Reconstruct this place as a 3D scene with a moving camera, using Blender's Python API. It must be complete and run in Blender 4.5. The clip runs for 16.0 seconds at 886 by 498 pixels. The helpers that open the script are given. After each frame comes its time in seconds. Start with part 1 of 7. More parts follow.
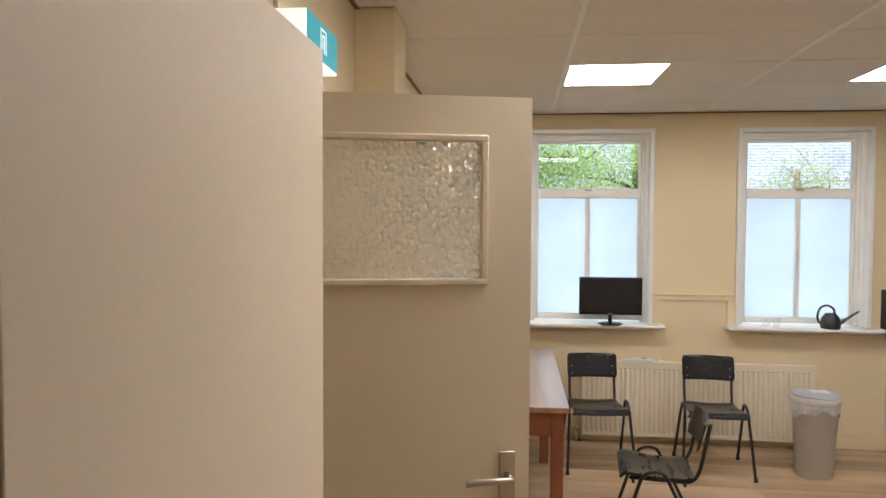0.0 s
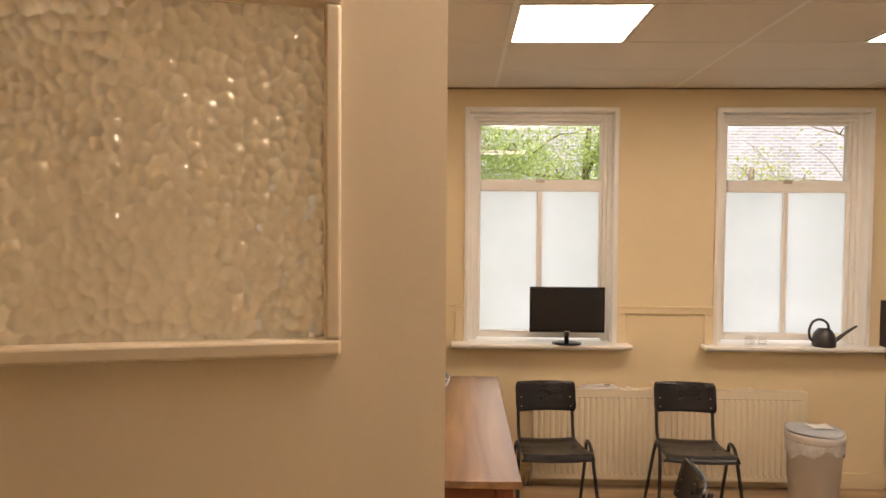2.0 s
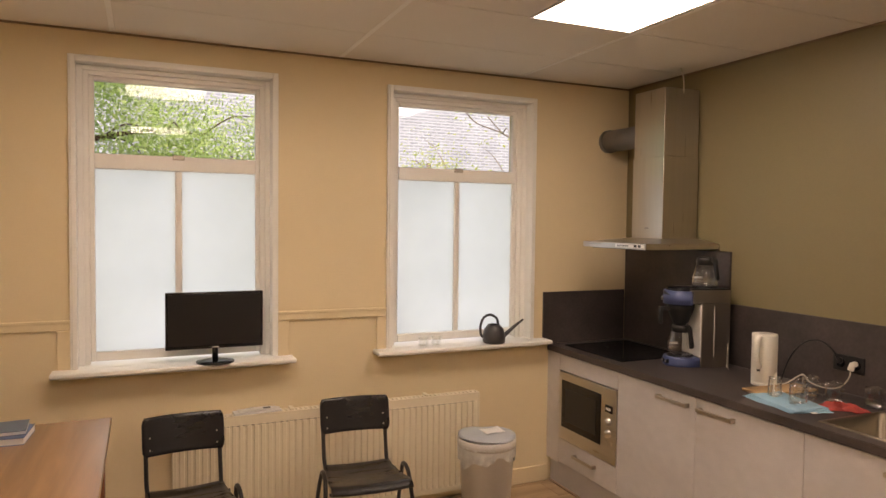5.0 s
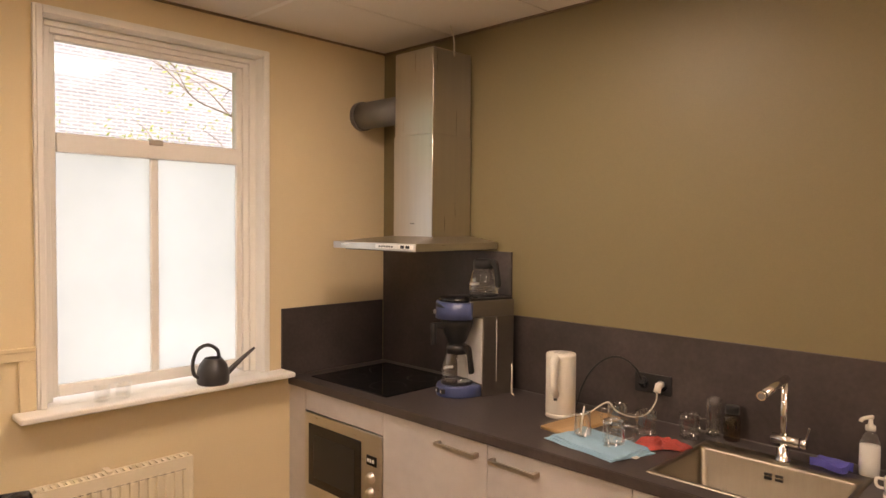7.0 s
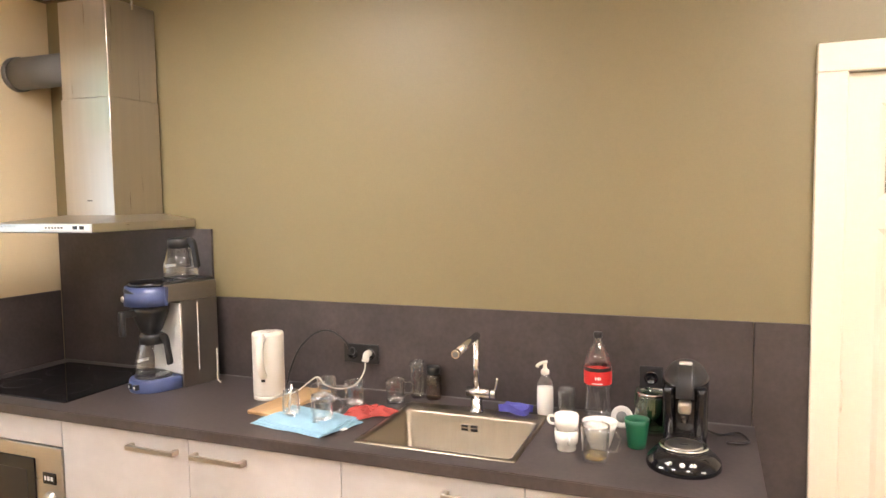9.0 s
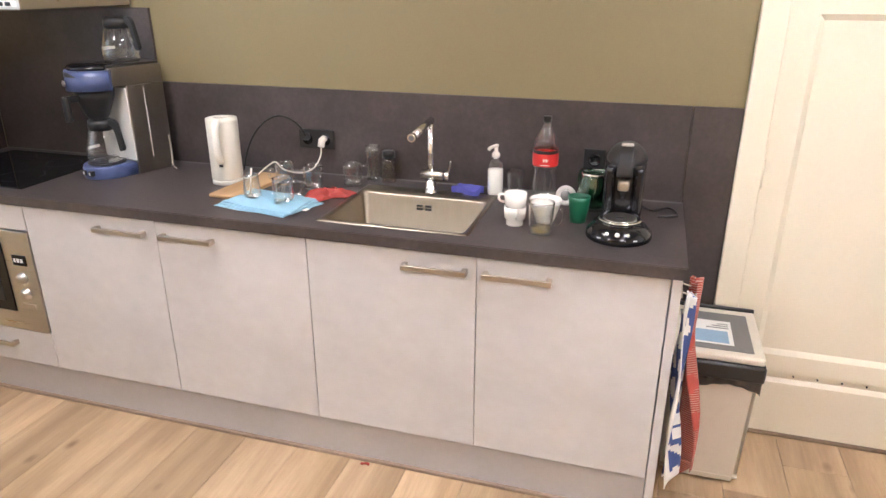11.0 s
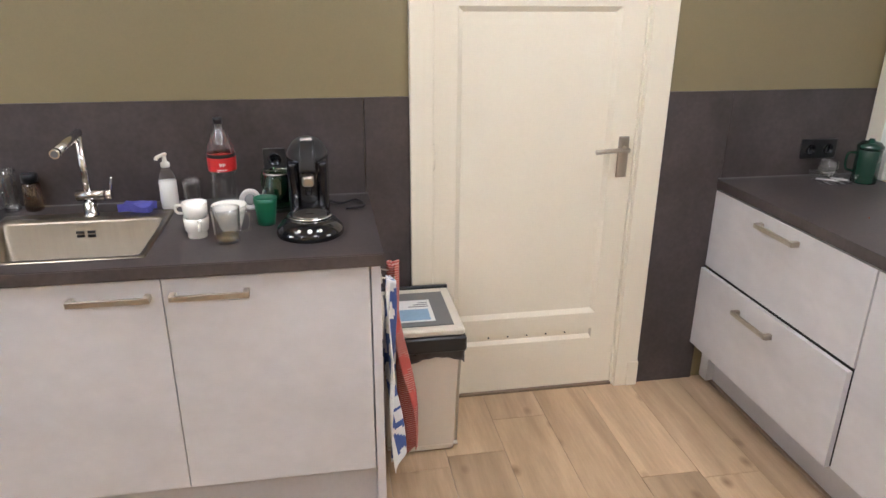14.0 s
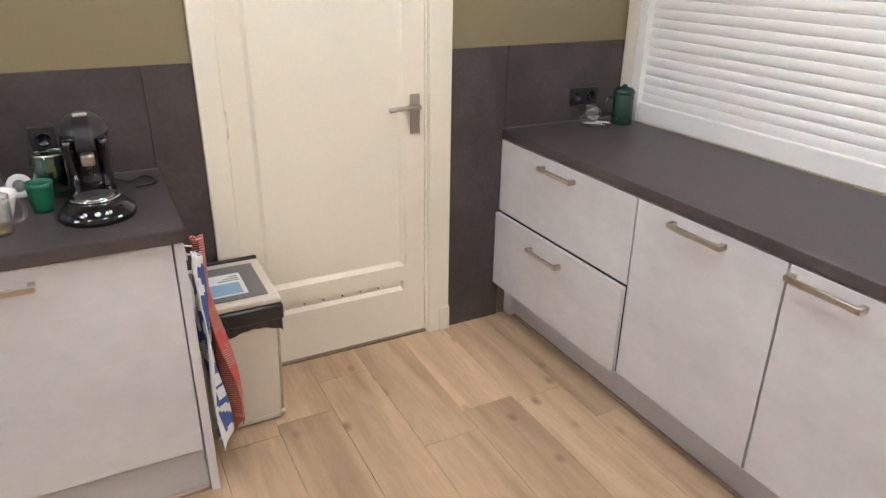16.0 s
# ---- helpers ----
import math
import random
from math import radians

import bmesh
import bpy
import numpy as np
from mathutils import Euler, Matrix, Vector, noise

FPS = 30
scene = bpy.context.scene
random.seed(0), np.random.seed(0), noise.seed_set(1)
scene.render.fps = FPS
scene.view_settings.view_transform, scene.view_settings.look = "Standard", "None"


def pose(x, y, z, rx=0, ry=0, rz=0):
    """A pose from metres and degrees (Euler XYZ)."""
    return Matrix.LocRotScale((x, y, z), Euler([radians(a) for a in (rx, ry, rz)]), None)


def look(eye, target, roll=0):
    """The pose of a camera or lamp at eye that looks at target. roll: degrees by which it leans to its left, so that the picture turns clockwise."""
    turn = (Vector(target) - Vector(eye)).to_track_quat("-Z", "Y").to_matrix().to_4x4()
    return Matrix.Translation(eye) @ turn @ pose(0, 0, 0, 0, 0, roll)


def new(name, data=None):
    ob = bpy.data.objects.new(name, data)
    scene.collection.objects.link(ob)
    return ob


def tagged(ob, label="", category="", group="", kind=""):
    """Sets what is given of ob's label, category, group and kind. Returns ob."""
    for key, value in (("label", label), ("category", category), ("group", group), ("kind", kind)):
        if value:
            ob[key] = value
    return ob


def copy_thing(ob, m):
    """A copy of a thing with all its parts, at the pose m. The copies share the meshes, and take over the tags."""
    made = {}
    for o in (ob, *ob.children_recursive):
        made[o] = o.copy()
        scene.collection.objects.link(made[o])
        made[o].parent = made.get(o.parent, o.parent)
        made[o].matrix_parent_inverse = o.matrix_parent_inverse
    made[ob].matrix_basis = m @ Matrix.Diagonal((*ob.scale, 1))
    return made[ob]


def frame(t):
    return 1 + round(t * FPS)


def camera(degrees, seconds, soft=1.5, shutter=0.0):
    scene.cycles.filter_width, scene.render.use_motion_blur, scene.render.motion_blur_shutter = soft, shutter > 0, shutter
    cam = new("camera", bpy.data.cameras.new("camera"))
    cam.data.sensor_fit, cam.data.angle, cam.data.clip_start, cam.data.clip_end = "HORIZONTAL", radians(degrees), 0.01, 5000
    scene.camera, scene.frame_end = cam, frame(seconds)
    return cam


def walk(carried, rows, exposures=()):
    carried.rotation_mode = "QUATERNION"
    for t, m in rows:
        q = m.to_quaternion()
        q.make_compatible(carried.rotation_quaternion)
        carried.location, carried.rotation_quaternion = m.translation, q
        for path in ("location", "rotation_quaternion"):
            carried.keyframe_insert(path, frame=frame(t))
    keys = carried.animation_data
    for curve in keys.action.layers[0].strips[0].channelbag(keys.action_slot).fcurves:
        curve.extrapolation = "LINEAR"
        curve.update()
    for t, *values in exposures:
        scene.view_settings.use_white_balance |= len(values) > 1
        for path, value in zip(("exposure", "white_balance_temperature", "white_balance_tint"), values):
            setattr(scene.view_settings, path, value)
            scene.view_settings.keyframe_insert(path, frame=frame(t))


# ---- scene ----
cam = camera(66.2, 16.0)
PATH = [
    (0, (0.059, 0.109, 1.802), (-0.156, 2.096, 1.727), 0.3),
    (0.5, (0.063, 0.438, 1.807), (-0.151, 2.425, 1.734), 0.3),
    (1, (0.09, 0.785, 1.8), (-0.126, 2.772, 1.727), 0.3),
    (1.5, (0.097, 1.067, 1.792), (-0.091, 3.057, 1.72), 0.5),
    (2, (0.116, 1.185, 1.782), (0.06, 3.183, 1.711), 0.4),
    (2.5, (0.133, 1.197, 1.774), (0.216, 3.194, 1.703), 0.5),
    (3, (0.153, 1.21, 1.771), (0.407, 3.193, 1.704), 0.5),
    (3.5, (0.202, 1.305, 1.774), (0.64, 3.255, 1.709), 0.5),
    (4, (0.243, 1.48, 1.758), (0.862, 3.381, 1.698), 0.4),
    (4.2, (0.292, 1.556, 1.764), (0.967, 3.438, 1.699), 0.4),
    (6.3, (0.829, 2.557, 1.73), (1.927, 4.227, 1.656), 0.5),
    (6.5, (0.906, 2.639, 1.727), (2.093, 4.247, 1.656), 0.3),
    (7, (1.044, 2.82, 1.736), (2.472, 4.219, 1.663), 0.5),
    (7.5, (1.134, 2.881, 1.728), (2.774, 4.024, 1.665), 0.7),
    (8, (1.192, 2.838, 1.717), (2.971, 3.75, 1.668), 0.5),
    (8.2, (1.199, 2.818, 1.725), (3.017, 3.651, 1.673), 0.4),
    (10.3, (1.086, 2.78, 1.699), (2.968, 3.36, 1.35), 0.1),
    (10.5, (1.082, 2.772, 1.698), (2.932, 3.359, 1.216), 0.0),
    (11, (1.068, 2.808, 1.709), (2.849, 3.346, 0.975), -0.0),
    (11.5, (1.058, 2.826, 1.705), (2.866, 3.252, 0.963), 0.1),
    (12, (1.044, 2.832, 1.69), (2.883, 3.126, 0.96), 0.4),
    (12.5, (1.058, 2.805, 1.684), (2.912, 2.97, 0.953), 0.2),
    (13, (1.075, 2.809, 1.657), (2.946, 2.811, 0.951), 0.3),
    (13.5, (1.094, 2.776, 1.673), (2.957, 2.632, 0.962), 0.2),
    (14, (1.138, 2.801, 1.654), (2.981, 2.477, 0.947), 0.4),
    (14.5, (1.147, 2.811, 1.65), (2.953, 2.337, 0.934), 0.7),
    (15, (1.114, 2.818, 1.656), (2.88, 2.216, 0.936), 0.5),
    (15.5, (1.08, 2.817, 1.66), (2.796, 2.095, 0.93), 0.5),
    (16, (1.09, 2.824, 1.655), (2.718, 1.978, 0.858), 0.7),
]
EXPOSURES = [(0.0, 0.88, 6100, 14), (0.5, 0.82, 6450, 18), (1.0, 0.8, 6900, 19), (2.0, 0.75, 8350, 25), (2.5, 0.7, 8700, 27), (3.5, 0.58, 8150, 25), (4.0, 0.58, 7950, 24), (6.5, 0.77, 8700, 29), (7.0, 0.92, 8750, 29), (7.5, 1.34, 8600, 28), (8.0, 2.0, 7600, 23), (8.2, 2.07, 7450, 22), (10.3, 2.0, 5450, 15), (11.0, 1.85, 5900, 17), (11.5, 1.76, 6150, 18), (12.0, 1.65, 6250, 18), (12.5, 1.53, 5800, 14), (13.5, 1.44, 5650, 14), (14.5, 1.34, 5580, 13), (16.0, 1.38, 5650, 13)]
walk(cam, [(t, look(eye, target, roll)) for t, eye, target, roll in PATH], EXPOSURES)

# ---- light ----
world = bpy.data.worlds.new("world")
scene.world = world
world.use_nodes = True
wn = world.node_tree.nodes
sky = wn.new("ShaderNodeTexSky")
sky.sky_type, sky.sun_disc = "NISHITA", False
sky.sun_elevation, sky.sun_rotation = radians(50), radians(200)
sky.air_density, sky.dust_density = 1.0, 3.0
world.node_tree.links.new(sky.outputs[0], wn["Background"].inputs[0])
wn["Background"].inputs[1].default_value = 0.15
sun = new("sun", bpy.data.lights.new("sun", "SUN"))
sun.data.energy, sun.data.angle, sun.data.color = 5.0, radians(8), (1.0, 0.98, 0.96)
sun.matrix_world = look((-2, -4, 6), (0, 4, 0))
# sky light standing in the lower half of each window
for x in (0.653, 2.35):
    a = new("window_sky_light", bpy.data.lights.new("window_sky_light", "AREA"))
    a.data.shape, a.data.size, a.data.size_y = "RECTANGLE", 0.96, 1.08
    a.data.energy, a.data.color = 2.0, (0.84, 0.915, 1.0)
    a.matrix_world = look((x, 6.06, 1.53), (x, 5.0, 1.53))
LAMP = 11.8           # radiance of the ceiling panels
LAMP_TINT = (1.0, 0.955, 0.88, 1)


# ---- materials ----
def nodes_of(name):
    m = bpy.data.materials.new(name)
    m.use_nodes = True
    nt = m.node_tree
    return m, nt, nt.nodes["Principled BSDF"]


def node(nt, kind, **kw):
    n = nt.nodes.new(kind)
    for k, v in kw.items():
        n.inputs[k].default_value = v
    return n


def ramp(nt, fac, c0, c1, p0=0.3, p1=0.7):
    r = nt.nodes.new("ShaderNodeValToRGB")
    r.color_ramp.elements[0].position, r.color_ramp.elements[1].position = p0, p1
    r.color_ramp.elements[0].color, r.color_ramp.elements[1].color = (*c0, 1), (*c1, 1)
    nt.links.new(fac, r.inputs[0])
    return r.outputs[0]


def mix(nt, fac, a, b, blend="MIX"):
    m = nt.nodes.new("ShaderNodeMix")
    m.data_type, m.blend_type = "RGBA", blend
    for sock, v in ((m.inputs[0], fac), (m.inputs[6], a), (m.inputs[7], b)):
        if hasattr(v, "is_output"):
            nt.links.new(v, sock)
        else:
            sock.default_value = v
    return m.outputs[2]


def surface(name, col, rough=0.5, metal=0.0, vary=0.08, scale=3.0, stretch=(1, 1, 1), grain=60.0, bump=0.05, spec=0.5, coat=0.0, coords="Object", rvary=0.08):
    """Painted, metal or laminate surface with slow cloudy variation, a fine grain and a slight relief."""
    m, nt, b = nodes_of(name)
    tc = nt.nodes.new("ShaderNodeTexCoord")
    mp = node(nt, "ShaderNodeMapping", Scale=stretch)
    nt.links.new(tc.outputs[coords], mp.inputs[0])
    n1 = node(nt, "ShaderNodeTexNoise", Scale=scale, Detail=6.0, Roughness=0.6)
    n2 = node(nt, "ShaderNodeTexNoise", Scale=grain, Detail=3.0)
    for n in (n1, n2):
        nt.links.new(mp.outputs[0], n.inputs["Vector"])
    lo = tuple(max(0, c * (1 - vary)) for c in col)
    hi = tuple(min(1, c * (1 + vary)) for c in col)
    c1 = ramp(nt, n1.outputs["Fac"], lo, hi)
    c2 = ramp(nt, n2.outputs["Fac"], (1 - vary * 0.7,) * 3, (1, 1, 1))
    nt.links.new(mix(nt, 1.0, c1, c2, "MULTIPLY"), b.inputs["Base Color"])
    rr = nt.nodes.new("ShaderNodeMapRange")
    rr.inputs[3].default_value, rr.inputs[4].default_value = max(0.02, rough - rvary), min(1, rough + rvary)
    nt.links.new(n1.outputs["Fac"], rr.inputs[0])
    nt.links.new(rr.outputs[0], b.inputs["Roughness"])
    b.inputs["Metallic"].default_value = metal
    b.inputs["Specular IOR Level"].default_value = spec
    b.inputs["Coat Weight"].default_value = coat
    if bump:
        bp = node(nt, "ShaderNodeBump", Strength=bump, Distance=0.002)
        nt.links.new(n2.outputs["Fac"], bp.inputs["Height"])
        nt.links.new(bp.outputs[0], b.inputs["Normal"])
    return m


def wood(name, light, dark, rough=0.4, length=1.0, knots=True, per_piece=True, along="x"):
    """Sawn oak or stained wood, grain along one axis, each board with its own tone."""
    m, nt, b = nodes_of(name)
    tc = nt.nodes.new("ShaderNodeTexCoord")
    oi = nt.nodes.new("ShaderNodeObjectInfo")
    off = nt.nodes.new("ShaderNodeVectorMath")
    off.operation = "MULTIPLY_ADD"
    if per_piece:
        nt.links.new(oi.outputs["Random"], off.inputs[0])
    off.inputs[1].default_value = (37.0, 11.0, 5.0)
    nt.links.new(tc.outputs["Object"], off.inputs[2])
    st = {"x": (0.9, 9.0, 9.0), "y": (9.0, 0.9, 9.0), "z": (9.0, 9.0, 0.9)}[along]
    mp = node(nt, "ShaderNodeMapping", Scale=tuple(s * length for s in st))
    nt.links.new(off.outputs[0], mp.inputs[0])
    n1 = node(nt, "ShaderNodeTexNoise", Scale=1.0, Detail=5.0, Distortion=0.9)
    n2 = node(nt, "ShaderNodeTexNoise", Scale=9.0, Detail=6.0, Roughness=0.7)
    n3 = node(nt, "ShaderNodeTexNoise", Scale=0.35, Detail=2.0)
    for n in (n1, n2, n3):
        nt.links.new(mp.outputs[0], n.inputs["Vector"])
    base = ramp(nt, n1.outputs["Fac"], dark, light, 0.32, 0.62)
    fine = ramp(nt, n2.outputs["Fac"], (0.90, 0.885, 0.86), (1.04, 1.03, 1.02), 0.35, 0.65)
    col = mix(nt, 1.0, base, fine, "MULTIPLY")
    slow = ramp(nt, n3.outputs["Fac"], (0.74, 0.71, 0.66), (1.08, 1.06, 1.04), 0.35, 0.65)
    col = mix(nt, 1.0, col, slow, "MULTIPLY")
    if per_piece:
        tone = ramp(nt, oi.outputs["Random"], (0.87, 0.86, 0.85), (1.10, 1.09, 1.07), 0.0, 1.0)
        col = mix(nt, 1.0, col, tone, "MULTIPLY")
    if knots:
        kmp = node(nt, "ShaderNodeMapping", Scale=(2.2, 3.6, 3.0))
        nt.links.new(off.outputs[0], kmp.inputs[0])
        v = node(nt, "ShaderNodeTexVoronoi", Scale=1.7)
        nt.links.new(kmp.outputs[0], v.inputs["Vector"])
        k = ramp(nt, v.outputs["Distance"], (0.40, 0.33, 0.27), (1, 1, 1), 0.03, 0.15)
        col = mix(nt, 0.8, col, k, "MULTIPLY")
    nt.links.new(col, b.inputs["Base Color"])
    rr = nt.nodes.new("ShaderNodeMapRange")
    rr.inputs[3].default_value, rr.inputs[4].default_value = rough - 0.08, rough + 0.12
    nt.links.new(n2.outputs["Fac"], rr.inputs[0])
    nt.links.new(rr.outputs[0], b.inputs["Roughness"])
    bp = node(nt, "ShaderNodeBump", Strength=0.12, Distance=0.001)
    nt.links.new(n2.outputs["Fac"], bp.inputs["Height"])
    nt.links.new(bp.outputs[0], b.inputs["Normal"])
    return m


def edge_gloss(nt, base=0.03, edge=0.55, power=4.0):
    """Share of gloss: low face on, high towards grazing angles, on either side of a thin wall."""
    lw = nt.nodes.new("ShaderNodeLayerWeight")
    pw = nt.nodes.new("ShaderNodeMath")
    pw.operation = "POWER"
    pw.inputs[1].default_value = power
    nt.links.new(lw.outputs["Facing"], pw.inputs[0])
    ma = nt.nodes.new("ShaderNodeMath")
    ma.operation = "MULTIPLY_ADD"
    nt.links.new(pw.outputs[0], ma.inputs[0])
    ma.inputs[1].default_value, ma.inputs[2].default_value = edge, base
    return ma.outputs[0]


def thin_glass(name, tint=(1, 1, 1), edge=0.55, rough=0.015):
    """Thin-walled glass: clear straight through, glossy towards grazing angles."""
    m, nt, b = nodes_of(name)
    nt.nodes.remove(b)
    tr = node(nt, "ShaderNodeBsdfTransparent", Color=(*tint, 1))
    gl = node(nt, "ShaderNodeBsdfGlossy", Color=(1, 1, 1, 1), Roughness=rough)
    mx = nt.nodes.new("ShaderNodeMixShader")
    nt.links.new(edge_gloss(nt, 0.07, edge, 2.0), mx.inputs[0])
    nt.links.new(tr.outputs[0], mx.inputs[1])
    nt.links.new(gl.outputs[0], mx.inputs[2])
    nt.links.new(mx.outputs[0], nt.nodes["Material Output"].inputs[0])
    return m


def pane_glass(name):
    """Thin window pane: see-through with a Fresnel gloss."""
    m, nt, b = nodes_of(name)
    nt.nodes.remove(b)
    tr = node(nt, "ShaderNodeBsdfTransparent", Color=(0.96, 0.98, 0.97, 1))
    gl = node(nt, "ShaderNodeBsdfGlossy", Roughness=0.02)
    mx = nt.nodes.new("ShaderNodeMixShader")
    nt.links.new(edge_gloss(nt, 0.02, 0.8, 5.0), mx.inputs[0])
    nt.links.new(tr.outputs[0], mx.inputs[1])
    nt.links.new(gl.outputs[0], mx.inputs[2])
    nt.links.new(mx.outputs[0], nt.nodes["Material Output"].inputs[0])
    return m


def frosted_glass(name):
    """Pane with a matt white film: scatters the daylight."""
    m, nt, b = nodes_of(name)
    nt.nodes.remove(b)
    tc = nt.nodes.new("ShaderNodeTexCoord")
    n = node(nt, "ShaderNodeTexNoise", Scale=2.2, Detail=4.0)
    nt.links.new(tc.outputs["Object"], n.inputs["Vector"])
    c = ramp(nt, n.outputs["Fac"], (0.79, 0.835, 0.84), (0.87, 0.91, 0.915))
    tl = nt.nodes.new("ShaderNodeBsdfTranslucent")
    nt.links.new(c, tl.inputs[0])
    gl = node(nt, "ShaderNodeBsdfGlossy", Roughness=0.25)
    mx = nt.nodes.new("ShaderNodeMixShader")
    mx.inputs[0].default_value = 0.05
    nt.links.new(tl.outputs[0], mx.inputs[1])
    nt.links.new(gl.outputs[0], mx.inputs[2])
    nt.links.new(mx.outputs[0], nt.nodes["Material Output"].inputs[0])
    return m


def hammered_glass(name, scale=62.0, strength=1.0, flatten=(1, 0, 1), scatter=0.2):
    """Cast obscure glass with a pebbled relief that also scatters some light."""
    m, nt, b = nodes_of(name)
    b.inputs["Base Color"].default_value = (0.97, 0.96, 0.92, 1)
    b.inputs["Transmission Weight"].default_value = 1.0
    b.inputs["Roughness"].default_value = 0.04
    b.inputs["IOR"].default_value = 1.5
    tc = nt.nodes.new("ShaderNodeTexCoord")
    wob = node(nt, "ShaderNodeTexNoise", Scale=20.0, Detail=1.0)
    nt.links.new(tc.outputs["Object"], wob.inputs["Vector"])
    add = nt.nodes.new("ShaderNodeVectorMath")
    add.operation = "MULTIPLY_ADD"
    nt.links.new(wob.outputs["Color"], add.inputs[0])
    add.inputs[1].default_value = (0.008, 0.008, 0.008)
    nt.links.new(tc.outputs["Object"], add.inputs[2])
    flat = node(nt, "ShaderNodeMapping", Scale=flatten)
    nt.links.new(add.outputs[0], flat.inputs[0])
    v = nt.nodes.new("ShaderNodeTexVoronoi")
    v.inputs["Scale"].default_value = scale
    v.inputs["Randomness"].default_value = 0.8
    nt.links.new(flat.outputs[0], v.inputs["Vector"])
    sq = nt.nodes.new("ShaderNodeMath")
    sq.operation = "POWER"
    sq.inputs[1].default_value = 2.0
    nt.links.new(v.outputs["Distance"], sq.inputs[0])
    bp = node(nt, "ShaderNodeBump", Strength=strength, Distance=0.02)
    bp.invert = True
    nt.links.new(sq.outputs[0], bp.inputs["Height"])
    nt.links.new(bp.outputs[0], b.inputs["Normal"])
    tl = node(nt, "ShaderNodeBsdfTranslucent", Color=(0.96, 0.94, 0.88, 1))
    nt.links.new(bp.outputs[0], tl.inputs["Normal"])
    df = node(nt, "ShaderNodeBsdfGlossy", Color=(0.95, 0.92, 0.84, 1), Roughness=0.2)
    nt.links.new(bp.outputs[0], df.inputs["Normal"])
    m1 = nt.nodes.new("ShaderNodeMixShader")
    m1.inputs[0].default_value = 0.35
    nt.links.new(tl.outputs[0], m1.inputs[1])
    nt.links.new(df.outputs[0], m1.inputs[2])
    m2 = nt.nodes.new("ShaderNodeMixShader")
    m2.inputs[0].default_value = scatter
    nt.links.new(b.outputs[0], m2.inputs[1])
    nt.links.new(m1.outputs[0], m2.inputs[2])
    nt.links.new(m2.outputs[0], nt.nodes["Material Output"].inputs[0])
    return m


def glow(name, col, strength, base=(0.8, 0.8, 0.8, 1)):
    m, nt, b = nodes_of(name)
    b.inputs["Base Color"].default_value = base
    b.inputs["Emission Color"].default_value = col
    b.inputs["Emission Strength"].default_value = strength
    return m


def bricks(name):
    """Pale brick masonry in courses."""
    m, nt, b = nodes_of(name)
    tc = nt.nodes.new("ShaderNodeTexCoord")
    mp = node(nt, "ShaderNodeMapping", Rotation=(radians(90), 0, 0))
    nt.links.new(tc.outputs["Object"], mp.inputs[0])
    br = node(nt, "ShaderNodeTexBrick", Color1=(0.215, 0.245, 0.30, 1), Color2=(0.285, 0.32, 0.38, 1), Mortar=(0.40, 0.44, 0.51, 1), Scale=1.0)
    br.inputs["Brick Width"].default_value, br.inputs["Row Height"].default_value = 0.22, 0.065
    br.inputs["Mortar Size"].default_value = 0.012
    nt.links.new(mp.outputs[0], br.inputs["Vector"])
    n = node(nt, "ShaderNodeTexNoise", Scale=1.3, Detail=5.0)
    nt.links.new(tc.outputs["Object"], n.inputs["Vector"])
    nt.links.new(mix(nt, 1.0, br.outputs[0], ramp(nt, n.outputs["Fac"], (0.75, 0.75, 0.75), (1, 1, 1)), "MULTIPLY"), b.inputs["Base Color"])
    b.inputs["Roughness"].default_value = 0.9
    return m


def leaf_mat(name, c0, c1):
    m, nt, b = nodes_of(name)
    g = nt.nodes.new("ShaderNodeNewGeometry")
    col = ramp(nt, g.outputs["Random Per Island"], c0, c1, 0.0, 1.0)
    nt.links.new(col, b.inputs["Base Color"])
    b.inputs["Roughness"].default_value = 0.5
    tl = nt.nodes.new("ShaderNodeBsdfTranslucent")
    nt.links.new(col, tl.inputs[0])
    mx = nt.nodes.new("ShaderNodeMixShader")
    mx.inputs[0].default_value = 0.5
    nt.links.new(b.outputs[0], mx.inputs[1])
    nt.links.new(tl.outputs[0], mx.inputs[2])
    nt.links.new(mx.outputs[0], nt.nodes["Material Output"].inputs[0])
    return m


CREAM = surface("cream wall paint", (0.76, 0.63, 0.41), 0.75, vary=0.035, scale=0.9, grain=140, bump=0.12)
OLIVE = surface("olive wall paint", (0.228, 0.188, 0.100), 0.47, vary=0.05, scale=0.8, grain=140, bump=0.12)
DOORPAINT = surface("cream door paint", (0.76, 0.655, 0.50), 0.55, vary=0.03, scale=1.5, grain=90, bump=0.04)
DOORWHITE = surface("ivory door paint", (0.775, 0.715, 0.58), 0.42, vary=0.03, scale=1.5, grain=90, bump=0.04)
WHITEPAINT = surface("white gloss paint", (0.86, 0.845, 0.80), 0.32, vary=0.03, scale=4, grain=80, bump=0.04)
TILE = surface("ceiling tile", (0.77, 0.73, 0.67), 0.9, vary=0.03, scale=1.5, grain=220, bump=0.25)
BAR = surface("white ceiling rail", (0.84, 0.82, 0.78), 0.4, vary=0.02)
GAP = surface("dark joint", (0.12, 0.10, 0.085), 0.9)
FRONT = surface("light concrete laminate", (0.59, 0.568, 0.567), 0.5, vary=0.085, scale=2.6, stretch=(1, 0.8, 1.25), grain=16, bump=0.02)
FRONT2 = surface("light concrete laminate long", (0.59, 0.568, 0.567), 0.5, vary=0.085, scale=2.6, stretch=(0.8, 1, 1.25), grain=16, bump=0.02)
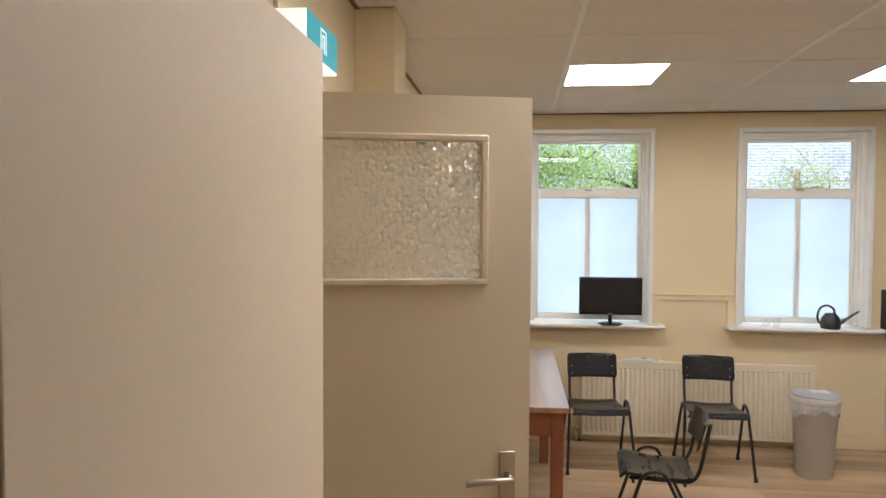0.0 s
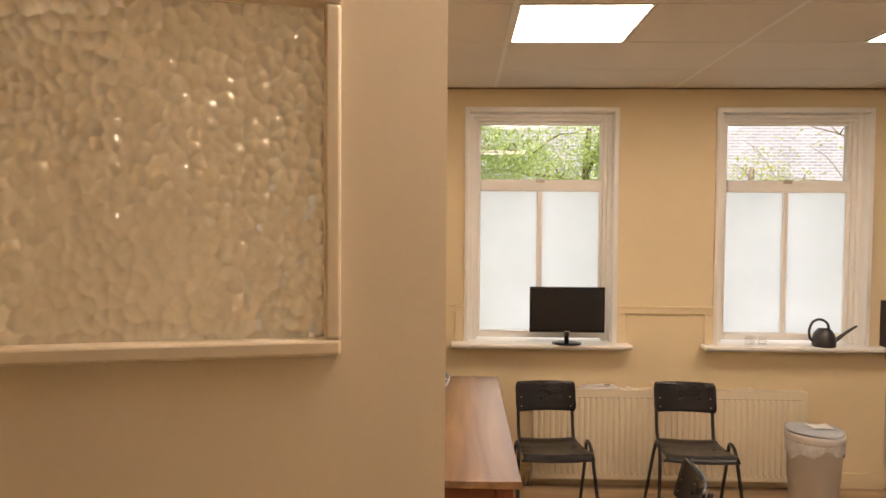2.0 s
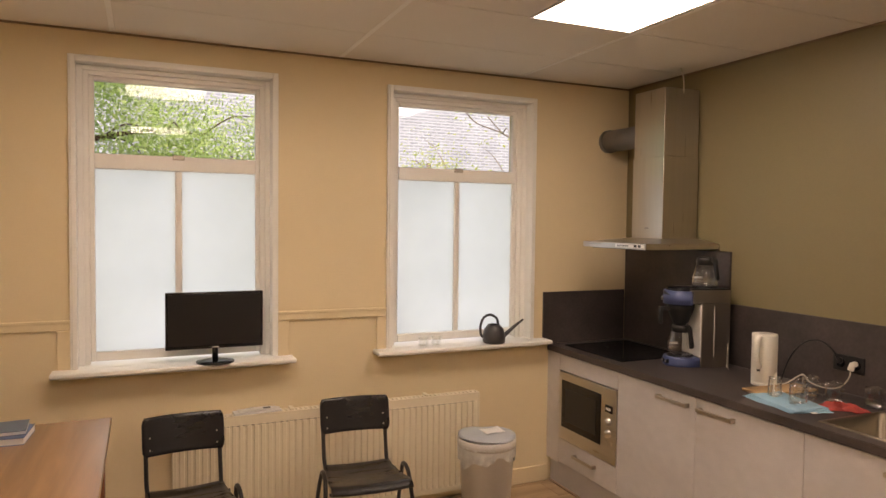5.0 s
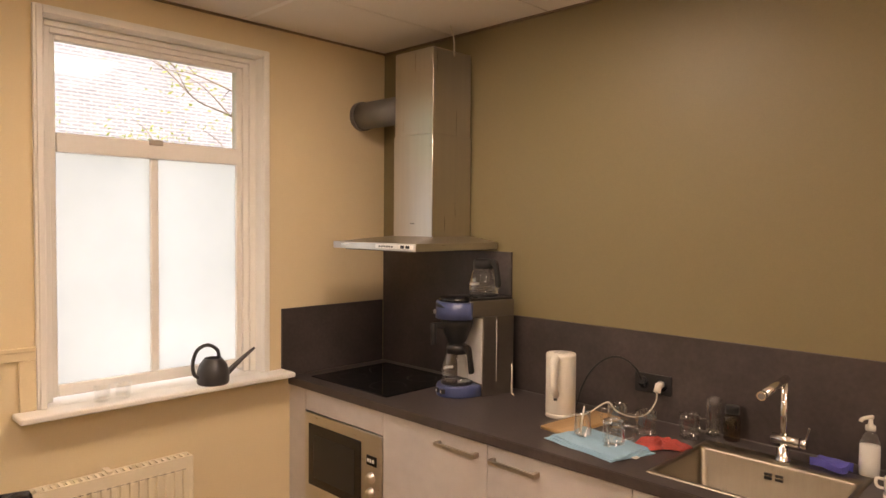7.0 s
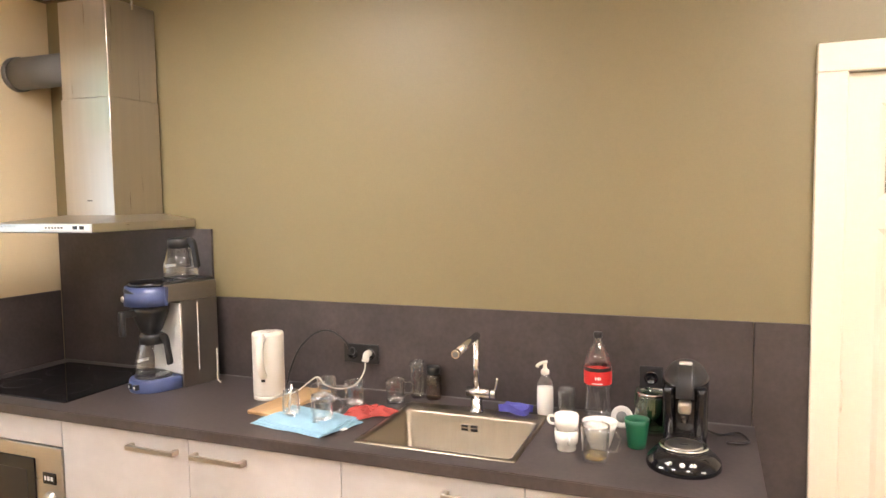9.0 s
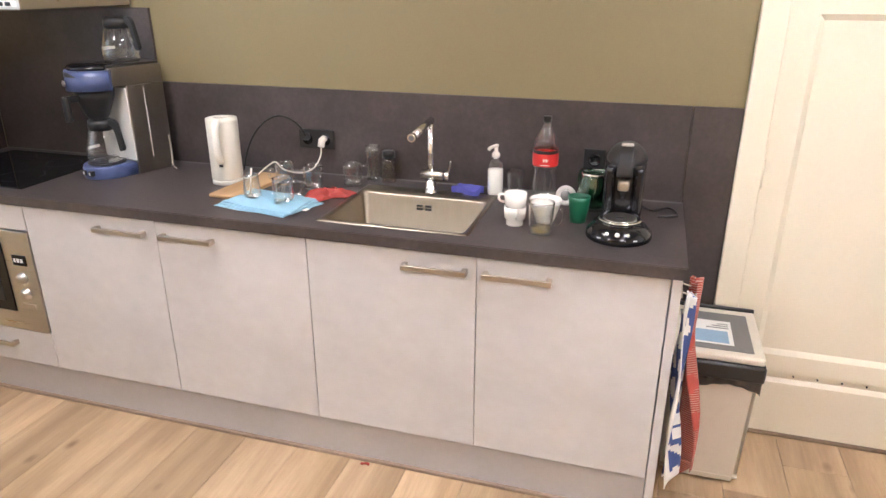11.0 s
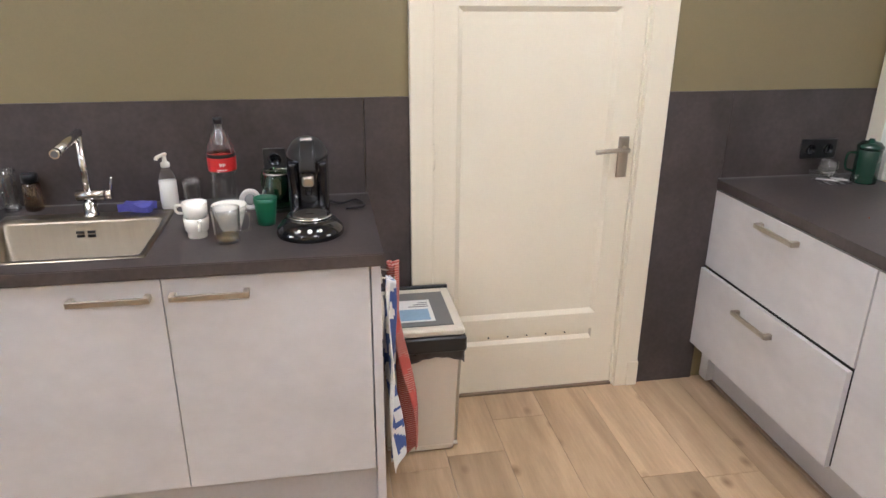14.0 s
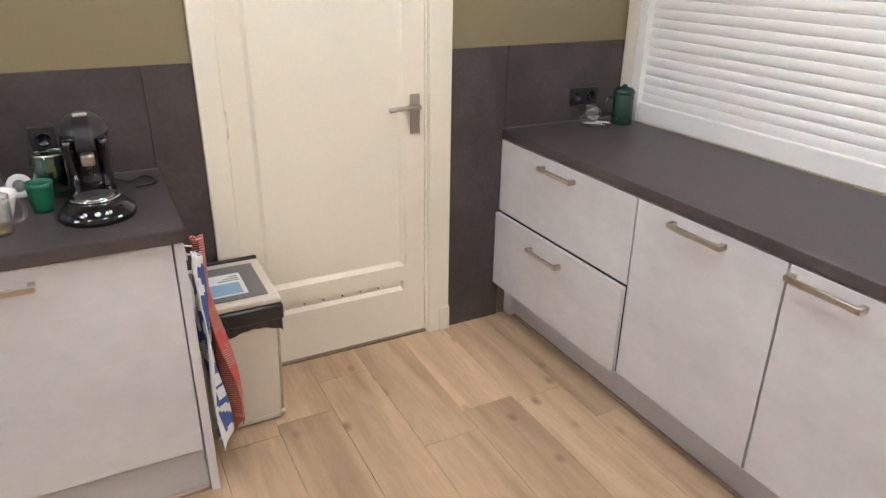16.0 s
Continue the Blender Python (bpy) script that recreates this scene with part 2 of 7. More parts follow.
SLATE = surface("charcoal laminate", (0.068, 0.055, 0.053), 0.42, vary=0.30, scale=4.5, grain=60, bump=0.06)
PLINTH = surface("grey plinth", (0.46, 0.44, 0.44), 0.4, vary=0.05)
SHADOWLINE = surface("brown painted shadow line", (0.26, 0.19, 0.125), 0.9)
DARKGAP = surface("dark core", (0.03, 0.027, 0.025), 0.8)
STEEL = surface("brushed steel", (0.60, 0.57, 0.53), 0.3, metal=1.0, vary=0.05, scale=3, stretch=(1, 1, 14), grain=90, bump=0.03)
STEELV = surface("brushed steel sleeve", (0.58, 0.54, 0.49), 0.3, metal=1.0, vary=0.04, scale=3, stretch=(14, 14, 0.5), grain=60, bump=0.02)
# basin steel darkened and browned below the other steels, painting in the bowl's shade
STEELH = surface("brushed steel basin with shade painted in", (0.29, 0.25, 0.195), 0.36, metal=1.0, vary=0.06, scale=3, stretch=(1, 12, 1), grain=90, bump=0.03)
# base colour lowered to paint in the reflection of a dark room
STEELSHADED = surface("brushed steel with dark reflection painted in", (0.34, 0.31, 0.28), 0.33, metal=1.0, vary=0.06, scale=3, stretch=(1, 14, 1), grain=70, bump=0.02)
NICKEL = surface("satin nickel", (0.50, 0.45, 0.38), 0.36, metal=1.0, vary=0.04)
CHROME = surface("chrome", (0.8, 0.79, 0.77), 0.1, metal=1.0, vary=0.02, rvary=0.03)
OAK = wood("oak plank", (0.575, 0.43, 0.28), (0.42, 0.30, 0.19), 0.36)
OAKDARK = surface("plank bed", (0.10, 0.065, 0.04), 0.8)
TABLEWOOD = wood("table wood", (0.37, 0.205, 0.11), (0.22, 0.11, 0.055), 0.3, along="y", per_piece=False, knots=False)
TABLEWOOD.node_tree.nodes["Principled BSDF"].inputs["Coat Weight"].default_value = 0.8
TABLEWOOD.node_tree.nodes["Principled BSDF"].inputs["Coat Roughness"].default_value = 0.22
LEGWOOD = wood("table leg wood", (0.26, 0.085, 0.04), (0.17, 0.05, 0.025), 0.4, along="z", per_piece=False, knots=False)
BOARDWOOD = wood("beech board", (0.58, 0.39, 0.21), (0.46, 0.29, 0.14), 0.5, along="x", per_piece=False, knots=False)
BLACKPLY = surface("black stained ply", (0.012, 0.011, 0.013), 0.28, spec=0.4, coat=0.15, vary=0.3, scale=9, stretch=(0.3, 2, 1), grain=70)
BLACKTUBE = surface("black enamel", (0.02, 0.018, 0.018), 0.3, vary=0.1)
BLACKPL = surface("black plastic", (0.018, 0.018, 0.019), 0.35, vary=0.15)
GLOSSBLACK = surface("glossy black plastic", (0.008, 0.008, 0.010), 0.1, vary=0.1, rvary=0.04)
BLACKGLASS = surface("black glass", (0.006, 0.006, 0.007), 0.06, vary=0.1, rvary=0.03, bump=0)
SCREEN = surface("screen", (0.010, 0.010, 0.012), 0.3, vary=0.05, bump=0)
RADPAINT = surface("radiator enamel", (0.80, 0.72, 0.55), 0.35, vary=0.03)
GREYPL = surface("grey plastic", (0.56, 0.53, 0.49), 0.5, vary=0.04)
GREYLID = surface("blue grey plastic", (0.40, 0.43, 0.46), 0.35, vary=0.05)
DARKGREY = surface("mid grey plastic", (0.16, 0.155, 0.15), 0.5, vary=0.06)
BAG = surface("thin bag film", (0.62, 0.62, 0.60), 0.3, vary=0.15, scale=14, grain=40, bump=0.6)
BLACKBAG = surface("black bag film", (0.05, 0.045, 0.045), 0.3, vary=0.2, scale=14, grain=30, bump=0.6)
BINWHITE = surface("bin plastic", (0.66, 0.60, 0.50), 0.45, vary=0.03)
PAPER = surface("paper", (0.78, 0.77, 0.74), 0.8, vary=0.03)
BLUEPRINT = surface("blue print", (0.28, 0.42, 0.58), 0.7, vary=0.1)
WHITEPL = surface("white plastic", (0.78, 0.74, 0.66), 0.35, vary=0.03)
PORCELAIN = surface("porcelain", (0.82, 0.79, 0.73), 0.15, vary=0.02, coat=0.4)
BLUEPL = surface("blue plastic", (0.070, 0.095, 0.215), 0.35, vary=0.08)
DARKGLOSS = surface("dark satin plastic", (0.012, 0.0115, 0.013), 0.2, vary=0.15)
SATINGREY = surface("satin dark grey plastic", (0.032, 0.030, 0.031), 0.36, vary=0.1)
SPONGE = surface("blue sponge", (0.10, 0.10, 0.42), 0.9, vary=0.15, grain=120, bump=0.6)
REDCLOTH = surface("red cloth", (0.40, 0.065, 0.055), 0.95, vary=0.2, scale=12, grain=160, bump=0.6)
CYANCLOTH = surface("light blue cloth", (0.27, 0.47, 0.60), 0.95, vary=0.08, scale=12, grain=180, bump=0.6)
GREENPL = surface("green plastic", (0.012, 0.115, 0.055), 0.4, vary=0.06)
GREENENAMEL = surface("dark green enamel", (0.012, 0.045, 0.028), 0.2, vary=0.1, coat=0.4)
GREENGLASS = thin_glass("dark green glass", (0.55, 0.74, 0.60), 0.9)
GLASS = thin_glass("drinking glass", (0.985, 0.99, 0.985), 1.0)
PETGLASS = thin_glass("bottle plastic", (0.985, 0.99, 0.99), 0.9, 0.03)
BROWNGLASS = thin_glass("brown glass", (0.72, 0.62, 0.50), 0.8)
TEA = thin_glass("tea rest", (0.95, 0.86, 0.62), 0.1)
SOAP = surface("soap", (0.80, 0.78, 0.73), 0.4, vary=0.02)
REDLABEL = surface("red label", (0.62, 0.03, 0.03), 0.35, vary=0.04)
BLACKLABEL = surface("black label", (0.02, 0.012, 0.012), 0.35, vary=0.05)
CANGREY = surface("watering can plastic", (0.045, 0.043, 0.045), 0.35, vary=0.1)
TINMETAL = surface("tin", (0.62, 0.54, 0.46), 0.36, metal=1.0, vary=0.06)
BARK = surface("bark", (0.06, 0.028, 0.018), 0.9, vary=0.4, scale=14, stretch=(1, 1, 0.3), grain=50, bump=0.8)
TWIG = surface("red twig", (0.30, 0.085, 0.035), 0.7, vary=0.2, scale=20)
LEAFGREEN = surface("paper leaf green", (0.09, 0.24, 0.06), 0.7, vary=0.25, scale=12)
LEAFLIGHT = surface("paper leaf pale green", (0.22, 0.42, 0.12), 0.7, vary=0.2, scale=12)
LEAFRED = surface("paper leaf red", (0.48, 0.06, 0.03), 0.7, vary=0.25, scale=12)
LEAFORANGE = surface("paper leaf orange", (0.56, 0.17, 0.04), 0.7, vary=0.2, scale=12)
BOOKBLUE = surface("blue cover", (0.09, 0.14, 0.26), 0.4, vary=0.08)
SIGNGREEN = glow("green sign film", (0.01, 0.20, 0.23, 1), 0.6, (0.02, 0.22, 0.24, 1))
SIGNWHITE = glow("white sign diffuser", (1.0, 0.97, 0.88, 1), 0.45)
PANEL = glow("lamp diffuser", LAMP_TINT, LAMP)
WINDOWPANE = pane_glass("window pane")
FROST = frosted_glass("frosted film pane")
HAMMER = hammered_glass("hammered glass", 160.0, 0.0, (1, 0, 1), 0.40)
HAMMERX = hammered_glass("hammered glass small", 80.0, 1.0, (0, 1, 1), 0.08)
def striped(name, base, line, pitch=0.008, width=0.35):
    """Woven cloth with fine horizontal lines."""
    m, nt, b = nodes_of(name)
    tc = nt.nodes.new("ShaderNodeTexCoord")
    mp = node(nt, "ShaderNodeMapping", Rotation=(0, radians(90), 0))
    nt.links.new(tc.outputs["Object"], mp.inputs[0])
    w = nt.nodes.new("ShaderNodeTexWave")
    w.inputs["Scale"].default_value = 0.314 / pitch
    w.inputs["Distortion"].default_value = 1.2
    w.inputs["Detail Scale"].default_value = 3.0
    nt.links.new(mp.outputs[0], w.inputs["Vector"])
    n = node(nt, "ShaderNodeTexNoise", Scale=9.0, Detail=4.0)
    nt.links.new(tc.outputs["Object"], n.inputs["Vector"])
    c = mix(nt, 1.0, ramp(nt, w.outputs["Fac"], base, line, 0.6, 0.8), ramp(nt, n.outputs["Fac"], (0.75, 0.75, 0.75), (1, 1, 1)), "MULTIPLY")
    nt.links.new(c, b.inputs["Base Color"])
    b.inputs["Roughness"].default_value = 0.95
    return m


TOWELSTRIPE = striped("red striped weave", (0.44, 0.08, 0.06), (0.62, 0.36, 0.31))
# pale, mostly non-metal base colour paints in the plate's bright reflection
ALU = surface("metal plate with bright reflection painted in", (0.84, 0.83, 0.81), 0.3, metal=0.3, vary=0.03)
TOWELRED = surface("red tea towel", (0.50, 0.10, 0.08), 0.95, vary=0.1, scale=14, grain=180, bump=0.6)
TOWELWHITE = surface("white tea towel", (0.72, 0.71, 0.70), 0.95, vary=0.06, scale=14, grain=180, bump=0.6)
TOWELBLUE = surface("blue tea towel print", (0.07, 0.11, 0.30), 0.95, vary=0.15, scale=14, grain=180, bump=0.6)
CABLEWHITE = surface("cream cable", (0.66, 0.62, 0.52), 0.5, vary=0.05)


# ---- mesh helpers ----
def cuboid(bm, x0, x1, y0, y1, z0, z1, bevel=0.0, mi=0):
    vs = [bm.verts.new((x, y, z)) for x in (x0, x1) for y in (y0, y1) for z in (z0, z1)]
    fs = [bm.faces.new([vs[i] for i in q]) for q in ((0, 1, 3, 2), (4, 6, 7, 5), (0, 4, 5, 1), (2, 3, 7, 6), (0, 2, 6, 4), (1, 5, 7, 3))]
    for f in fs:
        f.material_index = mi
    if bevel:
        es = list({e for f in fs for e in f.edges})
        r = bmesh.ops.bevel(bm, geom=es, offset=bevel, segments=2, affect="EDGES", profile=0.5)
        for f in r["faces"]:
            f.material_index = mi
            f.smooth = True
    return bm


def box_bm(x0, x1, y0, y1, z0, z1, bevel=0.0):
    return cuboid(bmesh.new(), min(x0, x1), max(x0, x1), min(y0, y1), max(y0, y1), min(z0, z1), max(z0, z1), bevel)


def lathe(profile, seg=28, cx=0.0, cy=0.0, bm=None, cap=True):
    """Turned shape about z from (radius, height) pairs."""
    bm = bm or bmesh.new()
    rings = []
    for r, z in profile:
        if r < 1e-5:
            rings.append([bm.verts.new((cx, cy, z))])
        else:
            rings.append([bm.verts.new((cx + r * math.cos(2 * math.pi * i / seg), cy + r * math.sin(2 * math.pi * i / seg), z)) for i in range(seg)])
    for a, b in zip(rings, rings[1:]):
        for i in range(seg):
            j = (i + 1) % seg
            if len(a) == 1 and len(b) == 1:
                continue
            if len(a) == 1:
                f = bm.faces.new((a[0], b[j], b[i]))
            elif len(b) == 1:
                f = bm.faces.new((a[i], a[j], b[0]))
            else:
                f = bm.faces.new((a[i], a[j], b[j], b[i]))
            f.smooth = True
    if cap:
        for ring, flip in ((rings[0], True), (rings[-1], False)):
            if len(ring) > 2:
                bm.faces.new(ring[::-1] if flip else ring)
    bmesh.ops.recalc_face_normals(bm, faces=bm.faces[:])
    return bm


def vessel(rb, rt, h, wall=0.0025, base=0.006, seg=28, bulge=0.0, cx=0, cy=0, bm=None):
    """Open drinking vessel with a real wall thickness."""
    n = 6
    out = [(rb + (rt - rb) * i / n + bulge * math.sin(math.pi * i / n), h * i / n) for i in range(n + 1)]
    inn = [(r - wall, max(z, base)) for r, z in out[::-1]]
    return lathe([(0.0, 0.0)] + out + inn + [(0.0, base)], seg, cx, cy, bm, cap=False)


def smooth_path(pts, n=6):
    """Catmull-Rom through the points."""
    p = [Vector(q) for q in pts]
    p = [2 * p[0] - p[1]] + p + [2 * p[-1] - p[-2]]
    out = []
    for a, b, c, d in zip(p, p[1:], p[2:], p[3:]):
        for i in range(n):
            t = i / n
            out.append(0.5 * (2 * b + (c - a) * t + (2 * a - 5 * b + 4 * c - d) * t * t + (3 * b - a - 3 * c + d) * t ** 3))
    out.append(p[-2])
    return out


def tube(pts, r, seg=10, n=6, bm=None, smooth=True, taper=1.0):
    bm = bm or bmesh.new()
    path = smooth_path(pts, n) if smooth and len(pts) > 2 else [Vector(q) for q in pts]
    prev, up = None, None
    k = len(path)
    for i, p in enumerate(path):
        d = (path[min(i + 1, k - 1)] - path[max(i - 1, 0)]).normalized()
        if up is None:
            up = d.orthogonal().normalized()
        up = (up - d * up.dot(d)).normalized()
        side = d.cross(up)
        rr = r * (1 + (taper - 1) * i / max(1, k - 1))
        ring = [bm.verts.new(p + rr * (math.cos(2 * math.pi * j / seg) * up + math.sin(2 * math.pi * j / seg) * side)) for j in range(seg)]
        if prev:
            for j in range(seg):
                f = bm.faces.new((prev[j], prev[(j + 1) % seg], ring[(j + 1) % seg], ring[j]))
                f.smooth = True
        else:
            bm.faces.new(ring[::-1])
        prev = ring
    bm.faces.new(prev)
    bmesh.ops.recalc_face_normals(bm, faces=bm.faces[:])
    return bm


def sheet(fn, nu, nv, thick=0.0, bm=None):
    """Surface fn(u, v) for u, v in 0..1, given a thickness along its normal."""
    bm = bm or bmesh.new()
    grid = [[Vector(fn(i / nu, j / nv)) for j in range(nv + 1)] for i in range(nu + 1)]

    def normal(i, j):
        a = grid[min(i + 1, nu)][j] - grid[max(i - 1, 0)][j]
        b = grid[i][min(j + 1, nv)] - grid[i][max(j - 1, 0)]
        return a.cross(b).normalized()
    top = [[bm.verts.new(grid[i][j] + normal(i, j) * thick / 2) for j in range(nv + 1)] for i in range(nu + 1)]
    layers = [top]
    if thick:
        layers.append([[bm.verts.new(grid[i][j] - normal(i, j) * thick / 2) for j in range(nv + 1)] for i in range(nu + 1)])
    for k, g in enumerate(layers):
        for i in range(nu):
            for j in range(nv):
                q = (g[i][j], g[i + 1][j], g[i + 1][j + 1], g[i][j + 1])
                f = bm.faces.new(q if k == 0 else q[::-1])
                f.smooth = True
    if thick:
        a, b = layers
        rim = [(i, 0) for i in range(nu)] + [(nu, j) for j in range(nv)] + [(i, nv) for i in range(nu, 0, -1)] + [(0, j) for j in range(nv, 0, -1)]
        for (i, j), (k, l) in zip(rim, rim[1:] + rim[:1]):
            bm.faces.new((a[i][j], b[i][j], b[k][l], a[k][l]))
    return bm


def finish(name, bm, material):
    me = bpy.data.meshes.new(name)
    bm.to_mesh(me)
    bm.free()
    for m in (material if isinstance(material, (list, tuple)) else [material]):
        me.materials.append(m)
    return me


def part(name, bm, material, parent, label="", at=None):
    ob = new(name, finish(name, bm, material))
    ob.parent = parent
    if at is not None:
        ob.matrix_local = at
    return tagged(ob, label) if label else ob


def thing(name, x, y, z, label, category, group="", rz=0):
    ob = new(name)
    ob.matrix_world = pose(x, y, z, 0, 0, rz)
    ob.empty_display_size = 0.1
    return tagged(ob, label, category, group)


def structure(name, bm, material, label, category=""):
    return tagged(new(name, finish(name, bm, material)), label, category or name.split("_")[0], kind="structure")


def wall_x(bm, x0, x1, y0, y1, z1, holes, z0=0.0):
    """Wall slab running along y, with holes (y0, y1, z0, z1) through it."""
    cut = sorted(holes)
    y = y0
    for a, b, c, d in cut:
        if a > y:
            cuboid(bm, x0, x1, y, a, z0, z1)
        if c > z0:
            cuboid(bm, x0, x1, a, b, z0, c)
        if d < z1:
            cuboid(bm, x0, x1, a, b, d, z1)
        y = b
    if y < y1:
        cuboid(bm, x0, x1, y, y1, z0, z1)
    return bm


def wall_y(bm, y0, y1, x0, x1, z1, holes, z0=0.0):
    """Wall slab running along x, with holes (x0, x1, z0, z1) through it."""
    x = x0
    for a, b, c, d in sorted(holes):
        if a > x:
            cuboid(bm, x, a, y0, y1, z0, z1)
        if c > z0:
            cuboid(bm, a, b, y0, y1, z0, c)
        if d < z1:
            cuboid(bm, a, b, y0, y1, d, z1)
        x = b
    if x < x1:
        cuboid(bm, x, x1, y0, y1, z0, z1)
    return bm


# ---- the room: x -0.63 to 3.64, y 0.55 to 5.85 ----
XL, XR, YF, YW, ZC = -0.63, 3.64, 0.55, 5.85, 2.715
TOP = 0.942           # worktop height
WIN = ((0.130, 1.176), (1.828, 2.872))
PANES = ((0.242, 1.064), (1.934, 2.747))
WZ0, WZ1 = 0.985, 2.585

bed = structure("floor", box_bm(-2.0, XR + 0.1, -1.6, YW + 0.1, -0.12, -0.012), OAKDARK, "oak laminate plank floor with open knots and joints", "floor")

structure("wall_north", wall_y(bmesh.new(), YW, YW + 0.3, XL - 0.12, XR + 0.12, ZC + 0.2, [(a + 0.03, b - 0.03, WZ0 - 0.01, WZ1 - 0.03) for a, b in WIN]), CREAM, "cream painted wall with two sash windows", "wall")
structure("wall_east", wall_x(bmesh.new(), XR, XR + 0.12, YF - 0.12, YW, ZC + 0.2, [(1.545, 2.435, 0.0, 2.12)]), OLIVE, "olive brown painted kitchen wall", "wall")
structure("wall_west", wall_x(bmesh.new(), XL - 0.12, XL, YF - 0.12, YW, ZC + 0.2, [(1.80, 2.58, 0.0, 2.14)]), CREAM, "cream painted side wall with a doorway", "wall")
structure("wall_south", wall_y(bmesh.new(), YF - 0.12, YF, XL, XR, ZC + 0.2, [(-0.36, 0.56, 0.0, 2.16), (1.30, 3.55, TOP, 2.20)]), CREAM, "cream painted wall with doorway and serving hatch", "wall")
# pier on the side wall past the doorway
structure("pier", box_bm(XL, -0.46, 2.97, 3.26, 0, ZC, 0.004), CREAM, "cream painted wall pier", "wall")
# passage behind the entrance; shallow unseen lobby back, added to brighten the hammered pane
bm = bmesh.new()
for q in ((-1.0, -0.9, -1.5, 0.43), (1.3, 1.4, -1.5, 0.43), (-1.0, 1.4, -1.6, -1.5), (XL - 0.3, XL - 0.2, 0.9, 3.4), (XL - 0.2, XL - 0.12, 0.9, 1.0), (XL - 0.2, XL - 0.12, 3.3, 3.4), (1.4, XR, 0.0, 0.06)):
    cuboid(bm, *q, 0, ZC)
structure("wall_passage", bm, CREAM, "plain cream passage walls and an added shallow backing behind the side doorway", "wall")
# unseen closed box added behind the kitchen door, blocks light from its pane
bm = box_bm(XR + 0.5, XR + 0.6, 1.0, 3.0, 0, ZC)
for q in ((XR + 0.12, XR + 0.6, 0.9, 1.0, 0, ZC), (XR + 0.12, XR + 0.6, 3.0, 3.1, 0, ZC), (XR + 0.12, XR + 0.6, 0.9, 3.1, ZC, ZC + 0.1), (XR + 0.12, XR + 0.6, 0.9, 3.1, -0.1, 0)):
    cuboid(bm, *q)
structure("wall_beyond", bm, CREAM, "plain unseen box added behind the kitchen door to keep its pane dark", "wall")

# suspended ceiling: tiles with open joints, white rails every 1.2 m
bm = bmesh.new()
RAILS = (-0.865, 0.335, 1.535, 2.735, 3.935)
# the pair at y 1.69 is unseen, added on the grid to light the south
LAMPS = ((0.348, 4.09), (2.125, 4.09), (0.348, 1.69), (2.125, 1.69))
for a, b in zip(RAILS, RAILS[1:]):
    for k in range(-4, 10):
        y0 = 4.09 + 0.6 * (k - 3)
        y1 = y0 + 0.6
        x0, x1 = max(a + 0.012, XL), min(b - 0.012, XR)
        cy0, cy1 = max(y0 + 0.003, YF), min(y1 - 0.003, YW)
        if cy1 - cy0 < 0.05:
            continue
        lamp = [l for l in LAMPS if abs(l[1] - y0) < 0.05 and x0 - 0.1 < l[0] < x1]
        if lamp:
            lx = lamp[0][0]
            if lx - x0 > 0.08:
                cuboid(bm, x0, lx - 0.006, cy0, cy1, ZC, ZC + 0.02, 0.002)
            if x1 - lx - 0.576 > 0.08:
                cuboid(bm, lx + 0.582, x1, cy0, cy1, ZC, ZC + 0.02, 0.002)
        else:
            cuboid(bm, x0, x1, cy0, cy1, ZC, ZC + 0.02, 0.002)
for r in RAILS:
    if XL < r < XR:
        cuboid(bm, r - 0.012, r + 0.012, YF, YW, ZC - 0.001, ZC + 0.02, 0.0, 1)
cuboid(bm, XL, XR, YF, YW, ZC + 0.05, ZC + 0.07, 0.0, 2)
# thin brown strips paint the shadow gap between ceiling and walls
for q in ((XL, XR, YW - 0.018, YW), (XL, XR, YF, YF + 0.018), (XL, XL + 0.018, YF + 0.018, YW - 0.018), (XR - 0.018, XR, YF + 0.018, YW - 0.018)):
    cuboid(bm, *q, ZC - 0.008, ZC - 0.001, 0.0, 3)
structure("ceiling", bm, [TILE, BAR, GAP, SHADOWLINE], "white suspended tile ceiling with rails", "ceiling")
structure("ceiling_passage", wall_y(bmesh.new(), -1.6, YF - 0.12, -1.0, 1.4, ZC + 0.1, [], ZC), TILE, "plain white passage ceiling", "ceiling")
structure("ceiling_lobby", box_bm(XL - 1.2, XL - 0.12, 0.9, 3.4, ZC, ZC + 0.1), TILE, "plain white lobby ceiling", "ceiling")


def ceiling_light(x, y):
    t = thing("ceiling_light", x, y, ZC, "square white recessed LED ceiling panel, switched on", "ceiling light", "ceiling lights")
    bm = bmesh.new()
    for q in ((0, 0.576, 0, 0.012), (0, 0.576, 0.588, 0.6), (0, 0.012, 0.012, 0.588), (0.564, 0.576, 0.012, 0.588)):
        cuboid(bm, *q, -0.004, 0.03)
    part("frame", bm, BAR, t)
    part("diffuser", box_bm(0.012, 0.564, 0.012, 0.588, -0.001, 0.02), PANEL, t, "glowing white diffuser")
    return t


lights = [ceiling_light(x, y) for x, y in LAMPS]


